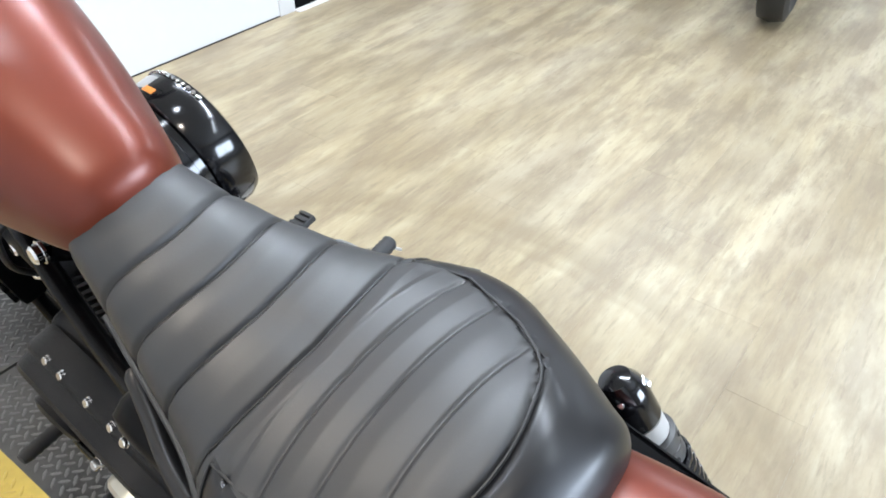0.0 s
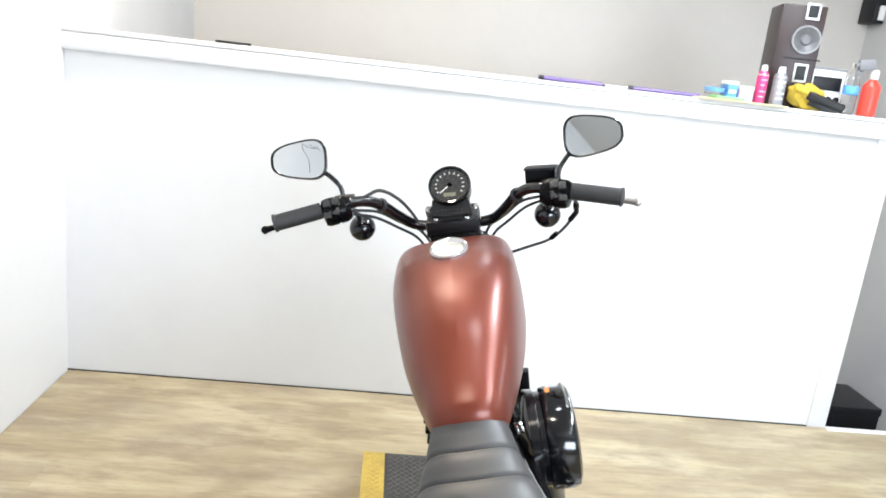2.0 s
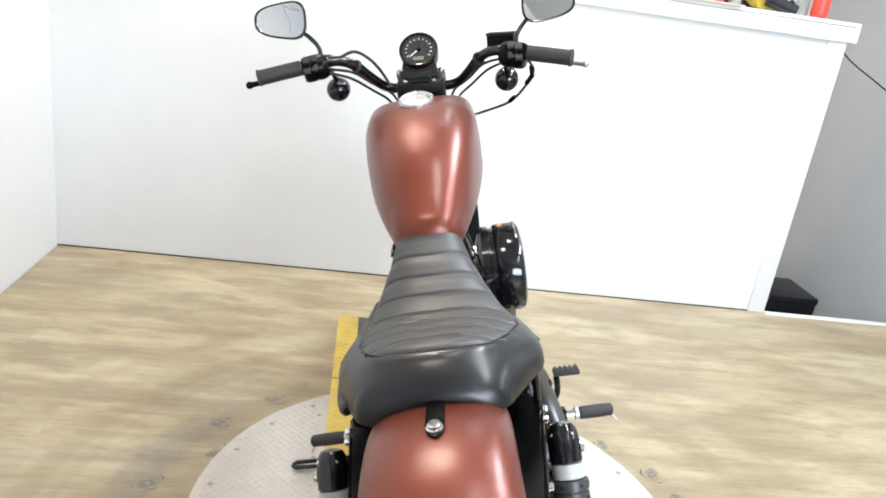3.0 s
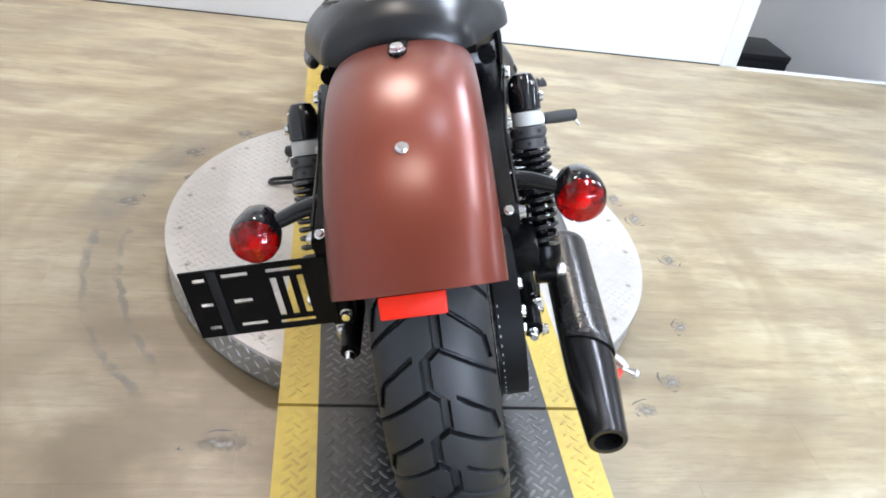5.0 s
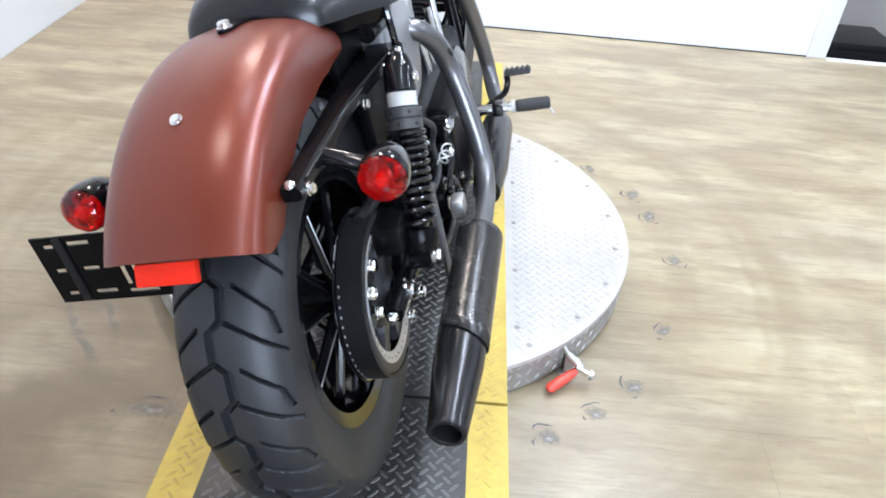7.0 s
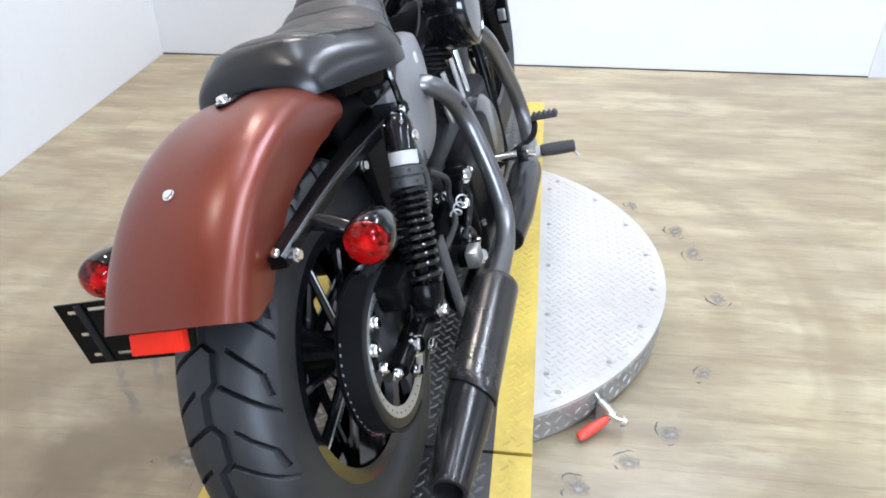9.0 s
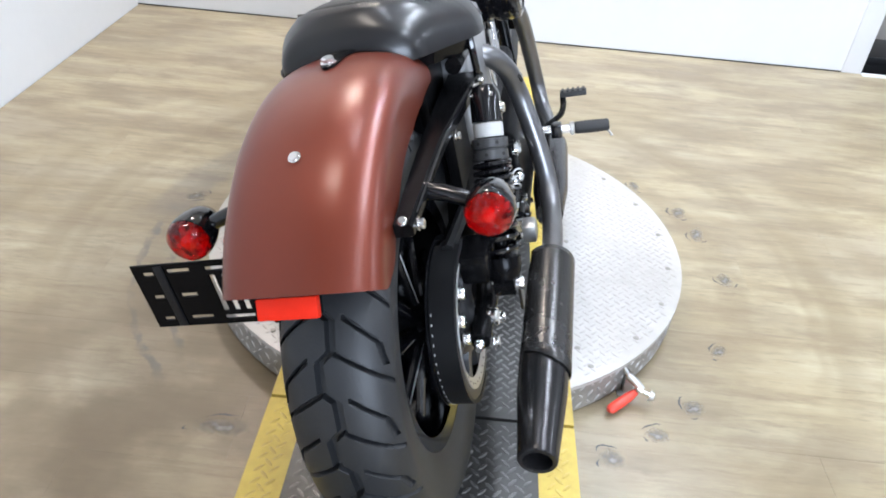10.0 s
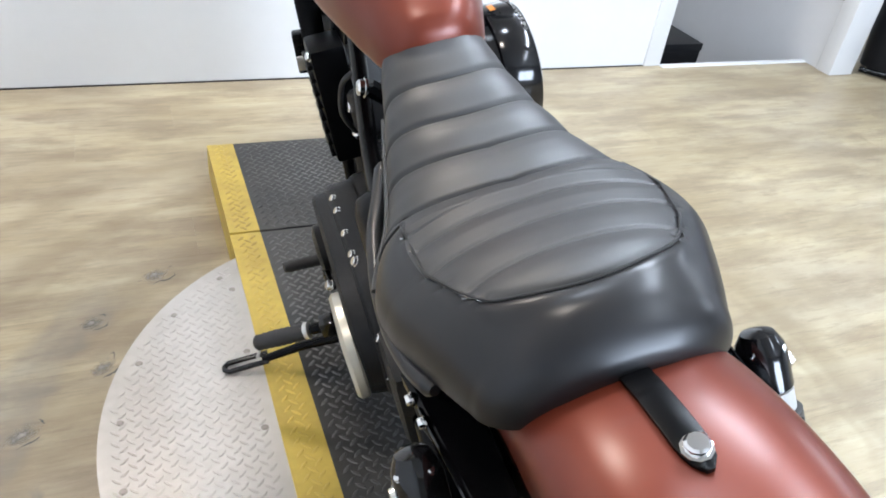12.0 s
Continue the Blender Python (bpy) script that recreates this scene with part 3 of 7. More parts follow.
def build_turntable():
    root = thing("turntable", pose(0, 0, 0), "round steel tread-plate turntable with a yellow-edged wheel track", "turntable")
    cx, cy = DISC
    # two half-moon decks, one on each side of the track
    for side, xe in ((-1, TX0), (1, TX1)):
        a0 = math.acos(max(-1, min(1, (xe - cx) / DISC_R)))
        span = [a0 + (2 * math.pi - 2 * a0) * k / 48 for k in range(49)] if side < 0 else [-a0 + 2 * a0 * k / 48 for k in range(49)]
        rim = [(cx + DISC_R * math.cos(a), cy + DISC_R * math.sin(a)) for a in span]
        bm = bmesh.new()
        rings(bm, [[(x, y, z) for x, y in rim] for z in (HP - 0.016, HP - 0.006)])
        deck = part("deck", bm, PLATE_LIGHT, root, "pale worn galvanised half-moon plate", 30)
        top = tread_field(cx - DISC_R, cx + DISC_R, cy - DISC_R, cy + DISC_R, HP - 0.006,
                          lambda u, v: math.hypot(u - cx, v - cy) < DISC_R - 0.02 and (u < xe - 0.015 if side < 0 else u > xe + 0.015))
        tread_part("tread_pattern", top, DECK_BAR, deck, "raised tread bars")
        # skirt
        bm = bmesh.new()
        loops = [[(cx + (DISC_R - 0.004) * math.cos(a), cy + (DISC_R - 0.004) * math.sin(a), z) for a in span] for z in (0.006, HP - 0.016)]
        rings(bm, loops, closed=False, caps=False)
        skirt = part("skirt", bm, PLATE_EDGE, root, "worn tread-plate skirt round the deck")
        bm = bmesh.new()
        n = int((span[-1] - span[0]) * DISC_R / 0.026)
        for j in range(3):
            for i in range(n):
                a = span[0] + (i + 0.5) * (span[-1] - span[0]) / n
                piece = bmesh.new()
                add_tread(piece, 0, 0, 0, radians(45 if (i + j) % 2 else -45), 0.022, 0.006, 0.0018)
                m = Matrix.Translation((cx + (DISC_R - 0.004) * math.cos(a), cy + (DISC_R - 0.004) * math.sin(a), 0.02 + 0.026 * j)) @ Matrix.Rotation(a + math.pi / 2, 4, "Z") @ Matrix.Rotation(math.pi / 2, 4, "X")
                vs = {v: bm.verts.new(m @ v.co) for v in piece.verts}
                for f in piece.faces:
                    bm.faces.new([vs[v] for v in f.verts])
                piece.free()
        tread_part("skirt_tread", bm, SKIRT_BAR, skirt, "raised tread bars of the skirt")
        # rim bolts
        for k in range(8):
            a = span[3] + (span[-4] - span[3]) * k / 7
            part("bolt", bolt((cx + (DISC_R - 0.035) * math.cos(a), cy + (DISC_R - 0.035) * math.sin(a), HP - 0.006), (0, 0, 1), 0.0058, 0.002), BOLT_DULL, root)
        for k in range(5):
            part("bolt", bolt((xe + side * 0.025, cy - 0.42 + 0.21 * k, HP - 0.006), (0, 0, 1), 0.0058, 0.002), BOLT_DULL, root)
    # the track: three lengths, with gaps at the seams
    cuts = (TRACK[0], SEAMS[0], SEAMS[1], TRACK[1])
    for a, b in zip(cuts, cuts[1:]):
        y0, y1 = a + 0.004, b - 0.004
        dark = part("track_plate", box((TX0 + TAPE, y0, 0.0), (TX1 - TAPE, y1, HP - 0.002)), PLATE_DARK, root, "dark worn tread plate of the wheel track")
        tread_part("tread_pattern", tread_field(TX0 + TAPE + 0.004, TX1 - TAPE - 0.004, y0, y1, HP - 0.002, None, 0.0195, (0.0250, 0.0066, 0.0016)), PLATE_WORN, dark, "raised dark tread bars")
        for x0, x1 in ((TX0, TX0 + TAPE), (TX1 - TAPE, TX1)):
            strip = part("yellow_edge", box((x0, y0, 0.0), (x1, y1, HP - 0.001)), YELLOW, root, "worn yellow painted edge strip")
            tread_part("tread_pattern", tread_field(x0 + 0.003, x1 - 0.003, y0, y1, HP - 0.001, None, 0.0195, (0.0250, 0.0062, 0.0014)), YELLOW_BAR, strip, "raised yellow tread bars")
    part("seam_gap", box((TX0 + 0.004, SEAMS[0] - 0.01, 0.0), (TX1 - 0.004, SEAMS[0] + 0.01, HP - 0.012)), GAP, root, "dark gap between the track lengths")
    part("seam_gap", box((TX0 + 0.004, SEAMS[1] - 0.01, 0.0), (TX1 - 0.004, SEAMS[1] + 0.01, HP - 0.012)), GAP, root, "dark gap between the track lengths")
    return root


build_turntable()


def build_clamp():
    """The red-handled clamp at the foot of the turntable."""
    root = thing("toggle_clamp", pose(0.412, 0.285, 0.0), "steel locking clamp with a red grip beside the turntable", "clamp")
    part("base", box((-0.022, -0.004, 0.0), (0.020, 0.040, 0.006), 0.002), STEEL, root)
    part("post", box((-0.012, 0.002, 0.006), (0.010, 0.022, 0.050), 0.003), STEEL, root)
    part("link", tube([(-0.008, 0.004, 0.058), (0.010, -0.008, 0.050), (0.024, -0.016, 0.040)], [0.009, 0.010, 0.008], 10), STEEL, root)
    part("pin", tube([(0.012, -0.018, 0.040), (0.046, -0.030, 0.034)], 0.0065, 10), CHROME, root)
    part("pin_nut", bolt((0.040, -0.028, 0.035), (1, -0.35, -0.15), 0.010, 0.010), STEEL, root)
    part("hook", tube([(-0.006, 0.006, 0.056), (-0.018, 0.016, 0.070), (-0.030, 0.026, 0.072)], 0.005, 8, 4), STEEL, root)
    part("grip", tube([(0.014, -0.014, 0.030), (0.000, -0.026, 0.027), (-0.024, -0.046, 0.022), (-0.046, -0.064, 0.018), (-0.051, -0.068, 0.017)], [0.007, 0.0105, 0.0118, 0.0110, 0.006], 14), RED_RUBBER, root, "red vinyl grip")
    return root


build_clamp()

# ---------------------------------------------------------------- lamps of the room


def build_downlight(x, y, z, watts, colour, size, label):
    root = thing("downlight", pose(x, y, z), label, "lamp", "downlights")
    part("trim_ring", lathe([(size * 0.5, -0.001), (size * 0.5 + 0.02, -0.004), (size * 0.5 + 0.02, -0.012), (size * 0.5, -0.014)], None, 32, False), PAINT_CEILING, root)
    data = bpy.data.lights.new("round_light", "AREA")
    data.shape, data.size, data.energy, data.color = "DISK", size, watts, colour
    lamp = new("round_light", data)
    lamp.matrix_world = pose(x, y, z - 0.02)
    return root


COOL, WARM = (0.865, 0.935, 1.0), (1.0, 0.87, 0.71)
for x, y, watts in ((-0.8, -0.2, 17), (-0.8, 2.2, 50)):
    build_downlight(x, y, CEIL, watts, WARM, 0.30, "round warm downlight in the ceiling")
build_downlight(-0.15, 0.75, CEIL, 10, COOL, 0.25, "round white downlight in the ceiling")
build_downlight(0.3, 3.5, CEIL, 10, COOL, 0.3, "round white downlight in the ceiling")


def build_strip_light(x, y, z, length, watts):
    """A surface-mounted strip light along y."""
    root = thing("strip_light", pose(x, y, z), "long white strip light on the ceiling", "lamp", "strip lights")
    part("housing", box((-0.09, -length / 2 - 0.03, -0.05), (0.09, length / 2 + 0.03, 0.0), 0.006), PAINT_CEILING, root)
    data = bpy.data.lights.new("strip", "AREA")
    data.shape, data.size, data.size_y, data.energy, data.color = "RECTANGLE", 0.14, length, watts, COOL
    lamp = new("strip", data)
    lamp.matrix_world = pose(x, y, z - 0.055)
    return root


for y, watts in ((-1.7, 18), (0.0, 56), (1.65, 80)):
    build_strip_light(1.05, y, CEIL, 1.3, watts)
# two assumed strips, out of view, added to brighten the east side
for y in (-0.6, 1.4):
    build_strip_light(4.3, y, CEIL, 1.3, 70)
# daylight of the window
area_lamp("window_light", (1.7, -4.26, 1.6), (1.5, 0.0, 1.0), 2.3, 1.30, 275, (0.78, 0.88, 1.0))

# ---------------------------------------------------------------- motorcycle
LEAN, YAW = 15.25, -4.09
BIKE = thing("motorcycle", pose(-0.0010, 0, HP, 0, -LEAN, YAW), "cruiser motorcycle with burnt-copper tank and fender, leaning on its side stand", "motorcycle")
REAR, REAR_R = Vector((0, -0.012, 0.320)), 0.320
FRONT, FRONT_R = Vector((0, 1.505, 0.330)), 0.330


def groove_depth(arc, v):
    """Depth of the tyre's tread, 0 to 1, at arc metres down its back and v across, from -1 to 1."""
    period, half, soft = 0.105, 0.0025, 0.0012
    ph = (arc / period) % 1.0
    # stepped groove down the middle
    if ph < 0.14:
        mid = -0.085 + 0.17 * ph / 0.14
    elif ph < 0.50:
        mid = 0.085
    elif ph < 0.64:
        mid = 0.085 - 0.17 * (ph - 0.50) / 0.14
    else:
        mid = -0.085
    gaps = [abs(v - mid) * 0.068 - 0.0006]
    for side, shift in ((1, 0.0), (-1, 0.5)):
        w, q = v * side, (ph + shift) % 1.0

        def near(y):
            d = abs(q - y) % 1.0
            return min(d, 1 - d) * period
        if 0.24 < w < 0.74:
            gaps.append(near(0.10 + 0.34 * (w - 0.24) / 0.50))
        if 0.44 <= q < 0.74:
            gaps.append(abs(w - (0.74 + 0.10 * (q - 0.44) / 0.30)) * 0.068)
        if 0.10 < w < 0.95:
            gaps.append(near(0.52 + 0.46 * ((w - 0.10) / 0.85)))
    return max(0.0, min(1.0, (half + soft - min(gaps)) / soft))


def build_tyre(name, centre, radius, half, tread, parent):
    bm = bmesh.new()
    nu, nv = (900, 120) if tread else (96, 16)
    loops = []
    for i in range(nu):
        # the back of the rear tyre is cut finer than the rest
        a = 2 * math.pi * i / nu if not tread else radians(-165 + 180 * i / 780 if i < 780 else 15 + 180 * (i - 780) / 120)
        ring = []
        for j in range(nv + 1):
            v = -1.18 + 2.36 * j / nv
            if abs(v) <= 1:
                x, r = half * math.sin(v * 1.25) / math.sin(1.25), radius - 0.040 * abs(v) ** 2.3
            else:
                k = (abs(v) - 1) / 0.18
                x, r = math.copysign(half * (1.0 - 0.22 * k * k + 0.06 * k * (1 - k)), v), radius - 0.040 - 0.072 * k
            if tread and abs(v) < 1:
                r -= 0.0100 * groove_depth(-a * radius + 0.0525, v)
            ring.append(centre + Vector((x, r * math.sin(a), r * math.cos(a))))
        loops.append(ring)
    rows = [[bm.verts.new(p) for p in ring] for ring in loops]
    for i in range(nu):
        a, b = rows[i], rows[(i + 1) % nu]
        for j in range(nv):
            bm.faces.new((a[j], a[j + 1], b[j + 1], b[j]))
    return part(name, bm, RUBBER, parent, "black treaded rubber tyre" if tread else "black rubber tyre", 30)


def build_wheel(name, centre, radius, half, tread):
    ax = Matrix.Translation(centre) @ Matrix.Rotation(math.pi / 2, 4, "Y")
    rr = radius - 0.105
    wheel = part(name, lathe([(rr - 0.03, -half * 0.72), (rr + 0.012, -half * 0.82), (rr + 0.012, -half * 0.70), (rr - 0.012, -half * 0.5),
                              (rr - 0.012, half * 0.5), (rr + 0.012, half * 0.70), (rr + 0.012, half * 0.82), (rr - 0.03, half * 0.72)], ax, 64, False), GLOSS_BLACK, BIKE, "gloss black cast rim")
    build_tyre("tyre", centre, radius, half, tread, wheel)
    part("hub", lathe([(0.03, -0.075), (0.042, -0.06), (0.036, 0.0), (0.042, 0.06), (0.03, 0.075)], ax, 24), SATIN_BLACK, wheel)
    for k in range(9):
        a = 2 * math.pi * k / 9
        for s in (-1, 1):
            p0 = centre + Vector((s * 0.035, 0.036 * math.sin(a), 0.036 * math.cos(a)))
            p1 = centre + Vector((s * 0.012, (rr - 0.012) * math.sin(a + s * 0.09), (rr - 0.012) * math.cos(a + s * 0.09)))
            spoke = part("spoke", tube([p0, (p0 + p1) / 2, p1], [0.010, 0.007, 0.009], 8), GLOSS_BLACK, wheel)
            if s > 0 and k % 3 == 0:
                d = Vector((0.008, -0.004 * math.cos(a), 0.004 * math.sin(a)))
                part("spoke_edge", tube([p0 + d, p1 + d], [0.0011, 0.0011], 5), STEEL, spoke, "bright machined spoke edge")
    return wheel


rear_wheel = build_wheel("rear_wheel", REAR, REAR_R, 0.076, True)
front_wheel = build_wheel("front_wheel", FRONT, FRONT_R, 0.052, False)

# belt pulley, on the right of the rear wheel
pm = Matrix.Translation(REAR) @ Matrix.Rotation(math.pi / 2, 4, "Y")
BELT = material("drive_belt_rubber", (0.0050, 0.0050, 0.0055), 0.5, spec=0.2, vary=0.2, scale=40)
PULLEY_GREY = material("dark_cast_pulley", (0.017, 0.0175, 0.019), 0.42, metal=0.3, vary=0.2, scale=30)
pulley = part("pulley", lathe([(0.092, 0.094), (0.125, 0.094), (0.128, 0.090), (0.128, 0.122), (0.122, 0.124), (0.094, 0.118)], pm, 72, False), PULLEY_GREY, rear_wheel, "dark grey belt pulley")
ring_ = part("pulley_ring", lathe([(0.094, 0.1190), (0.110, 0.1240), (0.112, 0.1235), (0.112, 0.119)], pm, 72, False), STEEL, pulley, "bare bright pulley rim")
for k in range(36):
    a = 2 * math.pi * k / 36
    part("ring_hole", lathe([(0.0016, 0.0), (0.0016, 0.0006), (0.0, 0.0008)], Matrix.Translation(REAR + Vector((0.1222, 0.104 * math.sin(a), 0.104 * math.cos(a)))) @ Matrix.Rotation(math.pi / 2, 4, "Y"), 8, False), GAP, ring_)
part("pulley_hub", lathe([(0.020, 0.100), (0.058, 0.106), (0.060, 0.112), (0.054, 0.118), (0.030, 0.122), (0.018, 0.130)], pm, 40, False), PULLEY_GREY, pulley)
for k in range(7):
    a = 2 * math.pi * k / 7 + 0.3
    loops = []
    for r, w in ((0.050, 0.020), (0.062, 0.013), (0.080, 0.013), (0.096, 0.021)):
        c_, t_ = Vector((0, math.sin(a), math.cos(a))), Vector((0, math.cos(a), -math.sin(a)))
        loops.append([REAR + c_ * r + t_ * w * s + Vector((x, 0, 0)) for s, x in ((-1, 0.104), (-0.8, 0.117), (0.8, 0.117), (1, 0.104))])
    bm = bmesh.new()
    rings(bm, loops)
    part("pulley_arm", bm, PULLEY_GREY, pulley)
for y, z, r in ((-0.055, 0.402, 0.0105), (-0.088, 0.376, 0.0105), (-0.080, 0.335, 0.0095), (-0.020, 0.312, 0.0085)):
    part("pulley_bolt", bolt((0.118, y, z), (1, 0, 0), r, 0.014), CHROME, pulley, "chrome bolt")
part("belt", tube([REAR + Vector((0.108, 0.0, 0.131)), Vector((0.108, 0.30, 0.40)), Vector((0.108, 0.52, 0.395))], 0.011, 8), BELT, BIKE, "black drive belt")
part("belt", tube([REAR + Vector((0.108, 0.0, -0.131)), Vector((0.108, 0.30, 0.245)), Vector((0.108, 0.52, 0.290))], 0.011, 8), BELT, BIKE, "black drive belt")

# brake disc and caliper bracket on the left of the rear wheel
part("brake_disc", lathe([(0.062, -0.088), (0.146, -0.088), (0.146, -0.083), (0.062, -0.083)], pm, 56, False), DEEP_BLACK, rear_wheel, "blackened brake disc")
part("disc_carrier", lathe([(0.020, -0.080), (0.075, -0.080), (0.075, -0.074), (0.020, -0.072)], pm, 40), SATIN_BLACK, rear_wheel)
part("caliper", box((-0.118, 0.085, 0.335), (-0.066, 0.150, 0.445), 0.012, None, 3), SATIN_BLACK, BIKE, "black rear brake caliper")

# the belt where it wraps the pulley, with its pale tooth ends
bm = bmesh.new()
loops = []
for k in range(33):
    a = radians(-96 + 192 * k / 32)
    loops.append([REAR + Vector((x, -r * math.cos(a), r * math.sin(a))) for x, r in ((0.086, 0.1285), (0.086, 0.1345), (0.124, 0.1345), (0.124, 0.1285))])
rings(bm, loops)
wrap = part("belt_wrap", bm, BELT, BIKE, "black drive belt round the pulley")
part("belt_flange", lathe([(0.128, 0.0815), (0.1375, 0.0815), (0.1375, 0.0845), (0.128, 0.0845)], pm, 72, False), GLOSS_BLACK, pulley)
for k in range(17):
    a = radians(-58 + 100 * k / 16)
    p = REAR + Vector((0.0895, -0.1346 * math.cos(a), 0.1346 * math.sin(a)))
    part("tooth_mark", box((-0.0007, -0.0004, -0.0019), (0.0007, 0.0005, 0.0019), 0, Matrix.Translation(p) @ Matrix.Rotation(-a, 4, "X")), COLLAR, wrap)


# rear fender
FEN_C, FEN_R = (-0.014, 0.373), 0.380


def fender_point(a, u, lift=0.0):
    """a: degrees from the rear level, over the top; u: -1 to 1 across, down both skirts."""
    w = 0.0995
    # the skirts are deepest beside the axle and cut up towards both ends
    deep = float(np.interp(a, (36, 40, 46, 60, 92, 108, 119), (0.070, 0.086, 0.097, 0.106, 0.104, 0.085, 0.056)))
    k = min(1.0, abs(u) / 0.74) * math.pi / 2
    x = math.copysign(w * math.sin(k) ** 0.80, u)
    drop = 0.046 * (1 - max(0.0, math.cos(k)) ** 0.86)
    if abs(u) > 0.74:
        g = (abs(u) - 0.74) / 0.26
        drop += (deep - 0.046) * g
        x -= math.copysign(0.004 * g * g, u)
    r = FEN_R - drop + lift
    t = radians(a)
    return Vector((x, FEN_C[0] - r * math.cos(t), FEN_C[1] + r * math.sin(t)))


bm = bmesh.new()
na, nu = 64, 50
grid = []
for i in range(na + 1):
    row = []
    for j in range(nu + 1):
        u = -1 + 2 * j / nu
        a0 = 38.8 - 0.4 * (1 - min(1.0, u * u / 0.55)) + 6.0 * max(0.0, (abs(u) - 0.74) / 0.26) ** 2
        row.append(bm.verts.new(fender_point(a0 + (119 - a0) * i / na, u)))
    grid.append(row)
for i in range(na):
    for j in range(nu):
        bm.faces.new((grid[i][j], grid[i][j + 1], grid[i + 1][j + 1], grid[i + 1][j]))
fender = part("rear_fender", bm, COPPER, BIKE, "burnt-copper chopped rear fender", 60)
sol = fender.modifiers.new("thick", "SOLIDIFY")
sol.thickness, sol.offset = 0.004, -1
split = fender.modifiers.new("crisp_rim", "EDGE_SPLIT")
split.split_angle = radians(50)
part("fender_bolt", bolt(fender_point(63.5, 0, 0.001), fender_point(63.5, 0) - Vector((0, *FEN_C)), 0.0065, 0.005), CHROME, fender, "chrome bolt")

# reflector and its holder
rm = pose(-0.007, -0.306, 0.590, -28, 0, 0)
part("reflector", box((-0.037, -0.006, -0.014), (0.037, 0.006, 0.012), 0.003, rm), RED_PLASTIC, BIKE, "red plastic reflector under the fender edge")
part("reflector_holder", box((-0.03, 0.007, -0.015), (0.03, 0.03, 0.015), 0.004, rm), SATIN_BLACK, BIKE)

# seat strap
bm = bmesh.new()
loops = []
for k in range(15):
    t = 90.4 + 17 * k / 14
    w = 0.0125 * math.sqrt(max(0.05, 1 - (1 - min(1.0, k / 3.2)) ** 2))
    lo, hi = fender_point(t, 0, 0.0008), fender_point(t, 0, 0.0042)
    loops.append([Vector((-w, lo.y, lo.z)), Vector((w, lo.y, lo.z)), Vector((w, hi.y, hi.z)), Vector((w * 0.6, hi.y, hi.z + 0.0008)), Vector((-w * 0.6, hi.y, hi.z + 0.0008)), Vector((-w, hi.y, hi.z))])
rings(bm, loops)
strap = part("seat_strap", bm, SATIN_BLACK, BIKE, "flat black seat strap")
part("strap_bolt", bolt((0, 0.006, 0.7565), (0, 0, 1), 0.0092, 0.009), CHROME, strap, "chrome bolt")

# ---- seat
SEAT = [  # y, half width, bottom, top
    (0.090, 0.050, 0.722, 0.744), (0.095, 0.080, 0.712, 0.756), (0.108, 0.105, 0.712, 0.773), (0.130, 0.116, 0.708, 0.787), (0.165, 0.131, 0.703, 0.794),
    (0.205, 0.147, 0.696, 0.789), (0.250, 0.163, 0.688, 0.779), (0.300, 0.167, 0.682, 0.770), (0.350, 0.151, 0.680, 0.765), (0.400, 0.127, 0.685, 0.769),
    (0.460, 0.106, 0.703, 0.784), (0.520, 0.088, 0.722, 0.809), (0.565, 0.075, 0.745, 0.830), (0.590, 0.066, 0.765, 0.840), (0.602, 0.047, 0.785, 0.832)]
RIBS = [(0.512, 1.0), (0.461, 1.0), (0.408, 1.0), (0.346, 1.0), (0.301, 0.60), (0.256, 0.55), (0.203, 0.50)]  # y, depth


def seat_x(y):
    """The seat sits a little askew: its middle line drifts across the frame."""
    return float(np.interp(y, (0.12, 0.26, 0.35, 0.50), (-0.007, 0.002, 0.002, -0.005)))


def seat_seam(u):
    """y of the seam between the ribbed panel and the rear roll; u across, -1 to 1."""
    return min(0.352, 0.149 + 0.058 * u * u + 0.20 * (abs(u) / (0.765 if u < 0 else 0.795)) ** 17)


def seat_point(y, th, rib=True):
    w, zb, zt = smooth_table(SEAT, y)
    c, s = math.cos(th), math.sin(th)
    n = 2.3 + 0.3 * min(1.0, max(0.0, (y - 0.25) / 0.2))
    x = w * math.copysign(abs(c) ** (2 / n), c)
    zz = zb + (zt - zb) * abs(s) ** (2 / n)
    p = Vector((x + seat_x(y), y, zz))
    u = x / w
    if rib:
        seam = seat_seam(u)
        if y > seam:
            ya = y - (0.026 if y > 0.325 else -0.018) * u * u
            fade = min(1.0, (y - seam) / 0.02)
            near, deep = min((abs(ya - r), d) for r, d in RIBS)
            dent = 0.0019 * math.cos(min(near, 0.026) / 0.026 * math.pi) + 0.0056 * math.exp(-(near / 0.0024) ** 2)
            # a faint crease down the middle of the cushion
            dent += 0.0016 * math.exp(-(x / 0.004) ** 2) * math.exp(-((y - 0.345) / 0.075) ** 4)
            p.z -= fade * deep * dent * (0.35 + 0.65 * s)
            p.x -= math.copysign(0.0035 * fade * deep * math.exp(-(near / 0.0030) ** 2), x) * abs(c)
        else:
            p.z += 0.004 * math.exp(-((seam - y - 0.018) / 0.02) ** 2) * s
        gap = abs(y - seam)
        p.z -= 0.005 * math.exp(-(gap / 0.004) ** 2) * s
    return p


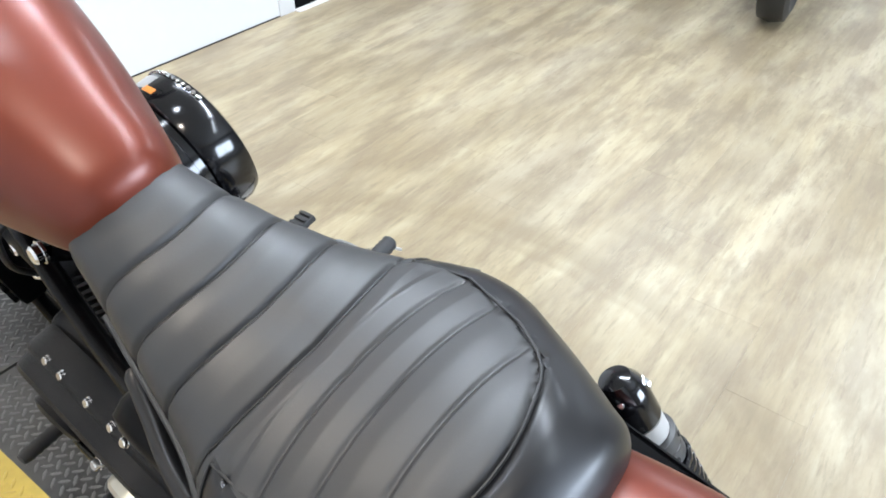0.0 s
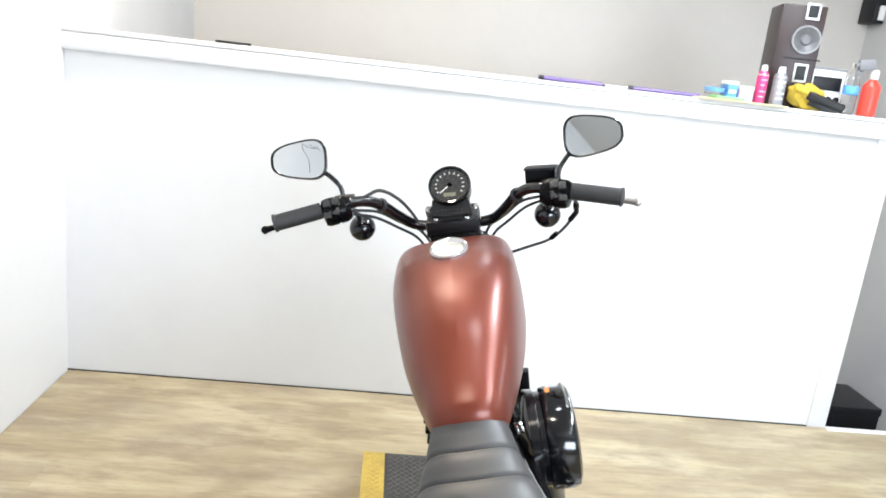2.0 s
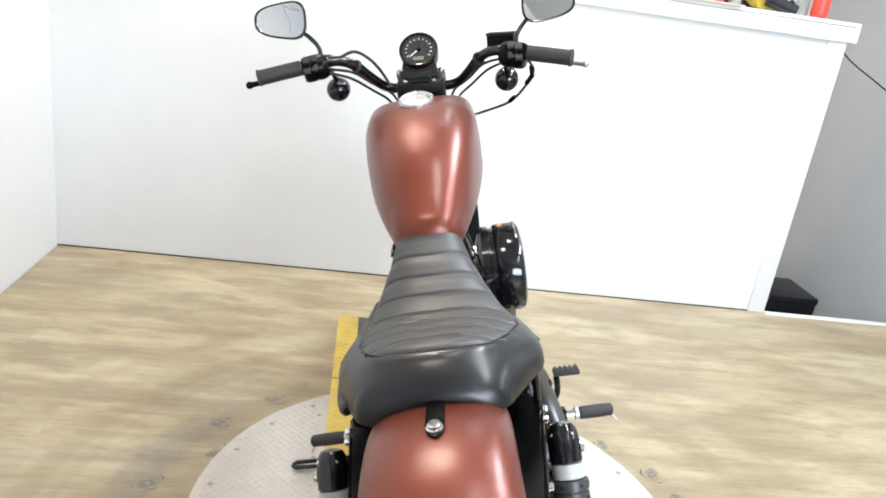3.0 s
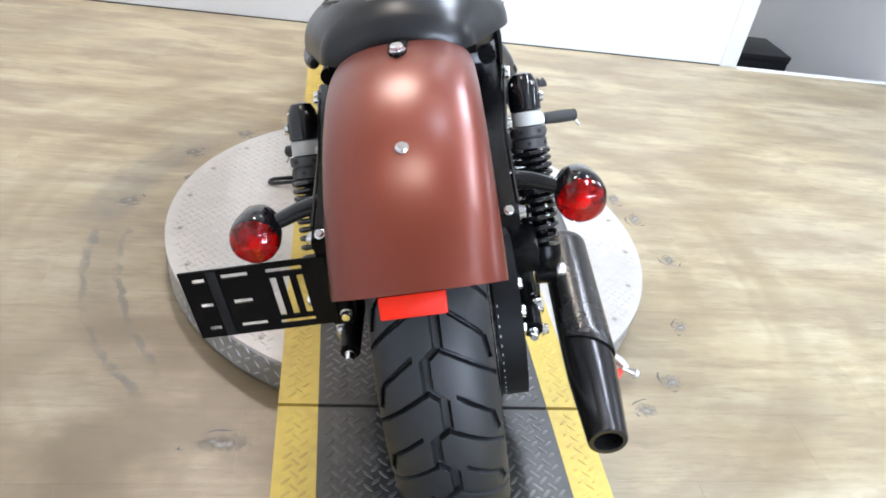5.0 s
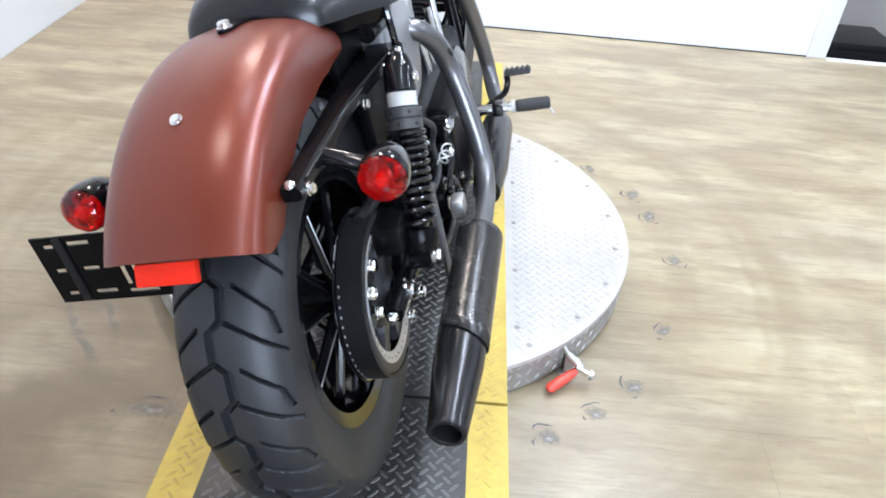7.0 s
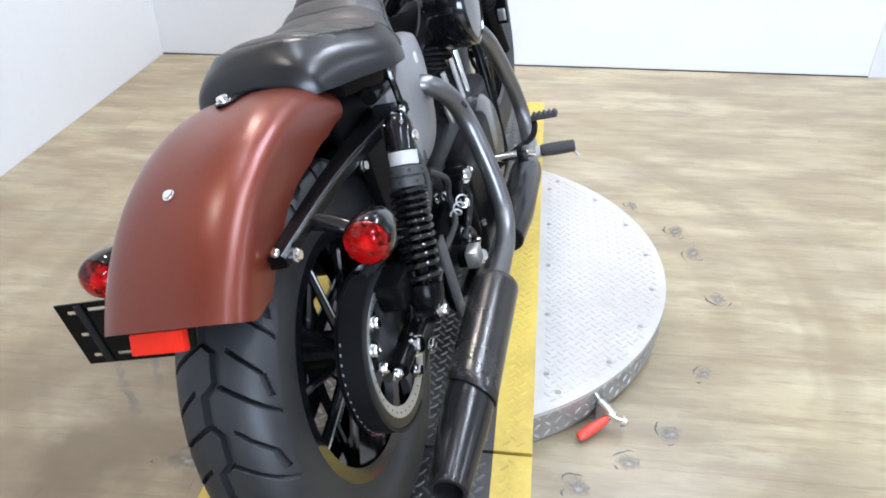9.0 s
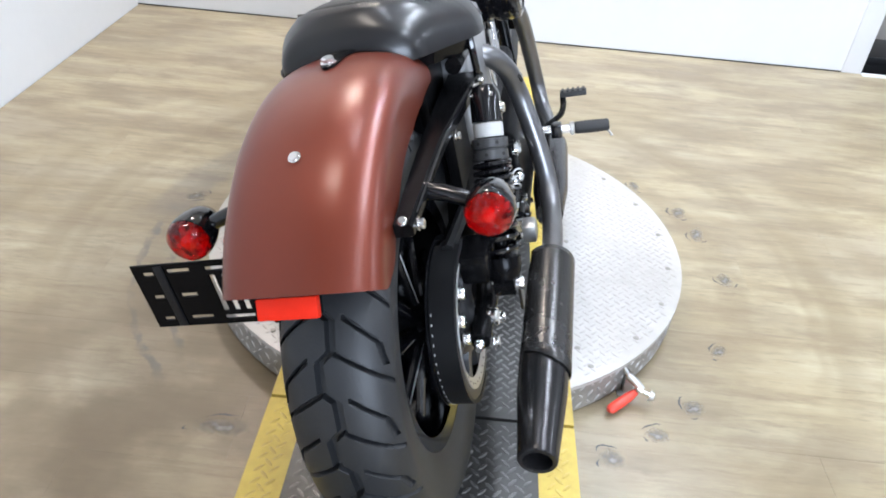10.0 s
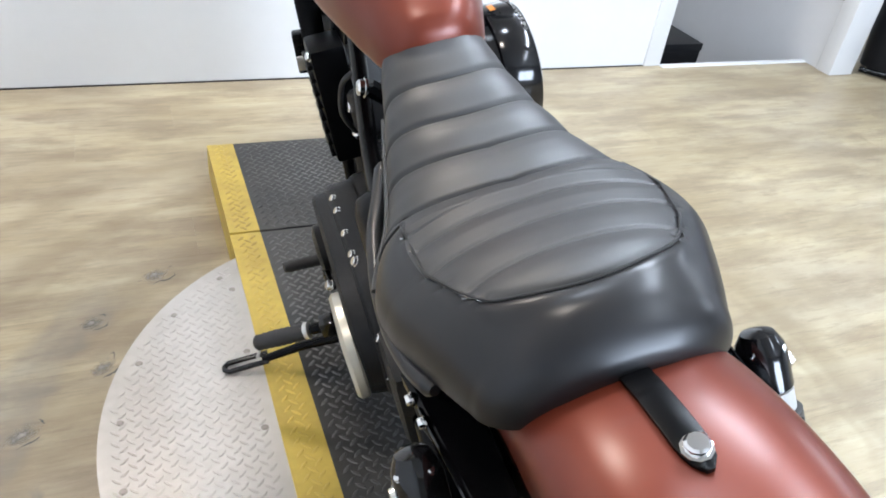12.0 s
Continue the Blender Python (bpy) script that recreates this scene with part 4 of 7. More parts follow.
bm = bmesh.new()
ys = list(np.linspace(0.090, 0.602, 420))
loops = [[seat_point(y, math.pi * k / 52) for k in range(53)] + [Vector((x + seat_x(y), y, smooth_table(SEAT, y)[1])) for x in [smooth_table(SEAT, y)[0] * f for f in (-0.5, 0.5)]] for y in ys]
rings(bm, loops)
seat = part("seat", bm, [LEATHER, LEATHER_ROLL], BIKE, "black ribbed vinyl solo seat", 50)
for face in seat.data.polygons:
    c = face.center
    if c.y < seat_seam(max(-1.0, min(1.0, (c.x - seat_x(c.y)) / smooth_table(SEAT, c.y)[0]))):
        face.material_index = 1
pts = []
for k in range(41):
    th = math.pi * (0.05 + 0.90 * k / 40)
    y = 0.21
    for _ in range(8):
        w = smooth_table(SEAT, y)[0]
        u = math.copysign(abs(math.cos(th)) ** (2 / 2.15), math.cos(th))
        y = seat_seam(u)
    pts.append(seat_point(y, th) + Vector((0, 0, 0.002)))
for ry, deep in RIBS[:4]:
    line = []
    for k in range(37):
        th = math.pi * (0.03 + 0.94 * k / 36)
        u = math.copysign(abs(math.cos(th)) ** (2 / 2.45), math.cos(th))
        line.append(seat_point(ry + 0.026 * u * u, th) + Vector((0, 0, 0.0012)))
    part("rib_stitch", tube(line, 0.0013, 5), THREAD, seat, "black stitched groove")
for side in (-1, 1):
    line = [seat_point(y, 0.20 if side > 0 else math.pi - 0.20, False) + Vector((side * 0.0015, 0, 0)) for y in np.linspace(0.31, 0.54, 30)]
    part("side_welt", tube(line, 0.0028, 6), LEATHER, seat, "sewn welt along the side")
part("piping", tube(pts, 0.0015, 6), THREAD, seat, "black piping along the ribbed panel")
bm = bmesh.new()
rings(bm, [[Vector((seat_x(y) + x * smooth_table(SEAT, y)[0], y, smooth_table(SEAT, y)[1] - dz)) for x, dz in ((-0.90, -0.004), (0.90, -0.004), (0.86, 0.022), (-0.86, 0.022))] for y in np.linspace(0.16, 0.58, 30)])
part("seat_pan", bm, SATIN_BLACK, seat, "black seat base")
for side in (-1,):
    line = [(side * x, y, z) for x, y, z in ((0.104, 0.500, 0.722), (0.122, 0.455, 0.706), (0.141, 0.405, 0.694), (0.154, 0.335, 0.686), (0.157, 0.270, 0.683), (0.151, 0.215, 0.687), (0.140, 0.175, 0.694))]
    part("seat_skirt", tube(line, [0.006] + [0.010] * 35 + [0.006], 10, 6), LEATHER_ROLL, seat, "rolled vinyl lower edge")

# ---- tank
TANK = [  # y, half width, bottom, top
    (0.556, 0.022, 0.800, 0.835), (0.562, 0.044, 0.785, 0.850), (0.580, 0.062, 0.775, 0.868), (0.620, 0.077, 0.775, 0.897), (0.680, 0.096, 0.785, 0.938),
    (0.750, 0.112, 0.790, 0.974), (0.830, 0.125, 0.800, 1.000), (0.910, 0.133, 0.810, 1.014), (0.975, 0.134, 0.825, 1.014), (1.030, 0.134, 0.845, 1.013),
    (1.080, 0.132, 0.862, 1.010), (1.112, 0.127, 0.880, 1.002), (1.128, 0.112, 0.900, 0.986), (1.134, 0.085, 0.915, 0.965)]
TANK_X = -0.003


def tank_ring(y, n=96):
    w, zb, zt = smooth_table(TANK, y)
    mid = zb + 0.30 * (zt - zb)
    out = []
    for k in range(n):
        a = 2 * math.pi * k / n
        c, s = math.cos(a), math.sin(a)
        e = 2.7 + 1.7 * min(1.0, max(0.0, (y - 0.62) / 0.36)) if s > 0 else 2.2
        x = w * math.copysign(abs(c) ** (2 / e), c)
        z = mid + ((zt - mid) if s > 0 else (mid - zb)) * math.copysign(abs(s) ** (2 / e), s)
        if s > 0:
            z += 0.0085 * s * max(0.0, 1 - abs(x) / 0.095) * min(1.0, max(0.0, (y - 0.58) / 0.12)) * min(1.0, max(0.0, (1.06 - y) / 0.08))  # welded spine
        out.append(Vector((x + TANK_X, y, z)))
    return out


bm = bmesh.new()
rings(bm, [tank_ring(y) for y in np.linspace(0.556, 1.134, 84)])
tank = part("fuel_tank", bm, COPPER, BIKE, "burnt-copper teardrop fuel tank", 60)
for e in tank.data.edges:  # pressed crease along the top
    a, b = (tank.data.vertices[i].co for i in e.vertices)
    if max(abs(a.x - TANK_X), abs(b.x - TANK_X)) < 1e-5 and min(a.y, b.y) > 0.66 and max(a.y, b.y) < 0.95 and a.z > 0.88:
        e.use_edge_sharp = True
CAP_SILVER = material("brushed_cap_silver", (0.58, 0.58, 0.58), 0.26, metal=0.9, vary=0.10, scale=40)
cm = pose(-0.005, 0.922, 1.0150, 17, 0, 0)
part("cap_neck", lathe([(0.030, -0.012), (0.030, 0.006)], cm, 32), GAP, tank, "dark neck under the cap")
part("filler_cap", lathe([(0.033, 0.004), (0.0385, 0.008), (0.0398, 0.015), (0.0385, 0.020), (0.0345, 0.0215), (0.0315, 0.0195), (0.0290, 0.0165), (0.0285, 0.0150)], cm, 48, False), CAP_SILVER, tank, "round brushed silver filler cap")
part("cap_face", lathe([(0.0290, 0.0150), (0.0220, 0.0158), (0.0205, 0.0146), (0.0190, 0.0156), (0.0, 0.0162)], cm, 48, False), STEEL, tank, "grey brushed face of the cap")

# ---- handlebar assembly, turned a little to the right about the steering axis
STEER_AT = Vector((0, 1.19, 0.96))
ROLL = Matrix.Translation(STEER_AT + Vector((0.004, 0.02, 0.003))) @ Matrix.Rotation(radians(-6.5), 4, Vector((0, -0.5, 0.866))) @ Matrix.Translation(-STEER_AT)


def rolled(points):
    return [ROLL @ Vector(p) for p in points]


BAR_R = 0.0127
BUTTON = material("moulded_button_plastic", (0.030, 0.030, 0.031), 0.35, vary=0.15, scale=60)
half = [(0.0, 1.165, 1.020), (0.055, 1.165, 1.020), (0.095, 1.160, 1.028), (0.125, 1.135, 1.055), (0.155, 1.100, 1.090), (0.185, 1.068, 1.108),
        (0.220, 1.042, 1.110), (0.290, 1.014, 1.102), (0.376, 0.988, 1.088)]
bar = part("handlebar", tube(rolled([(-x, y, z) for x, y, z in half[:0:-1]] + half), BAR_R, 14, 5), GLOSS_BLACK, BIKE, "gloss black bent handlebar")
for side in (-1, 1):
    a, b = Vector((side * 0.274, 1.0215, 1.1030)), Vector((side * 0.379, 0.987, 1.0875))
    way = (b - a).normalized()
    n = 22
    prof = [(0.010, 0.0)] + [(0.0188 if k % 2 else 0.0182, 0.100 * k / n + 0.001) for k in range(n + 1)] + [(0.0205, 0.103), (0.0205, 0.108), (0.012, 0.110)]
    part("grip", lathe(prof, ROLL @ along(a, b), 20), RUBBER_BLACK, bar, "black ribbed rubber grip")
    # switch housing with buttons
    hm = ROLL @ Matrix.Translation((0, -0.004, -0.008)) @ along(a - way * 0.062, a)
    house = part("switch_housing", lathe([(0.014, -0.006), (0.025, -0.003), (0.030, 0.006), (0.0315, 0.012), (0.0315, 0.024), (0.0290, 0.0255), (0.0290, 0.0275), (0.0315, 0.029), (0.0315, 0.048), (0.028, 0.057), (0.014, 0.060)], hm, 20), SATIN_BLACK, bar, "black switch housing")
    for du, dv in ((0.015, 0.010), (0.033, 0.010), (0.015, -0.008), (0.033, -0.010)):
        bm = box((-0.008, -0.008, -0.004), (0.008, 0.008, 0.009), 0.002)
        c = Vector(a - way * (0.055 - du)) + Vector((0, -0.029, 0.002 + 1.2 * dv))
        bmesh.ops.transform(bm, matrix=ROLL @ Matrix.Translation(c) @ Matrix.Rotation(radians(62), 4, "X"), verts=bm.verts)
        part("button", bm, BUTTON, house, "grey-black rocker button")
    # lever and its perch
    perch = part("lever_perch", box((-0.018, -0.016, -0.014), (0.018, 0.020, 0.014), 0.005, ROLL @ Matrix.Translation(a - way * 0.05 + Vector((0, 0.026, 0.002)))), SATIN_BLACK, bar)
    lev = [Vector((side * 0.232, 1.075, 1.100)), Vector((side * 0.265, 1.078, 1.096)), Vector((side * 0.31, 1.062, 1.086)), Vector((side * 0.362, 1.037, 1.076)), Vector((side * 0.408, 1.014, 1.070))]
    part("lever", tube(rolled(lev), [0.008] + [0.0065] * 22 + [0.007, 0.0085], 10, 6), SATIN_BLACK if side < 0 else STEEL, bar, "black control lever" if side < 0 else "bare metal brake lever")
    part("lever_ball", lathe([(0.003, -0.009), (0.008, -0.005), (0.0095, 0.0), (0.008, 0.005), (0.003, 0.009)], ROLL @ Matrix.Translation(lev[-1]), 14), SATIN_BLACK if side < 0 else STEEL, bar)
    # mirror on its stem
    sx = 0.016 if side > 0 else 0.0
    stem = [Vector((side * (x + sx * k), y, z)) for x, y, z, k in ((0.232, 1.060, 1.122, 1.0), (0.238, 1.068, 1.146, 0.9), (0.260, 1.070, 1.172, 0.7), (0.282, 1.066, 1.188, 0.5))]
    mirror = part("mirror_stem", tube(rolled(stem), 0.0055, 10, 5), GLOSS_BLACK, bar, "black mirror stem")
    c = Vector((side * (0.320 + 0.4 * sx), 1.055, 1.214))
    shape = []
    for k in range(40):
        t = 2 * math.pi * k / 40
        u, v = math.cos(t), math.sin(t)
        e = 3.1
        uu, vv = 0.063 * math.copysign(abs(u) ** (2 / e), u), 0.0425 * math.copysign(abs(v) ** (2 / e), v)
        vv *= 1.0 - 0.24 * uu / 0.063
        shape.append((uu, vv))
    mm = ROLL @ Matrix.Translation(c) @ Matrix.Rotation(radians(-16), 4, "X") @ Matrix.Rotation(radians(side * -6), 4, "Z")
    back = bmesh.new()
    rings(back, [[mm @ Vector((side * u * s, y, v * s)) for u, v in shape] for s, y in ((0.55, 0.024), (0.85, 0.019), (1.0, 0.006), (1.0, -0.004), (0.97, -0.006), (0.92, -0.0055), (0.90, -0.002))], caps=False)
    shell = part("mirror_shell", back, GLOSS_BLACK, mirror, "black mirror housing")
    cap = bmesh.new()
    cap.faces.new([cap.verts.new(mm @ Vector((side * u * 0.55, 0.024, v * 0.55))) for u, v in shape])
    part("mirror_back", cap, GLOSS_BLACK, mirror)
    face = bmesh.new()
    face.faces.new([face.verts.new(mm @ Vector((side * u * 0.915, -0.0030, v * 0.915))) for u, v in shape])
    glass = part("mirror_glass", face, MIRROR, mirror, "mirror glass" if side > 0 else "mirror glass with hairline cracks")
    if side < 0:
        for line in (((-0.009, 0.037), (-0.011, 0.022), (-0.019, 0.008), (-0.023, -0.006), (-0.023, -0.030)), ((-0.009, 0.036), (-0.020, 0.029), (-0.032, 0.024), (-0.046, 0.023)), ((-0.026, 0.033), (-0.034, 0.026), (-0.042, 0.027), (-0.048, 0.018))):
            part("crack", tube([mm @ Vector((side * u, -0.0036, v)) for u, v in line], 0.00055, 5, 3), WEAR, glass)
    # front turn signal hanging under the bar
    sig = part("front_signal", lathe([(0.006, 0.036), (0.018, 0.034), (0.027, 0.024), (0.031, 0.008), (0.031, -0.006), (0.026, -0.020), (0.016, -0.028), (0.004, -0.031)],
                                     ROLL @ Matrix.Translation((side * 0.221, 1.157, 1.028)) @ Matrix.Rotation(radians(-90), 4, "X"), 24), GLOSS_BLACK, bar, "gloss black bullet turn signal seen from behind")
    part("signal_stem", tube(rolled([(side * 0.221, 1.15, 1.055), (side * 0.222, 1.10, 1.085), (side * 0.222, 1.06, 1.100)]), 0.007, 8), GLOSS_BLACK, sig)
    # control cables
    for off, pts in ((0, [(0.215, 1.055, 1.092), (0.165, 1.095, 1.076), (0.125, 1.145, 1.038), (0.085, 1.175, 1.008), (0.06, 1.20, 0.96)]),
                     (1, [(0.225, 1.065, 1.083), (0.175, 1.110, 1.060), (0.130, 1.158, 1.020), (0.092, 1.185, 0.985), (0.07, 1.21, 0.93)])):
        part("cable", tube(rolled([(side * x, y, z) for x, y, z in pts]), 0.0035, 7, 6), RUBBER_BLACK, bar, "thin black control cable")
    part("cable_tie", lathe([(0.0165, -0.004), (0.0165, 0.004)], ROLL @ along((side * 0.155, 1.10, 1.09), (side * 0.185, 1.068, 1.108)), 14), RUBBER_BLACK, bar)
# brake reservoir on the right and its hose
res = part("brake_reservoir", box((-0.034, -0.022, -0.026), (0.034, 0.022, 0.017), 0.004, ROLL @ Matrix.Translation((0.213, 1.112, 1.126)) @ Matrix.Rotation(radians(-10), 4, "Z")), SATIN_BLACK, bar, "black square brake fluid reservoir")
part("reservoir_lid", box((-0.036, -0.024, 0.0), (0.036, 0.024, 0.006), 0.002, ROLL @ Matrix.Translation((0.213, 1.112, 1.142)) @ Matrix.Rotation(radians(-10), 4, "Z")), WRINKLE_BLACK, res, "textured black lid")
part("brake_hose", tube([(0.268, 1.035, 1.075), (0.287, 1.090, 1.038), (0.260, 1.130, 0.990), (0.224, 1.160, 0.958), (0.179, 1.180, 0.943), (0.120, 1.190, 0.930)], 0.0036, 8, 6), RUBBER_BLACK, bar, "black brake hose")
part("hose_fitting", tube([(0.281, 1.075, 1.050), (0.284, 1.100, 1.026), (0.270, 1.118, 1.006)], 0.0065, 8), SATIN_BLACK, bar)
part("hose_fitting", tube([(0.240, 1.148, 0.972), (0.226, 1.158, 0.960)], 0.0060, 8), SATIN_BLACK, bar)
part("throttle_cable", tube(rolled([(-0.185, 1.066, 1.118), (-0.150, 1.078, 1.128), (-0.115, 1.105, 1.100), (-0.090, 1.145, 1.050), (-0.08, 1.18, 1.00)]), 0.004, 8, 6), RUBBER_BLACK, bar, "black cable arching over the bar")

# riser clamp and speedometer
clamp = part("riser_clamp", box((-0.062, -0.042, -0.022), (0.062, 0.042, 0.020), 0.008, ROLL @ Matrix.Translation((0, 1.160, 1.026)) @ Matrix.Rotation(radians(12), 4, "X")), WRINKLE_BLACK, BIKE, "black handlebar riser clamp")
CLAMP_GREY = material("satin_clamp_grey", (0.055, 0.052, 0.050), 0.40, metal=0.3, vary=0.15, scale=40)
pm2 = ROLL @ Matrix.Translation((0, 1.143, 1.050)) @ Matrix.Rotation(radians(38), 4, "X")
bm = bmesh.new()
outline = [(-0.060, 0.022), (-0.064, 0.016), (-0.062, 0.002), (-0.050, -0.024), (-0.043, -0.029), (-0.030, -0.028), (-0.022, -0.020), (0.022, -0.020), (0.030, -0.028), (0.043, -0.029), (0.050, -0.024), (0.062, 0.002), (0.064, 0.016), (0.060, 0.022)]
rings(bm, [[pm2 @ Vector((x * g, y * g, z)) for x, y in outline] for g, z in ((1.0, -0.012), (1.0, 0.004), (0.97, 0.006))])
top_plate = part("clamp_plate", bm, CLAMP_GREY, clamp, "satin grey clamp plate")
for x, y in ((-0.055, 0.012), (0.055, 0.012), (-0.037, -0.018), (0.037, -0.018)):
    part("clamp_bolt", bolt(pm2 @ Vector((x, y, 0.006)), pm2.to_3x3() @ Vector((0, 0, 1)), 0.0072, 0.006), CHROME, clamp, "chrome bolt")
for x in (-0.042, 0.042):
    part("riser", lathe([(0.020, 0.0), (0.020, 0.09)], ROLL @ along((x, 1.175, 0.93), (x, 1.165, 1.01)), 16), SATIN_BLACK, clamp)
part("yoke_cover", box((-0.055, 1.125, 0.93), (0.055, 1.20, 1.012), 0.010), SATIN_BLACK, clamp)
SM = ROLL @ Matrix.Translation((0.0, 1.158, 1.108)) @ Matrix.Rotation(radians(50), 4, "X")
speedo = part("speedometer", lathe([(0.020, -0.050), (0.042, -0.040), (0.0485, -0.020), (0.0500, 0.010), (0.0500, 0.016), (0.0465, 0.018), (0.0445, 0.0105), (0.0, 0.0095)], SM, 48, False), SATIN_BLACK, BIKE, "round black speedometer")
part("dial", lathe([(0.0, 0.0125), (0.0440, 0.0125), (0.0440, 0.0115)], SM, 40, False), DIAL_BLACK, speedo, "black dial")
for k in range(13):
    t = radians(212 - 244 * k / 12)
    bm = box((-0.0012, 0.0300, 0.0), (0.0012, 0.0350, 0.0006), 0, SM @ Matrix.Translation((0, 0, 0.0128)) @ Matrix.Rotation(t - math.pi / 2, 4, "Z"))
    part("dial_mark", bm, DIAL_WHITE, speedo)
part("needle", box((-0.0016, -0.005, 0.0), (0.0011, 0.030, 0.0008), 0, SM @ Matrix.Translation((0, 0, 0.0140)) @ Matrix.Rotation(radians(222 - 90), 4, "Z")), DIAL_WHITE, speedo, "white needle")
part("needle_hub", lathe([(0.006, 0.0128), (0.006, 0.0155), (0.0, 0.016)], SM, 16, False), SATIN_BLACK, speedo)
part("display", box((-0.014, -0.030, 0.0126), (0.014, -0.020, 0.0132), 0, SM), LCD, speedo, "small olive display window")
bezel = part("bezel", lathe([(0.0445, 0.0135), (0.0450, 0.0175), (0.0485, 0.019), (0.0503, 0.016), (0.0503, 0.006)], SM, 48, False), GLOSS_BLACK, speedo, "gloss black bezel")
lens = part("speedometer_glass", lathe([(0.0, 0.0172), (0.0446, 0.0168), (0.0446, 0.0158), (0.0, 0.0162)], SM, 40, False), COVER_GLASS, speedo, "clear glass")
lens.visible_shadow = False
bm = bmesh.new()
rings(bm, [rolled([(x, 1.112 + 0.011 * k + dy, z) for x, dy, z in ((-w, 0.0, 1.052 + 0.017 * k), (w, 0.0, 1.052 + 0.017 * k), (w, 0.030, 1.048 + 0.017 * k), (-w, 0.030, 1.048 + 0.017 * k))]) for k, w in enumerate((0.052, 0.045, 0.042))])
part("speedometer_bracket", bm, WRINKLE_BLACK, speedo, "black tapered bracket")
for k in range(7):
    part("bracket_slot", box((-0.033 + 0.0095 * k, -0.002, -0.0015), (-0.028 + 0.0095 * k, 0.002, 0.0015), 0, ROLL @ Matrix.Translation((0.0, 1.1180, 1.0640)) @ Matrix.Rotation(radians(60), 4, "X")), GAP, speedo)

# ---- fork, headlamp and front fender
before_fork = {ob.name for ob in BIKE.children_recursive}
for side in (-1, 1):
    lo, hi = Vector((side * 0.083, 1.500, 0.335)), Vector((side * 0.083, 1.210, 0.925))
    d = (hi - lo).normalized()
    fork = part("fork_tube", tube([lo + d * 0.02, hi], 0.0205, 16), GLOSS_BLACK, BIKE, "black fork tube")
    part("fork_slider", tube([lo - d * 0.03, lo + d * 0.20], [0.030, 0.028], 16), SATIN_BLACK, fork)
    prof = []
    for k in range(25):
        prof += [(0.033, 0.16 + 0.0145 * k), (0.0255, 0.1673 + 0.0145 * k)]
    part("fork_reflector", box((-0.012, -0.004, -0.018), (0.012, 0.004, 0.018), 0.003, Matrix.Translation(lo + d * 0.12 + Vector((side * 0.045, -0.02, 0)))), STEEL, fork, "small pale side reflector")
    part("reflector_bracket", box((-0.022, -0.012, -0.035), (0.022, 0.022, 0.065), 0.006, Matrix.Translation(lo + d * 0.12 + Vector((side * 0.036, 0.01, 0)))), SATIN_BLACK, fork)
    part("gaiter", lathe(prof, along(lo, hi), 18), DEEP_BLACK, fork, "ribbed black rubber fork gaiter")
    part("fork_cover", lathe([(0.030, 0.53), (0.033, 0.54), (0.033, 0.66), (0.030, 0.67)], along(lo, hi), 18), GLOSS_BLACK, fork)
part("lower_yoke", box((-0.116, -0.045, -0.022), (0.116, 0.03, 0.022), 0.008, pose(0, 1.265, 0.825, -26)), SATIN_BLACK, BIKE, "black lower fork yoke")
part("upper_yoke", box((-0.108, -0.030, -0.012), (0.108, 0.030, 0.012), 0.006, pose(0, 1.235, 0.925, -26)), SATIN_BLACK, BIKE, "black upper fork yoke")
head = part("headlamp", lathe([(0.010, -0.10), (0.045, -0.085), (0.070, -0.045), (0.076, 0.0), (0.076, 0.02), (0.070, 0.026)], pose(0, 1.335, 0.895, -90), 32), GLOSS_BLACK, BIKE, "black round headlamp shell")
part("headlamp_visor", tube([(-0.075, 1.30, 0.93), (-0.05, 1.28, 0.965), (0.05, 1.28, 0.965), (0.075, 1.30, 0.93)], 0.010, 8, 4), GLOSS_BLACK, head)
bm = bmesh.new()
rings(bm, [[FRONT + Vector((x, (0.345 - dr) * math.cos(a), (0.345 - dr) * math.sin(a))) for x, dr in ((-0.062, 0.03), (-0.045, 0.004), (0, 0), (0.045, 0.004), (0.062, 0.03), (0.045, 0.009), (0, 0.005), (-0.045, 0.009))] for a in [radians(40 + 100 * k / 20) for k in range(21)]])
part("front_fender", bm, SATIN_BLACK, BIKE, "black front fender")
part("steering_head", tube([(0, 1.235, 0.80), (0, 1.165, 0.955)], 0.030, 16), SATIN_BLACK, BIKE)
part("horn_bracket", box((-0.124, 1.20, 0.70), (-0.085, 1.25, 0.80), 0.006), SATIN_BLACK, BIKE, "black bracket beside the fork")
part("bracket_reflector", box((-0.129, 1.205, 0.715), (-0.124, 1.235, 0.745), 0.002), STEEL, BIKE)
for ob in BIKE.children_recursive:
    if ob.name not in before_fork and ob.name != "steering_head":
        ob.data.transform(ROLL)
for ob in (front_wheel, *front_wheel.children_recursive):
    ob.data.transform(ROLL)

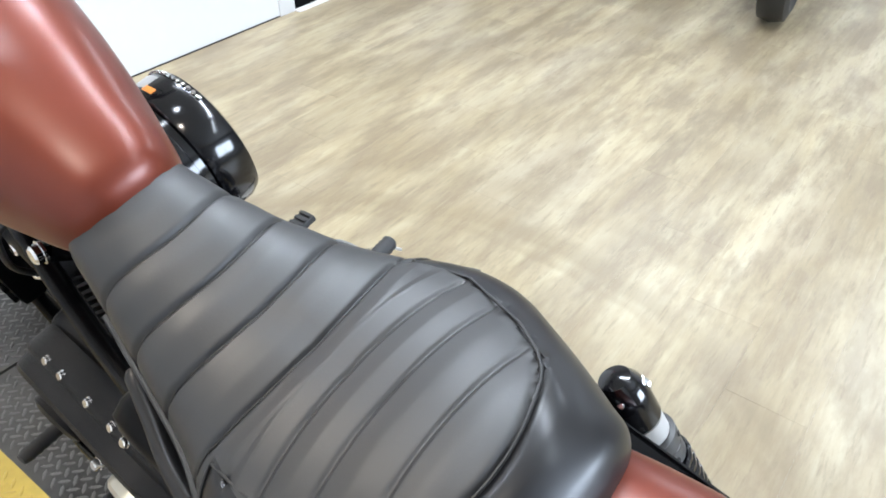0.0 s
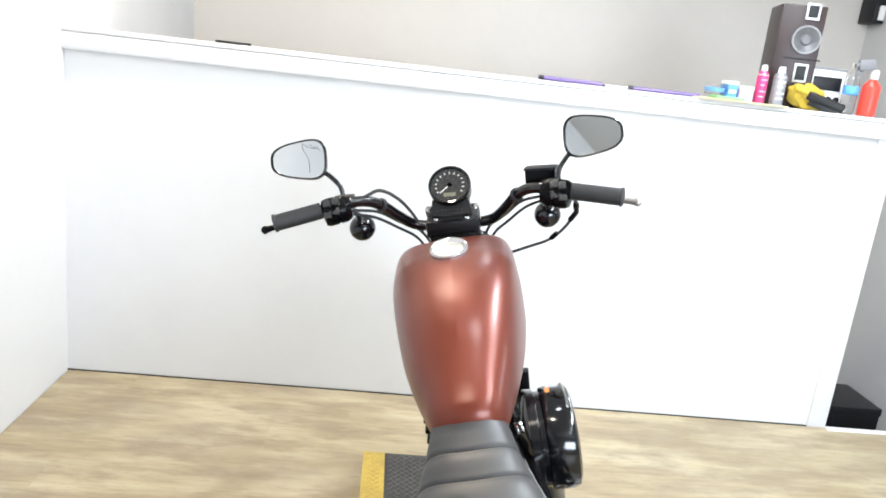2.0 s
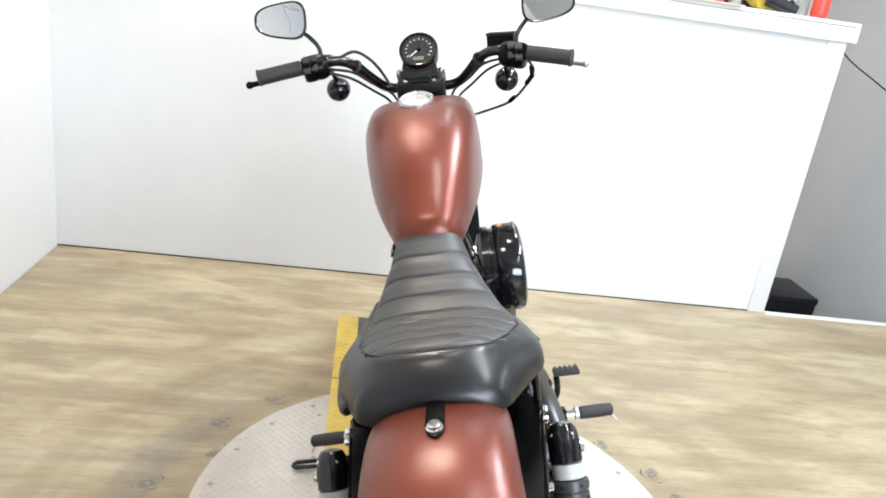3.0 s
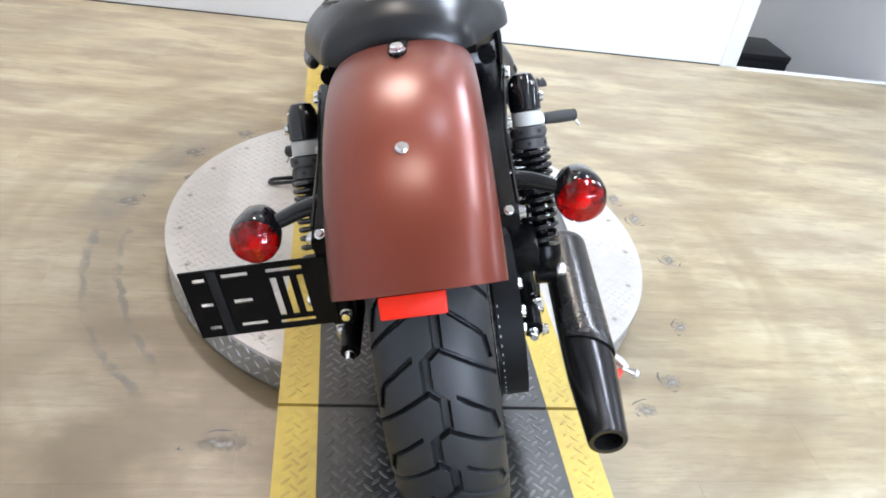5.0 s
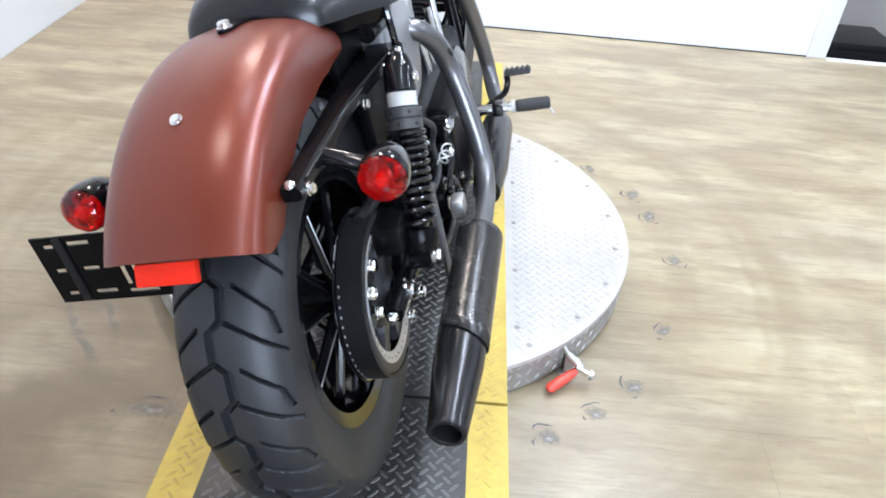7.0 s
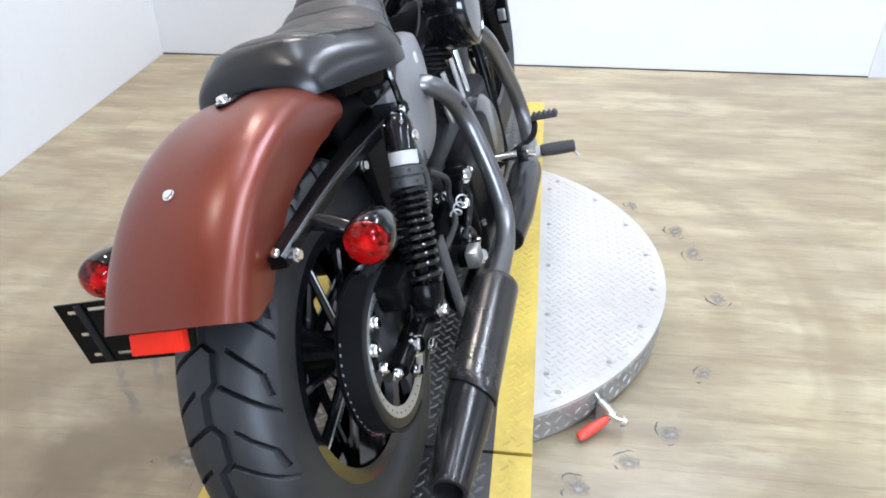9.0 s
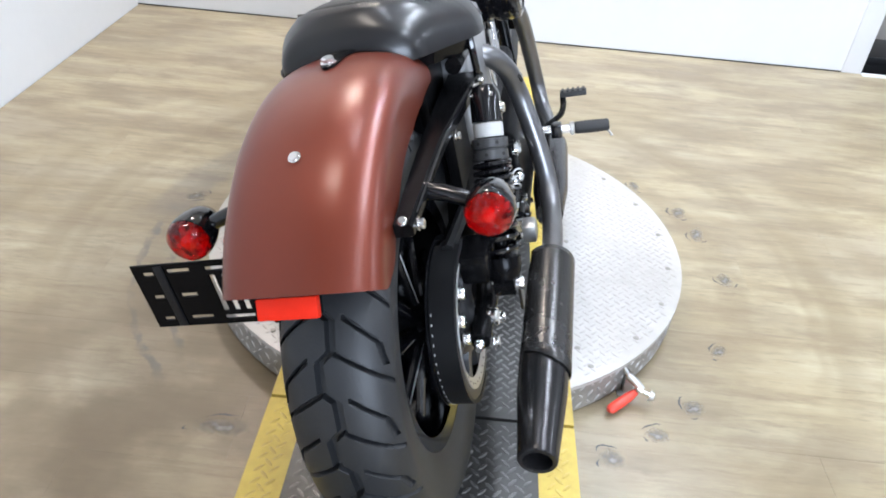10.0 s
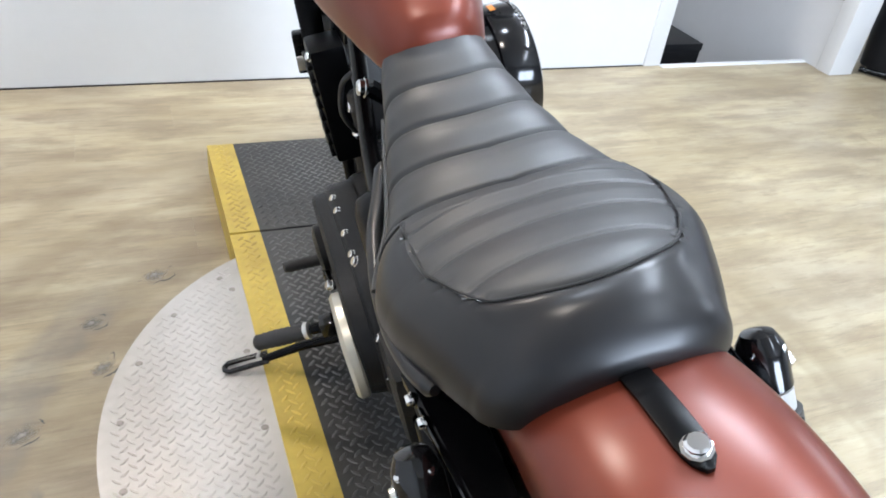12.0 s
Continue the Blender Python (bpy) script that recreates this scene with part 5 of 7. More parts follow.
# ---- frame, engine and the rest of the chassis
RING_GREY = material("dark_grey_ring", (0.055, 0.055, 0.056), 0.4, metal=0.3, vary=0.15, scale=40)
for side in (-1, 1):
    part("frame_rail", tube([(side * 0.02, 1.12, 0.80), (side * 0.05, 0.95, 0.70), (side * 0.10, 0.66, 0.63), (side * 0.122, 0.42, 0.64), (side * 0.126, 0.20, 0.66)], 0.014, 10, 6), SATIN_BLACK, BIKE, "black frame rail")
    part("down_tube", tube([(side * 0.03, 1.17, 0.74), (side * 0.09, 1.14, 0.48), (side * 0.115, 1.05, 0.17), (side * 0.12, 0.90, 0.13), (side * 0.12, 0.35, 0.14), (side * 0.12, 0.30, 0.26)], 0.015, 10, 6), SATIN_BLACK, BIKE, "black frame tube")
    # fender strut: a thick bar beside the fender's skirt
    bm = bmesh.new()
    loops = []
    for k in range(19):
        s = k / 18
        y = 0.275 - 0.475 * s
        z = 0.609 + 0.008 * math.sin(s * math.pi) + 0.002 * s
        h = 0.011 - 0.002 * s
        xo = float(np.interp(y, (-0.20, 0.0, 0.05, 0.17, 0.28), (0.124, 0.131, 0.136, 0.148, 0.160)))
        loops.append([Vector((side * x, y, z + dz)) for x, dz in ((0.100, h), (xo - 0.005, h), (xo, h - 0.005), (xo, -h * 0.8), (xo - 0.006, -h), (0.100, -h))])
    rings(bm, loops)
    edge = [Vector((p[2].x, p[2].y, p[2].z + 0.002)) for p in loops[2:-1]]
    strut = part("fender_strut", bm, SATIN_BLACK, BIKE, "black fender strut")
    for y, z, r in ((-0.178, 0.606, 0.0075), (0.065, 0.603, 0.0075), (0.205, 0.620, 0.006), (0.240, 0.616, 0.006)):
        part("strut_bolt", bolt((side * float(np.interp(y, (-0.20, 0.0, 0.05, 0.17, 0.28), (0.124, 0.131, 0.136, 0.148, 0.160))), y, z), (side, 0, 0), r, 0.008), CHROME, strut, "chrome bolt")
    part("strut_edge", tube(edge, 0.0022, 6), GLOSS_BLACK, strut, "glossy rolled edge")
    part("strut_nut", bolt((side * 0.112, -0.196, 0.622), (0, -0.6, 0.8), 0.005, 0.006), CHROME, strut, "chrome nut")
    part("strut_plate", box((0.070, 0.14, 0.585) if side > 0 else (-0.088, 0.14, 0.585), (0.088, 0.30, 0.690) if side > 0 else (-0.070, 0.30, 0.690), 0.006), DEEP_BLACK, BIKE, "black plate under the seat")
    # rear turn signal
    c = Vector((side * 0.2065, -0.140, 0.592))
    part("signal_arm", tube([(side * 0.118, -0.105, 0.612), (side * 0.150, -0.112, 0.608), (side * 0.178, -0.118, 0.600)], [0.0125, 0.0115, 0.0105], 12), GLOSS_BLACK, strut, "black turn signal arm")
    sm = Matrix.Translation(c) @ Matrix.Rotation(radians(90), 4, "X")
    sig = part("rear_signal", lathe([(0.006, -0.062), (0.017, -0.056), (0.026, -0.040), (0.0315, -0.016), (0.0325, 0.000), (0.0315, 0.005), (0.029, 0.005)], sm, 32, False), GLOSS_BLACK, strut, "gloss black bullet signal with a red lens")
    part("signal_cup", lathe([(0.0, -0.010), (0.018, -0.006), (0.0285, 0.004)], sm, 28, False), CHROME, sig, "bright reflector bowl")
    part("signal_bulb", lathe([(0.004, -0.008), (0.007, -0.003), (0.008, 0.003), (0.005, 0.009), (0.0, 0.010)], sm, 14, False), RED_PLASTIC, sig)
    prof = [(0.0305, 0.003), (0.0312, 0.007), (0.0290, 0.013), (0.0235, 0.0185), (0.0150, 0.0225), (0.0, 0.0240)]
    lens = part("signal_lens", lathe(prof + [(0.0, 0.0205), (0.0140, 0.0190), (0.0215, 0.0155), (0.0265, 0.0100), (0.0280, 0.004)], sm, 32, False), RED_LENS, sig, "round red lens")
    lens.visible_shadow = False
    # shock absorber
    hi, lo = Vector((side * 0.174, 0.172, 0.642)), Vector((side * 0.178, 0.026, 0.355))
    d = (hi - lo).normalized()
    L = (hi - lo).length
    am = along(lo, hi)
    shock = part("shock_absorber", lathe([(0.012, 0.02), (0.012, L - 0.05)], am, 14), SATIN_BLACK, BIKE, "black coil-over shock absorber with a grey collar")
    part("shock_cover", lathe([(0.018, L - 0.066), (0.0245, L - 0.064), (0.0245, L - 0.036), (0.0225, L - 0.020), (0.016, L - 0.009), (0.006, L - 0.006)], am, 22), GLOSS_BLACK, shock, "gloss black upper cover")
    for k in range(4):
        a = k * math.pi / 2 + 0.6
        part("cover_bolt", bolt(am @ Vector((0.020 * math.cos(a), 0.020 * math.sin(a), L - 0.024)), am.to_3x3() @ Vector((math.cos(a), math.sin(a), 0.8)), 0.0036, 0.004), CHROME, shock, "small chrome bolt")
    part("shock_collar", lathe([(0.018, L - 0.089), (0.0235, L - 0.088), (0.0235, L - 0.067), (0.018, L - 0.065)], am, 24), COLLAR, shock, "pale grey collar")
    part("preload_ring", lathe([(0.020, L - 0.124), (0.0275, L - 0.123), (0.0275, L - 0.109), (0.0255, L - 0.1075), (0.0255, L - 0.1060), (0.0285, L - 0.1045), (0.0285, L - 0.091), (0.020, L - 0.089)], am, 24), RING_GREY, shock, "notched grey preload ring")
    for k in range(6):
        a = k * math.pi / 3
        for dz, da in ((0.098, 0.0), (0.116, 0.4)):
            part("ring_notch", lathe([(0.0030, -0.002), (0.0030, 0.0008), (0.0, 0.001)], am @ Matrix.Rotation(a + da, 4, "Z") @ Matrix.Translation((0.0283 if dz < 0.1 else 0.0273, 0, L - dz)) @ Matrix.Rotation(math.pi / 2, 4, "Y"), 8, False), GAP, shock)
    coil = []
    turns = 10.5
    for k in range(int(turns * 16) + 1):
        a = 2 * math.pi * k / 16
        s = k / (turns * 16)
        coil.append(am @ Vector((0.0272 * math.cos(a), 0.0272 * math.sin(a), 0.048 + (L - 0.176) * (s ** 0.80))))
    part("spring", tube(coil, 0.0046, 8), GLOSS_BLACK, shock, "gloss black coil spring")
    part("shock_foot", lathe([(0.016, 0.0), (0.026, 0.012), (0.030, 0.030), (0.030, 0.044), (0.014, 0.046)], am, 20), SATIN_BLACK, shock)
    part("shock_eye", lathe([(0.019, -0.016), (0.019, 0.016)], Matrix.Translation(lo) @ Matrix.Rotation(math.pi / 2, 4, "Y"), 18), SATIN_BLACK, shock)
    part("shock_bolt", bolt(lo + Vector((side * 0.018, 0, 0)), (side, 0, 0), 0.0105, 0.014), CHROME, shock, "chrome bolt")
    part("shock_bolt", bolt(hi - d * 0.045 + Vector((side * 0.0235, 0, 0)), (side, 0, 0), 0.008, 0.006), CHROME, shock, "chrome bolt")
    # swingarm
    part("swingarm", tube([(side * 0.125, 0.48, 0.33), (side * 0.135, 0.30, 0.325), (side * 0.142, 0.05, 0.322), (side * 0.142, -0.07, 0.320)], [0.024, 0.022, 0.020, 0.016], 12), SATIN_BLACK, BIKE, "black swingarm leg")
    part("axle_nut", bolt((side * 0.150, -0.012, 0.320), (side, 0, 0), 0.016, 0.016), CHROME, BIKE, "chrome axle nut")
    part("axle_adjuster", bolt((side * 0.142, -0.072, 0.320), (0, -1, 0), 0.007, 0.018), CHROME, BIKE, "chrome adjuster bolt")
for y, z in ((0.035, 0.355), (-0.05, 0.300), (0.03, 0.285)):
    part("caliper_bolt", bolt((0.158, y, z), (1, 0, 0), 0.009, 0.010), CHROME, BIKE, "chrome bolt")
part("rear_brace", box((0.12, -0.02, 0.39), (0.165, 0.05, 0.44), 0.008), SATIN_BLACK, BIKE)

# number plate bracket, bare, with slots cut through
bm = bmesh.new()
X0, X1, Z0, Z1, PY = -0.322, -0.128, 0.440, 0.552, -0.140
holes = [(-0.307, -0.290, 0.533, 0.540), (-0.307, -0.290, 0.492, 0.499), (-0.307, -0.290, 0.452, 0.459),
         (-0.268, -0.232, 0.536, 0.543), (-0.262, -0.236, 0.493, 0.500), (-0.262, -0.226, 0.452, 0.459),
         (-0.208, -0.160, 0.536, 0.543), (-0.208, -0.160, 0.449, 0.456),
         (-0.206, -0.197, 0.463, 0.528), (-0.188, -0.179, 0.463, 0.528), (-0.170, -0.161, 0.463, 0.528)]
xs = sorted({X0, X1, *[h[0] for h in holes], *[h[1] for h in holes]})
zs = sorted({Z0, Z1, *[h[2] for h in holes], *[h[3] for h in holes]})
vs = {}


def pv(x, y, z):
    if (x, y, z) not in vs:
        vs[(x, y, z)] = bm.verts.new((x, y, z))
    return vs[(x, y, z)]


solid = {}
for i in range(len(xs) - 1):
    for j in range(len(zs) - 1):
        mx_, mz_ = (xs[i] + xs[i + 1]) / 2, (zs[j] + zs[j + 1]) / 2
        solid[i, j] = not any(a < mx_ < b and c < mz_ < d for a, b, c, d in holes)
for (i, j), full in solid.items():
    if not full:
        continue
    a, b, c, d = xs[i], xs[i + 1], zs[j], zs[j + 1]
    for y in (PY, PY + 0.003):
        bm.faces.new((pv(a, y, c), pv(b, y, c), pv(b, y, d), pv(a, y, d)))
    for (di, dj), (p, q) in (((-1, 0), ((a, c), (a, d))), ((1, 0), ((b, c), (b, d))), ((0, -1), ((a, c), (b, c))), ((0, 1), ((a, d), (b, d)))):
        if not solid.get((i + di, j + dj), False):
            bm.faces.new((pv(p[0], PY, p[1]), pv(q[0], PY, q[1]), pv(q[0], PY + 0.003, q[1]), pv(p[0], PY + 0.003, p[1])))
plate = part("plate_bracket", bm, SATIN_BLACK, BIKE, "bare black slotted number plate bracket")
part("plate_stiffener", box((-0.285, PY - 0.003, 0.442), (-0.272, PY, 0.550), 0.001), WRINKLE_BLACK, plate)
part("plate_arm", tube([(-0.13, -0.132, 0.495), (-0.115, -0.08, 0.46), (-0.128, -0.03, 0.40)], 0.011, 10), SATIN_BLACK, plate)
part("plate_mount", box((-0.140, -0.136, 0.43), (-0.108, -0.10, 0.565), 0.005), SATIN_BLACK, plate)
part("plate_bolt", bolt((-0.118, -0.136, 0.452), (0, -1, 0), 0.007, 0.012), CHROME, plate, "chrome bolt")

# exhaust
part("upper_pipe", tube([(0.060, 0.450, 0.590), (0.110, 0.440, 0.592), (0.148, 0.450, 0.580), (0.172, 0.485, 0.537), (0.186, 0.506, 0.478), (0.202, 0.496, 0.415), (0.219, 0.476, 0.335), (0.227, 0.450, 0.278), (0.232, 0.390, 0.252), (0.236, 0.30, 0.254), (0.236, 0.21, 0.258)], 0.0200, 18, 6), PIPE, BIKE, "satin grey exhaust pipe shield")
for at, way in (((0.1605, 0.455, 0.5790), (0.62, 0.35, -0.70)), ((0.1950, 0.4870, 0.5160), (0.28, 0.42, -0.86))):
    part("shield_slot", box((-0.0035, -0.0035, -0.009), (0.0035, 0.0035, 0.009), 0.001, Matrix.Translation(at) @ along((0, 0, 0), way).to_3x3().to_4x4()), GAP, BIKE)
part("front_pipe", tube([(0.085, 0.900, 0.590), (0.125, 0.925, 0.570), (0.155, 0.985, 0.505), (0.160, 1.064, 0.4235), (0.160, 1.165, 0.300), (0.164, 1.195, 0.215), (0.175, 1.150, 0.160), (0.192, 1.060, 0.155), (0.210, 0.920, 0.172), (0.222, 0.80, 0.185), (0.225, 0.70, 0.183)], 0.0215, 16, 6), PIPE, BIKE, "dark grey front exhaust pipe")
m1 = along((0.236, 0.235, 0.258), (0.2245, -0.222, 0.2235))
ML = 0.458
muffler = part("muffler", lathe([(0.020, 0.0), (0.037, 0.020), (0.0405, 0.05), (0.0405, 0.27), (0.0390, 0.335), (0.0300, ML - 0.012), (0.0292, ML - 0.002), (0.0275, ML), (0.0215, ML), (0.0200, ML - 0.003), (0.0200, ML - 0.036)], m1, 48, False), MUFFLER, BIKE, "black slash-down muffler with tapered tip")
shield = bmesh.new()
loops = []
for k in range(23):
    t = 0.020 + 0.258 * k / 22
    ring = []
    for j in range(25):
        a = radians(-118 + 236 * j / 24) + radians(20)
        cut = t if k < 22 else t + 0.020 * math.cos(a - radians(30))
        ring.append(m1 @ Vector((0.0440 * math.cos(a), 0.0440 * math.sin(a), cut)))
    loops.append(ring)
rings(shield, loops, closed=False, caps=False)
sh = part("heat_shield", shield, SHIELD, muffler, "satin grey muffler heat shield", 60)
so = sh.modifiers.new("thick", "SOLIDIFY")
so.thickness, so.offset = 0.002, -1
part("muffler_bore", lathe([(0.0, ML - 0.035), (0.0200, ML - 0.034)], m1, 24, False), GAP, muffler)
m2 = along((0.214, 0.86, 0.186), (0.219, 0.47, 0.200))
part("lower_muffler", lathe([(0.020, 0.0), (0.037, 0.02), (0.040, 0.05), (0.040, 0.27), (0.030, 0.385), (0.025, 0.385), (0.0, 0.36)], m2, 32, False), MUFFLER, BIKE, "dark lower muffler")
# studs, nuts and fittings between the shock and the pipe
for at, r in (((0.169, 0.449, 0.380), 0.012), ((0.165, 0.416, 0.205), 0.013), ((0.167, 0.343, 0.306), 0.0085), ((0.160, 0.418, 0.338), 0.007)):
    x, y, z = at
    part("clamp_block", box((x - 0.050, y - 0.018, z - 0.016), (x - 0.004, y + 0.018, z + 0.012), 0.005), DEEP_BLACK, BIKE)
    part("pipe_clamp_bolt", bolt((x - 0.002, y, z), (1, -0.4, 0.5), r, 0.012), CHROME, BIKE, "chrome bolt")
    part("clamp_washer", lathe([(r * 0.6, -0.003), (r * 1.35, -0.003), (r * 1.35, 0.0), (r * 0.6, 0.0)], along((x - 0.002, y, z), (x + 0.998, y - 0.4, z + 0.5)), 18, False), STEEL, BIKE)
for base, way, sizes in (((0.116, 0.380, 0.372), (1, -0.35, 0.25), (0.010, 0.0085, 0.010)), ((0.172, 0.372, 0.352), (0.5, -0.6, 0.6), (0.008, 0.010, 0.007)), ((0.168, 0.352, 0.292), (0.9, -0.3, -0.4), (0.009, 0.007, 0.009))):
    fm_ = along(base, Vector(base) + Vector(way))
    for k, r in enumerate(sizes):
        part("hose_fitting", lathe([(r * 0.7, 0.010 * k), (r, 0.010 * k + 0.0015), (r, 0.010 * k + 0.0075), (r * 0.7, 0.010 * k + 0.009)], fm_, 6 if k % 2 else 16), CHROME, BIKE, "bright hose fitting")
# brake switch with its coil spring
coil = [Vector((0.1826 + 0.009 * math.cos(a), 0.345 - 0.0045 * a, 0.384 + 0.009 * math.sin(a))) for a in np.linspace(0, 10 * math.pi / 2, 60)]
part("switch_spring", tube(coil, 0.0018, 6), STEEL, BIKE, "small bright coil spring")
part("switch_body", lathe([(0.007, 0.0), (0.0085, 0.004), (0.0085, 0.036), (0.005, 0.040)], along((0.180, 0.350, 0.384), (0.172, 0.392, 0.398)), 16), DEEP_BLACK, BIKE, "black brake light switch")
part("bracket_lug", box((-0.013, -0.004, -0.016), (0.013, 0.004, 0.016), 0.003, pose(0.172, 0.352, 0.258, 12, 0, 20)), STEEL, BIKE, "bare steel bracket lug")
part("lug_bolt", bolt((0.180, 0.342, 0.262), (0.7, -0.6, 0.4), 0.0095, 0.010), CHROME, BIKE, "chrome bolt")
part("clamp_hose", tube([(0.160, 0.445, 0.365), (0.172, 0.425, 0.345), (0.170, 0.40, 0.32), (0.164, 0.37, 0.295)], 0.008, 8, 5), GLOSS_BLACK, BIKE, "black hose with metal ends")
part("pipe_bracket", box((0.12, 0.44, 0.24), (0.170, 0.46, 0.40), 0.006), SATIN_BLACK, BIKE)
part("brake_line", tube([(0.150, 0.30, 0.47), (0.165, 0.34, 0.43), (0.150, 0.37, 0.38), (0.160, 0.33, 0.34), (0.150, 0.22, 0.33)], 0.006, 8, 6), RUBBER_BLACK, BIKE, "black rear brake hose")

# engine
engine = part("crankcase", box((-0.13, 0.42, 0.17), (0.13, 1.00, 0.42), 0.035, seg=4), WRINKLE_BLACK, BIKE, "black V-twin engine case")
for y0, lean_ in ((0.66, -20), (0.86, 24)):
    em = pose(0, y0, 0.40, -lean_)
    prof = []
    for k in range(11):
        prof += [(0.082, 0.012 * k), (0.082, 0.012 * k + 0.005), (0.068, 0.012 * k + 0.006), (0.068, 0.012 * k + 0.011)]
    part("cylinder", lathe(prof, em, 32), WRINKLE_BLACK, engine, "finned black cylinder")
    part("rocker_cover", box((-0.085, -0.075, 0.140), (0.085, 0.075, 0.222), 0.018, em, 3), WRINKLE_BLACK, engine, "black rocker cover")
    for x in (-0.06, 0.06):
        for y in (-0.05, 0.05):
            part("rocker_bolt", bolt(em @ Vector((x, y, 0.222)), em.to_3x3() @ Vector((0, 0, 1)), 0.008, 0.008), CHROME, engine, "chrome bolt")
for y in (0.67, 0.72, 0.80, 0.85):
    part("pushrod_tube", tube([(0.115, y, 0.30), (0.100, y + (0.76 - y) * -0.2, 0.52)], 0.010, 10), CHROME, engine, "chrome pushrod tube")
# regulator, coil hose and clips ahead of the left cylinder
reg = part("regulator", box((-0.128, 1.060, 0.400), (-0.060, 1.150, 0.640), 0.010), DEEP_BLACK, BIKE, "finned black voltage regulator")
for k in range(8):
    part("regulator_fin", box((-0.136, 1.066, 0.416 + 0.027 * k), (-0.126, 1.144, 0.424 + 0.027 * k), 0.002), DEEP_BLACK, reg)
part("regulator_bolt", bolt((-0.126, 1.075, 0.628), (-1, -0.3, 0.4), 0.008, 0.008), CHROME, reg, "chrome bolt")
part("coil_clip", box((-0.078, 0.845, 0.662), (-0.066, 0.900, 0.676), 0.003), CHROME, BIKE, "bright cable clip")
hose = part("coil_hose", tube([(-0.074, 0.880, 0.668), (-0.096, 0.900, 0.640), (-0.104, 0.935, 0.570), (-0.082, 0.968, 0.505)], 0.0048, 8, 6), RUBBER_BLACK, BIKE, "thin black hose")
part("hose_end", lathe([(0.006, 0.0), (0.009, 0.003), (0.009, 0.014), (0.005, 0.017)], along((-0.086, 0.964, 0.515), (-0.080, 0.972, 0.498)), 12), CHROME, hose, "bright hose end")
# primary cover on the left, with its rows of screws
bm = bmesh.new()
loops = []
for x, g in ((-0.118, 1.0), (-0.160, 1.0), (-0.166, 0.97), (-0.170, 0.91), (-0.194, 0.87), (-0.200, 0.80)):
    ring = []
    for k in range(48):
        a = 2 * math.pi * k / 48
        cy_, rr_ = (0.93, 0.098) if math.cos(a) > 0 else (0.66, 0.118)
        ring.append(Vector((x, cy_ + g * rr_ * math.cos(a) * 1.05, 0.325 + g * rr_ * math.sin(a))))
    loops.append(ring)
rings(bm, loops)
primary = part("primary_cover", bm, WRINKLE_BLACK, engine, "black primary drive cover")
for y, z in ((0.913, 0.424), (0.866, 0.427), (0.787, 0.432), (0.721, 0.436), (0.656, 0.473), (0.950, 0.400), (1.000, 0.360), (0.560, 0.395), (0.540, 0.330)):
    part("cover_screw", bolt((-0.159, y, z - 0.004), (-0.8, 0, 0.6), 0.0072, 0.008), CHROME, primary, "chrome screw")
part("cover_boss", lathe([(0.050, 0.0), (0.050, 0.014), (0.036, 0.020), (0.0, 0.022)], pose(-0.198, 0.900, 0.325, 0, -90, 0), 36, False), WRINKLE_BLACK, primary)
part("derby_cover", lathe([(0.086, 0.0), (0.090, 0.004), (0.090, 0.016), (0.083, 0.022), (0.0, 0.026)], pose(-0.196, 0.640, 0.318, 0, -90, 0), 48, False), CREAM, primary, "round polished clutch cover")
part("sprocket_cover", box((-0.165, 0.44, 0.26), (-0.10, 0.56, 0.42), 0.02), WRINKLE_BLACK, engine, "black cover behind the clutch")
part("timing_cover", lathe([(0.115, 0.0), (0.115, 0.030), (0.100, 0.042), (0.0, 0.046)], pose(0.118, 0.80, 0.30, 0, 90, 0), 40, False), POLISHED, engine, "smoky polished timing cover")
# battery cover (left) and oil tank (right)
for side, nm, lb in ((-1, "battery_cover", "satin black left side cover bulging past the seat"), (1, "oil_tank", "satin grey oil tank under the seat")):
    bm = bmesh.new()
    loops = []
    for x, g in ((0.095, 1.0), (0.128, 1.0), (0.144, 0.96), (0.150, 0.86), (0.151, 0.5)):
        ring = []
        for k in range(40):
            a = 2 * math.pi * k / 40
            e = 3.2
            u, v = math.copysign(abs(math.cos(a)) ** (2 / e), math.cos(a)), math.copysign(abs(math.sin(a)) ** (2 / e), math.sin(a))
            ring.append(Vector((side * x * (1.0 if side < 0 else 0.93), (0.405 if side < 0 else 0.388) + (0.135 if side < 0 else 0.116) * g * u + 0.025 * g * v, 0.575 + 0.115 * g * v)))
        loops.append(ring)
    rings(bm, loops)
    part(nm, bm, DEEP_BLACK if side < 0 else TANK_GREY, BIKE, lb, 50)
part("oil_filler_cap", lathe([(0.013, 0.0), (0.0165, 0.002), (0.0165, 0.018), (0.015, 0.022), (0.0, 0.023)], pose(0.1265, 0.447, 0.628), 24), COLLAR, BIKE, "pale oil filler cap")
part("tank_hose", tube([(0.146, 0.270, 0.700), (0.150, 0.262, 0.660), (0.150, 0.268, 0.610), (0.142, 0.285, 0.560)], 0.0065, 8, 5), GLOSS_BLACK, BIKE, "black breather hose")

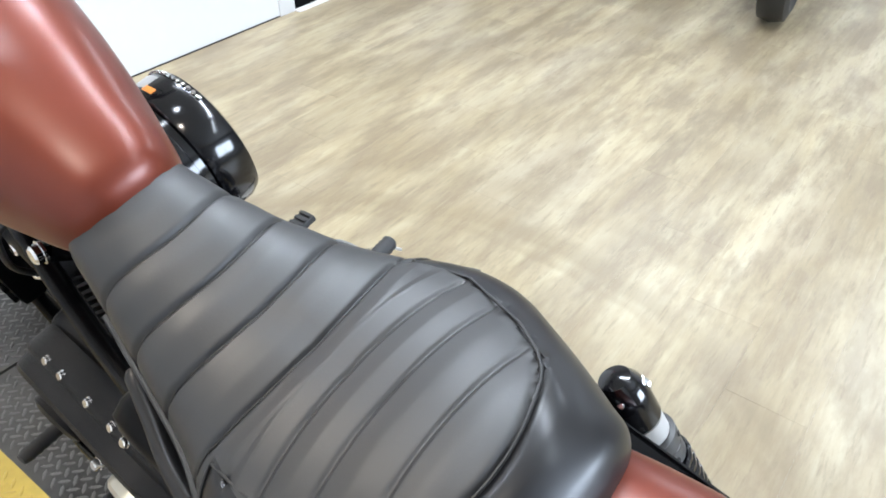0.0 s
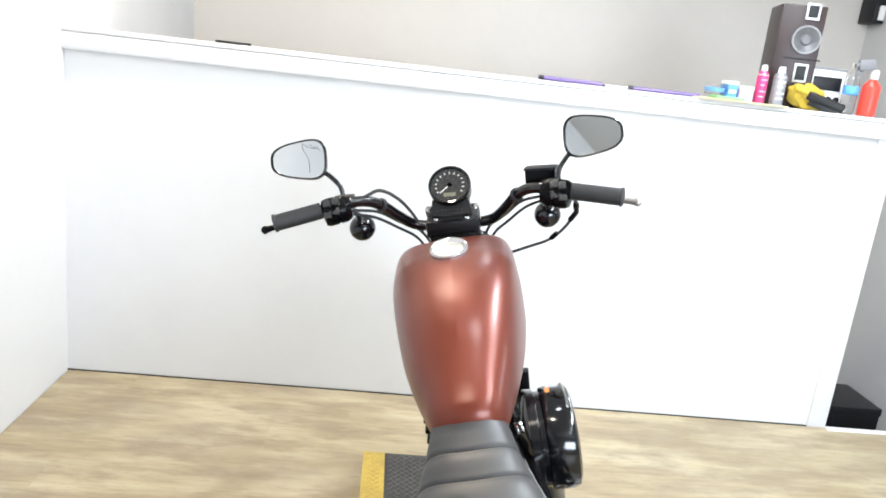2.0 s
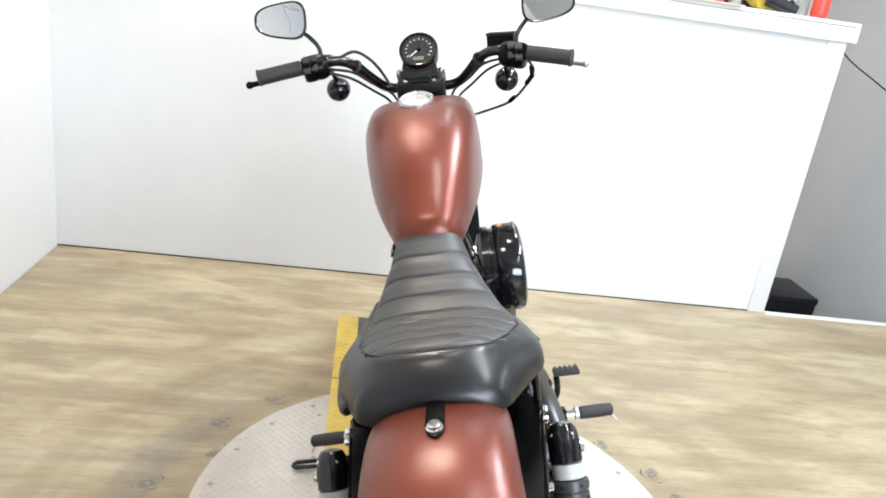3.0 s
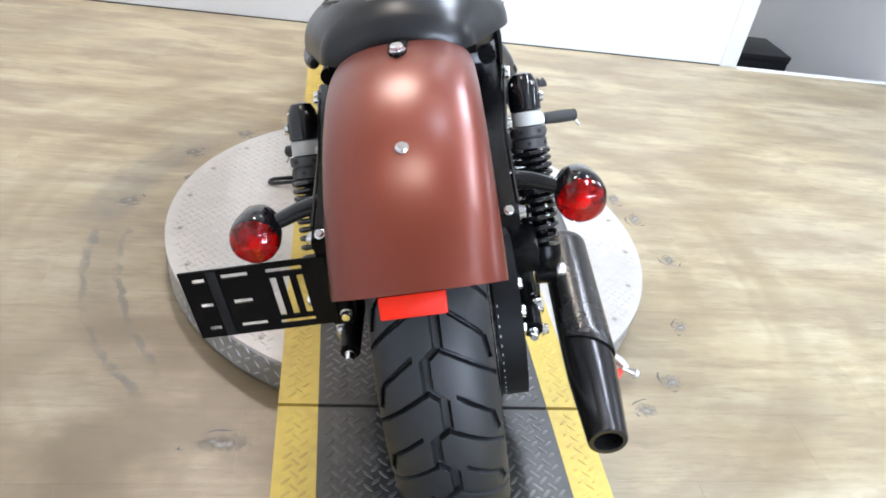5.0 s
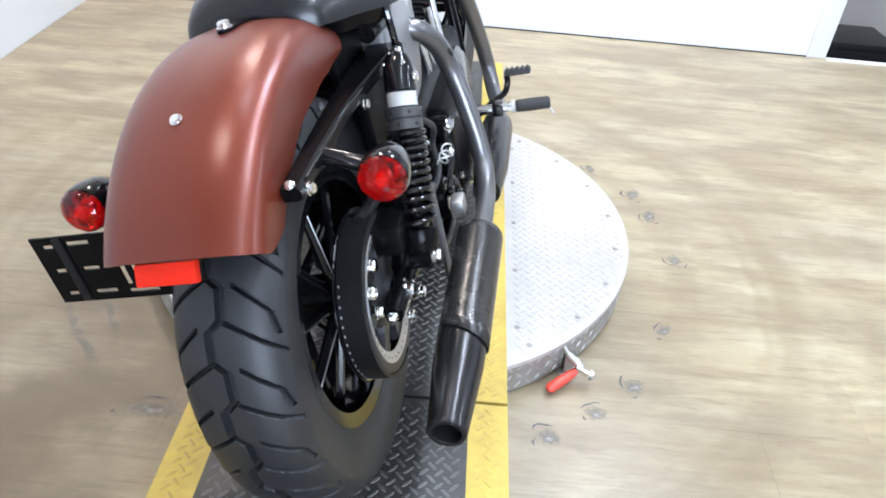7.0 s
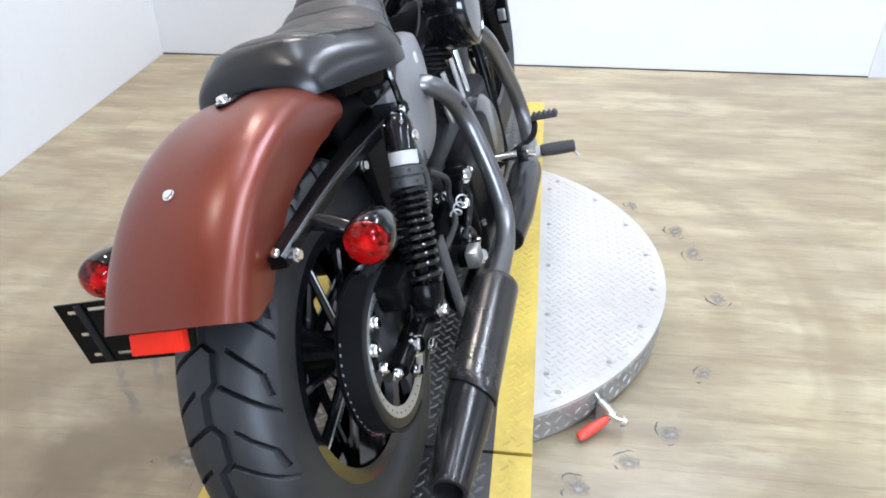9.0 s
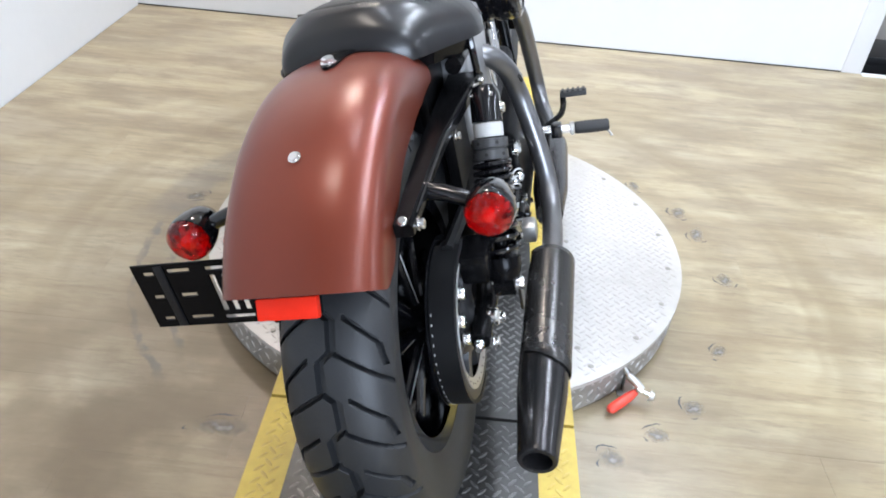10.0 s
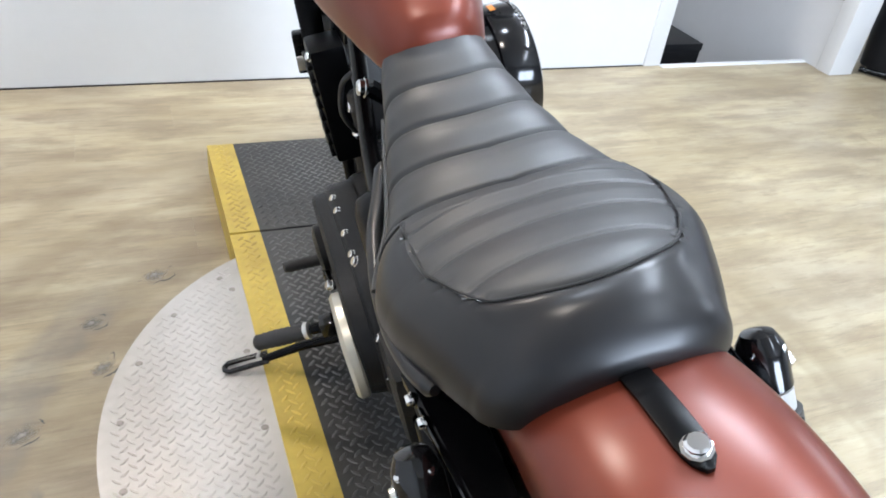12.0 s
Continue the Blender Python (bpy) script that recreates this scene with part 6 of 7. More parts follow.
# air cleaner on the right
AC = Vector((0.0, 0.812, 0.640))
am = Matrix.Translation((0.095, AC.y, AC.z)) @ Matrix.Rotation(radians(90), 4, "Y")
air = part("air_cleaner", lathe([(0.030, -0.02), (0.092, 0.0), (0.0985, 0.006), (0.0985, 0.022), (0.094, 0.024), (0.094, 0.034), (0.0995, 0.036), (0.1015, 0.044), (0.1015, 0.078), (0.097, 0.090), (0.086, 0.095), (0.084, 0.092), (0.030, 0.095), (0.0, 0.096)], am, 64, False), GLOSS_BLACK, BIKE, "gloss black round air cleaner")
for k in range(22):
    a = radians(-30 + 110 * k / 21)
    p = am @ Vector((-0.1005 * math.cos(a), 0.1005 * math.sin(a), 0.083))
    part("cover_rivet", bolt(p, am.to_3x3() @ Vector((-math.cos(a), math.sin(a), 0.5)), 0.0028, 0.003), CHROME, air)
for a0, a1, mat, lb, z0, z1 in ((-4, 8, ORANGE, "amber label", 0.047, 0.056), (8, 30, LABEL_GREY, "silver label", 0.050, 0.074)):
    bm = bmesh.new()
    rings(bm, [[am @ Vector((-r * math.cos(a), r * math.sin(a), z)) for r, z in ((0.1020, z0), (0.1020, z1), (0.1012, z1), (0.1012, z0))] for a in [radians(a0 + (a1 - a0) * k / 8) for k in range(9)]])
    part("label", bm, mat, air, lb)
part("air_cleaner_neck", box((0.02, 0.76, 0.58), (0.10, 0.86, 0.66), 0.012), WRINKLE_BLACK, BIKE)
for side, y, z in ((1, 0.703, 0.725), (-1, 0.741, 0.703), (-1, 0.99, 0.55)):
    part("engine_mount_bolt", bolt((side * 0.075, y, z), (side, 0, 0.3), 0.012, 0.014), CHROME, BIKE, "chrome bolt")
    part("engine_mount", tube([(side * 0.02, y, z - 0.05), (side * 0.072, y, z)], 0.014, 8), SATIN_BLACK, BIKE)

# foot controls
for side, base, rubber, tip in ((-1, (-0.170, 0.735, 0.285), (-0.276, 0.749, 0.277), (-0.369, 0.780, 0.256)), (1, (0.170, 0.718, 0.285), (0.279, 0.727, 0.281), (0.361, 0.733, 0.278))):
    base, rubber, tip = Vector(base), Vector(rubber), Vector(tip)
    way, long = (tip - rubber).normalized(), (tip - rubber).length
    peg = part("footpeg_arm", tube([base, base.lerp(rubber, 0.6), rubber], [0.013, 0.011, 0.010], 12), SATIN_BLACK if side < 0 else CHROME, BIKE, "footpeg mount")
    prof = [(0.009, 0.0), (0.0125, 0.002)] + [((0.0150 if k % 2 else 0.0135) + 0.0012 * math.sin(math.pi * k / 15), 0.004 + (long - 0.012) * k / 15) for k in range(16)] + [(0.0145, long - 0.004), (0.011, long)]
    part("peg_rubber", lathe(prof, along(rubber, tip), 18), RUBBER_BLACK, peg, "ribbed black rubber peg")
    part("peg_clevis", box((-0.015, -0.016, -0.013), (0.015, 0.016, 0.013), 0.004, along(base.lerp(rubber, 0.62), rubber)), GLOSS_BLACK, peg)
    part("peg_collar", lathe([(0.010, 0.0), (0.0155, 0.002), (0.0155, 0.010), (0.011, 0.012)], along(rubber - way * 0.010, rubber), 18), STEEL, peg, "bright collar")
    part("peg_feeler", tube([tip - way * 0.006 + Vector((0, 0, -0.010)), tip + way * 0.006 + Vector((0, -0.012, -0.024))], 0.003, 8), STEEL, peg)
part("brake_lever_arm", tube([(0.165, 0.700, 0.262), (0.200, 0.745, 0.272), (0.222, 0.785, 0.274), (0.245, 0.835, 0.272), (0.252, 0.868, 0.282), (0.252, 0.880, 0.298)], 0.0078, 10, 5), SATIN_BLACK, BIKE, "black brake pedal arm")
PAD = pose(0.279, 0.888, 0.304, -8)
pad = part("brake_pedal", box((-0.033, -0.017, -0.007), (0.033, 0.017, 0.006), 0.003, PAD), RUBBER_BLACK, BIKE, "ribbed brake pedal pad")
for k in range(5):
    part("pad_rib", box((-0.029 + 0.0130 * k, -0.015, 0.006), (-0.023 + 0.0130 * k, 0.015, 0.010), 0.001, PAD), RUBBER_BLACK, pad)
shift = part("shift_lever", tube([(-0.208, 0.768, 0.342), (-0.212, 0.85, 0.306), (-0.208, 0.930, 0.282)], 0.0075, 10, 4), SATIN_BLACK, BIKE, "black gear lever")
part("shift_peg", lathe([(0.009, 0.0)] + [(0.0125 if k % 2 else 0.0112, 0.004 + 0.0065 * k) for k in range(13)] + [(0.009, 0.090)], along((-0.202, 0.936, 0.276), (-0.290, 0.919, 0.297)), 14), RUBBER_BLACK, shift, "ribbed black rubber toe peg")
part("shift_bolt", bolt((-0.207, 0.764, 0.347), (-1, 0, 0.6), 0.0085, 0.012), CHROME, shift, "chrome bolt")
stand = part("side_stand", tube([(-0.115, 0.80, 0.175), (-0.20, 0.83, 0.158), (-0.30, 0.86, 0.140), (-0.385, 0.875, 0.122)], [0.013, 0.011, 0.0095, 0.008], 12), SATIN_BLACK, BIKE, "black side stand, down")
foot = [(-0.375, 0.868, 0.120), (-0.455, 0.868, 0.124), (-0.463, 0.876, 0.124), (-0.463, 0.884, 0.124), (-0.455, 0.892, 0.124), (-0.375, 0.892, 0.120)]
part("stand_foot", tube(foot, 0.0055, 8), MUFFLER, stand, "looped dark stand foot")

# battery box and plain black plates, added to keep light out of the chassis
part("battery_tray", box((-0.112, 0.20, 0.330), (0.112, 0.43, 0.600), 0.020, None, 3), DEEP_BLACK, BIKE, "black battery box added inside the frame to block light")
part("frame_gusset", box((0.096, 0.145, 0.455), (0.116, 0.42, 0.610), 0.006), DEEP_BLACK, BIKE, "black plate added behind the shock to block light")
part("frame_gusset", box((-0.116, 0.145, 0.455), (-0.096, 0.42, 0.610), 0.006), DEEP_BLACK, BIKE)
part("gearcase_cover", box((0.100, 0.455, 0.165), (0.172, 0.760, 0.405), 0.030, None, 4), DEEP_BLACK, BIKE, "black gearbox side cover")
for y, z in ((0.480, 0.375), (0.475, 0.250), (0.560, 0.190), (0.640, 0.385), (0.700, 0.195)):
    part("gearcase_bolt", bolt((0.170, y, z), (1, 0, 0.1), 0.0075, 0.008), CHROME, BIKE, "chrome bolt")
part("muffler_hanger", box((0.176, 0.150, 0.200), (0.182, 0.185, 0.400), 0.002, pose(0, 0, 0, 0, 0, 0)), SATIN_GREY, BIKE, "grey muffler hanger strap")
part("hanger_block", box((0.186, 0.245, 0.282), (0.212, 0.285, 0.318), 0.006), STEEL, BIKE, "bright hanger block")
part("hanger_loop", tube([(0.186, 0.300, 0.275), (0.190, 0.330, 0.300), (0.188, 0.310, 0.335), (0.186, 0.275, 0.330)], 0.0065, 8, 4), GLOSS_BLACK, BIKE)

# brushes of wiring under the seat
for pts in ([(0.10, 0.33, 0.68), (0.13, 0.30, 0.62), (0.12, 0.36, 0.55), (0.14, 0.33, 0.48)], [(0.14, 0.27, 0.60), (0.13, 0.31, 0.54), (0.15, 0.28, 0.46), (0.14, 0.24, 0.40)]):
    part("wiring", tube(pts, 0.006, 8, 6), RUBBER_BLACK, BIKE, "black wiring loom")
# coloured near black for the shade in the gap ahead of the tyre
part("inner_fender", tube([(0, 0.24, 0.30), (0, 0.27, 0.45), (0, 0.25, 0.60)], 0.085, 20), DEEP_BLACK, BIKE, "black inner fender")

# ---------------------------------------------------------------- things on the ledge
LZ = CAP_TOP
PINK = material("pink_can", (0.75, 0.06, 0.22), 0.3, metal=0.3, vary=0.1, scale=40)
GREY_CAN = material("grey_can", (0.30, 0.31, 0.34), 0.35, metal=0.4, vary=0.1, scale=40)
WHITE_PLASTIC = material("white_plastic", (0.78, 0.78, 0.77), 0.4, vary=0.05, scale=30)
GREY_PLASTIC = material("grey_plastic", (0.20, 0.20, 0.21), 0.45, vary=0.1, scale=30)
BLACK_PLASTIC = material("black_plastic", (0.009, 0.009, 0.010), 0.42, spec=0.3, vary=0.15, scale=20)
RED_LIQUID = material("red_bottle_label", (0.80, 0.05, 0.03), 0.35, vary=0.08, scale=30)
BLUE_LABEL = material("blue_label", (0.10, 0.33, 0.75), 0.4, vary=0.1, scale=30)
YELLOW_CLOTH = material("yellow_cloth", (0.46, 0.33, 0.035), 0.9, vary=0.25, scale=40, bump=0.5, bump_scale=300)
WALNUT = material("dark_red_veneer", (0.022, 0.0085, 0.0075), 0.4, vary=0.3, scale=6, stretch=(1, 1, 0.15))
PURPLE = material("purple_print", (0.13, 0.085, 0.24), 0.4, vary=0.2, scale=12)
LILAC = material("grey_lilac_print", (0.42, 0.38, 0.42), 0.4, vary=0.2, scale=12)
GREEN = material("green_plastic", (0.22, 0.55, 0.20), 0.4, vary=0.1, scale=30)
BLUE_TUB = material("blue_carton", (0.12, 0.30, 0.60), 0.4, vary=0.2, scale=30)
LAVENDER = material("lavender_carton", (0.38, 0.34, 0.68), 0.45, vary=0.15, scale=30)
BEIGE = material("beige_plastic", (0.24, 0.225, 0.175), 0.5, vary=0.08, scale=30)
CORD_GREEN = material("yellow_green_cord", (0.50, 0.50, 0.24), 0.45, vary=0.08, scale=30)
CREAM_BOARD = material("cream_board", (0.62, 0.56, 0.33), 0.6, vary=0.1, scale=12)
CONE = material("speaker_cone", (0.10, 0.10, 0.105), 0.35, vary=0.2, scale=30)
PET = glass_material("clear_bottle_plastic", (0.96, 0.97, 0.98), 0.05, 1.2)

root = thing("spray_bottle", pose(1.690, 2.64, LZ), "red trigger spray bottle with a grey head on the ledge", "bottle")
part("bottle", lathe([(0.033, 0.0), (0.036, 0.004), (0.037, 0.03), (0.037, 0.122), (0.034, 0.134), (0.021, 0.146), (0.015, 0.156), (0.014, 0.176)], None, 28), RED_LIQUID, root, "red bottle body")
part("neck", lathe([(0.016, 0.158), (0.018, 0.162), (0.018, 0.190), (0.013, 0.196)], None, 20), WHITE_PLASTIC, root, "pale neck collar")
part("trigger_head", box((-0.050, -0.012, 0.196), (0.024, 0.012, 0.240), 0.008, pose(0, 0, 0, 0, -8, 0)), GREY_PLASTIC, root, "grey trigger head")
part("nozzle", tube([(-0.074, 0, 0.212), (-0.094, 0, 0.206)], 0.009, 10), GREY_PLASTIC, root)
part("trigger", tube([(-0.050, 0, 0.204), (-0.060, 0, 0.182), (-0.060, 0, 0.160)], 0.006, 8, 4), GREY_PLASTIC, root)

root = thing("water_bottle", pose(1.612, 2.66, LZ), "clear plastic water bottle with a blue label", "bottle")
part("bottle", lathe([(0.024, 0.0), (0.030, 0.004), (0.031, 0.05), (0.029, 0.06), (0.031, 0.07), (0.031, 0.135), (0.024, 0.165), (0.013, 0.185), (0.012, 0.20), (0.010, 0.20), (0.010, 0.185), (0.021, 0.163), (0.0285, 0.134), (0.0285, 0.006), (0.0, 0.004)], None, 28, False), PET, root, "clear bottle")
part("cap", lathe([(0.0135, 0.198), (0.0140, 0.20), (0.0140, 0.214), (0.012, 0.216)], None, 18), WHITE_PLASTIC, root, "white cap")
part("label", lathe([(0.0314, 0.085), (0.0318, 0.086), (0.0318, 0.120), (0.0314, 0.121)], None, 28, False), BLUE_LABEL, root, "blue paper label")

for x, mat, lab, r in ((1.212, PINK, "pink aerosol can with a white cap on the ledge", 0.0235), (1.290, GREY_CAN, "grey aerosol can with a white cap on the ledge", 0.0275)):
    root = thing("spray_can", pose(x, 2.66, LZ), lab, "spray can", "aerosol cans")
    part("can", lathe([(r - 0.002, 0.0), (r, 0.003), (r, 0.122), (r - 0.003, 0.132), (r * 0.55, 0.142)], None, 26), mat, root)
    part("seam_ring", lathe([(r + 0.0004, 0.120), (r + 0.0010, 0.122), (r + 0.0010, 0.125), (r - 0.0004, 0.127)], None, 26, False), STEEL, root, "steel seam ring")
    part("cap", lathe([(r * 0.54, 0.138), (r * 0.56, 0.142), (r * 0.5, 0.162), (r * 0.4, 0.166)], None, 20), WHITE_PLASTIC, root, "white cap")
    for z, span in ((0.030, 9), (0.052, 11), (0.078, 7), (0.100, 10)):
        bm = bmesh.new()
        rings(bm, [[Vector((q * math.cos(a), q * math.sin(a), zz)) for q, zz in ((r + 0.0003, z), (r + 0.0003, z + 0.006), (r - 0.0005, z + 0.006), (r - 0.0005, z))] for a in [radians(235 + 8 * k) for k in range(span)]])
        part("label_bar", bm, LILAC if mat is PINK else WHITE_PLASTIC, root)

root = thing("loudspeaker", pose(1.400, 2.83, LZ, 0, 0, -14), "dark red wooden loudspeaker with silver-ringed cones", "speaker")
part("cabinet", box((-0.095, -0.10, 0.0), (0.088, 0.12, 0.435), 0.004), WALNUT, root, "dark red veneered cabinet")
for z in (0.292,):
    cone = part("woofer", lathe([(0.0, 0.010), (0.018, 0.008), (0.024, 0.002), (0.046, 0.010), (0.054, 0.012)], pose(0.025, -0.100, z, 90), 36, False), CONE, root, "grey woofer cone")
    part("woofer_ring", lathe([(0.051, 0.006), (0.053, 0.014), (0.060, 0.014), (0.062, 0.0)], pose(0.025, -0.100, z, 90), 36, False), GREY_PLASTIC, cone, "grey ring")
for z0, z1 in ((0.375, 0.445), (0.112, 0.192)):
    tw = part("horn_frame", box((0.0, -0.108, z0), (0.06, -0.099, z1), 0.003), STEEL, root, "silver-framed horn")
    part("horn_mouth", box((0.010, -0.110, z0 + 0.010), (0.050, -0.1075, z1 - 0.010), 0.002), BLACK_PLASTIC, tw)
part("groove", box((-0.05, -0.103, 0.208), (0.100, -0.0995, 0.214)), GAP, root)

root = thing("radio", pose(1.545, 2.78, LZ, 0, 0, -6), "small white radio with black display and knobs", "radio")
part("body", box((-0.075, -0.05, 0.0), (0.075, 0.06, 0.185), 0.005), WHITE_PLASTIC, root, "white radio body")
part("display", box((-0.062, -0.054, 0.092), (0.062, -0.0495, 0.150), 0.002), BLACK_PLASTIC, root, "black display")
part("frame", box((-0.078, -0.052, 0.178), (0.078, 0.062, 0.190), 0.003), GREY_PLASTIC, root, "grey top frame")
for k in range(2):
    part("knob", lathe([(0.013, 0.0), (0.013, 0.010), (0.009, 0.012)], pose(0.018 + 0.034 * k, -0.050, 0.055, 90), 18), BLACK_PLASTIC, root)
for k in range(6):
    part("button", box((-0.062 + 0.018 * (k % 3), -0.054, 0.040 + 0.018 * (k // 3)), (-0.050 + 0.018 * (k % 3), -0.0495, 0.050 + 0.018 * (k // 3)), 0.001), BLACK_PLASTIC, root)

root = thing("cloth", pose(1.43, 2.65, LZ), "crumpled yellow cloth on the ledge", "cloth")
bm = bmesh.new()
bmesh.ops.create_uvsphere(bm, u_segments=36, v_segments=20, radius=1)
for v in bm.verts:
    d = v.co.copy()
    n_ = noise.noise(d * 1.7) * 0.40 + noise.noise(d * 3.6) * 0.12
    v.co = Vector((d.x * 0.085 * (1 + n_), d.y * 0.055 * (1 + n_), max(0.0, 0.045 + d.z * 0.055 * (1 + 1.1 * n_) - 0.028 * d.x)))
part("fold", bm, YELLOW_CLOTH, root)
root = thing("brush", pose(1.455, 2.585, LZ + 0.001, 0, 16, -20), "black brush lying on the yellow cloth", "brush")
part("handle", box((-0.080, -0.020, 0.022), (0.080, 0.020, 0.060), 0.012, None, 3), BLACK_PLASTIC, root)
part("bristles", box((-0.060, -0.013, 0.004), (0.060, 0.013, 0.029), 0.003), BLACK_PLASTIC, root)

root = thing("board", pose(1.065, 2.60, LZ), "thin cream board lying on the ledge", "board")
part("sheet", box((-0.18, -0.105, 0.0), (0.20, 0.08, 0.006), 0.001), CREAM_BOARD, root)
root = thing("green_tray", pose(1.035, 2.60, LZ + 0.0065), "flat green plastic tray", "tray")
part("base", box((-0.05, -0.04, 0.0), (0.07, 0.05, 0.012), 0.004), GREEN, root)
root = thing("plastic_tub", pose(1.010, 2.66, LZ + 0.0065), "clear plastic tub with a blue label", "tub")
part("tub", lathe([(0.028, 0.013), (0.038, 0.015), (0.042, 0.055), (0.044, 0.056), (0.0405, 0.056), (0.036, 0.018), (0.0, 0.016)], None, 28, False), PET, root)
part("label", lathe([(0.0405, 0.026), (0.0415, 0.044)], None, 28, False), BLUE_TUB, root, "blue label")
for x, mat, lab, w, h in ((1.078, BLUE_TUB, "small blue carton on the ledge", 0.045, 0.075), (1.140, LAVENDER, "small lavender carton on the ledge", 0.065, 0.060)):
    root = thing("carton", pose(x, 2.67, LZ + 0.0065, 0, 0, 8), lab, "carton", "cartons")
    part("box", box((-w / 2, -0.03, 0.0), (w / 2, 0.03, h), 0.002), mat, root)
    part("flap", box((-w / 2 - 0.001, -0.031, h - 0.012), (w / 2 + 0.001, 0.031, h + 0.002), 0.001), WHITE_PLASTIC, root, "pale lid")
    part("print_bar", box((-w / 2 + 0.006, -0.0315, h * 0.35), (w / 2 - 0.006, -0.0300, h * 0.55)), WHITE_PLASTIC, root)
for x0, x1, mat, lab, r in ((0.23, 0.50, PURPLE, "thin purple stick lying along the ledge", 0.009), (0.50, 0.61, LILAC, "thin grey stick lying along the ledge", 0.006), (0.61, 0.92, PURPLE, "thin purple stick lying along the ledge", 0.008)):
    root = thing("stick", pose((x0 + x1) / 2, 2.585, LZ), lab, "stick", "thin sticks")
    w = (x1 - x0) / 2 - 0.003
    part("shaft", tube([(-w, 0.010, r), (0.0, 0.0, r), (w, -0.008, r)], r, 8, 3), mat, root)
    part("end_cap", tube([(-w, 0.010, r), (-w + 0.022, 0.009, r)], r + 0.0015, 8), BLACK_PLASTIC, root)
    part("spare_shaft", tube([(-w + 0.03, 0.034, 0.006), (w - 0.01, 0.026, 0.006)], 0.0055, 8), LILAC, root)
root = thing("tool", pose(-1.02, 2.60, LZ), "thin dark tool lying on the ledge", "tool")
part("shaft", tube([(-0.06, 0, 0.006), (0.08, 0.01, 0.006)], 0.005, 8), BLACK_PLASTIC, root)

root = thing("wall_unit", pose(2.62, 4.40, 2.00), "black wall unit with a pale panel on the back wall", "unit")
part("body", box((0.0, -0.16, 0.0), (0.075, 0.0, 0.20), 0.008), BLACK_PLASTIC, root)
part("panel", box((0.030, -0.164, 0.020), (0.070, -0.159, 0.110), 0.002), WHITE_PLASTIC, root, "pale front panel")

# cord from the ledge to the stair wall
root = thing("cord", pose(0, 0, 0), "thin black cord drooping from the ledge to the grey wall", "cord")
part("wire", tube([(1.735, 2.68, LZ + 0.004), (1.800, 2.70, LZ - 0.01), (1.890, 2.74, 1.335), (1.986, 2.75, 1.264), (2.139, 2.75, 1.188), (2.291, 2.75, 1.119), (2.46, 2.75, 1.080), (2.59, 2.73, 1.062), (2.692, 2.610, 1.066)], 0.0035, 7, 6), BLACK_PLASTIC, root)

# stair wall fittings
WX = RIGHT_X
root = thing("thermostat", pose(WX, 2.705, 0.66), "beige thermostat with a dark display on the grey wall", "thermostat")
part("case", box((-0.024, -0.072, -0.042), (0.0, 0.072, 0.042), 0.004), BEIGE, root)
part("screen", box((-0.026, -0.045, -0.012), (-0.0235, 0.060, 0.030), 0.001), LCD, root, "grey display")
root = thing("outlet", pose(WX, 2.626, 0.37), "black wall outlet with a plug in it", "outlet")
part("plate", box((-0.010, -0.045, -0.060), (0.0, 0.045, 0.060), 0.003), GREY_PLASTIC, root)
for z in (0.024, -0.028):
    part("socket", box((-0.013, -0.024, z - 0.017), (-0.0095, 0.024, z + 0.017), 0.003), BLACK_PLASTIC, root)
root = thing("extension_cord", pose(0, 0, 0), "yellow-green cord running from the outlet up the trim", "cord")
part("plug", box((WX - 0.045, 2.61, 0.378), (WX - 0.013, 2.64, 0.410), 0.006), CORD_GREEN, root)
part("wire", tube([(WX - 0.045, 2.626, 0.395), (WX - 0.060, 2.66, 0.42), (WX - 0.050, 2.665, 0.37), (WX - 0.030, 2.60, 0.350), (WX - 0.015, 2.53, 0.365), (WX - 0.012, 2.47, 0.43), (WX - 0.016, 2.415, 0.56), (WX - 0.020, 2.375, 0.68), (WX - 0.020, 2.34, 0.95), (WX - 0.020, 2.335, 1.6)], 0.004, 8, 6), CORD_GREEN, root)
root = thing("wall_patch", pose(WX, 2.462, 0.395), "square beige blank cover on the grey wall", "cover")
part("plate", box((-0.006, -0.055, -0.055), (0.0, 0.055, 0.055), 0.002), BEIGE, root)
root = thing("black_box", pose(2.06, 2.93, -1.2), "tall black box standing on the lower floor", "box")
part("body", box((-0.26, -0.14, 0.0), (0.195, 0.16, 1.185), 0.006), BLACK_PLASTIC, root)
part("lid", box((-0.264, -0.144, 1.16), (0.199, 0.164, 1.200), 0.006), BLACK_PLASTIC, root)

# ---------------------------------------------------------------- beyond the stair wall
root = thing("waste_bin", pose(3.12, 2.40, 0), "black plastic waste bin against the white wall", "bin")
part("tub", lathe([(0.098, 0.0), (0.103, 0.005), (0.132, 0.36), (0.138, 0.365), (0.138, 0.378), (0.127, 0.378), (0.095, 0.02), (0.0, 0.015)], None, 28, False), BLACK_PLASTIC, root)
part("rim", lathe([(0.131, 0.362), (0.142, 0.366), (0.142, 0.380), (0.131, 0.382)], None, 28, False), BLACK_PLASTIC, root, "rolled rim")
root = thing("work_stand", pose(3.14, 2.25, 0), "black metal work stand with a tray", "stand")
part("tray", box((-0.10, -0.10, 0.55), (0.16, 0.20, 0.68), 0.01), BLACK_PLASTIC, root, "black tray")
part("tray_lip", box((-0.12, -0.12, 0.535), (0.36, 0.22, 0.555), 0.004), SATIN_BLACK, root)
part("post", tube([(0.03, 0.10, 0.03), (0.03, 0.10, 0.95)], 0.016, 10), SATIN_BLACK, root)
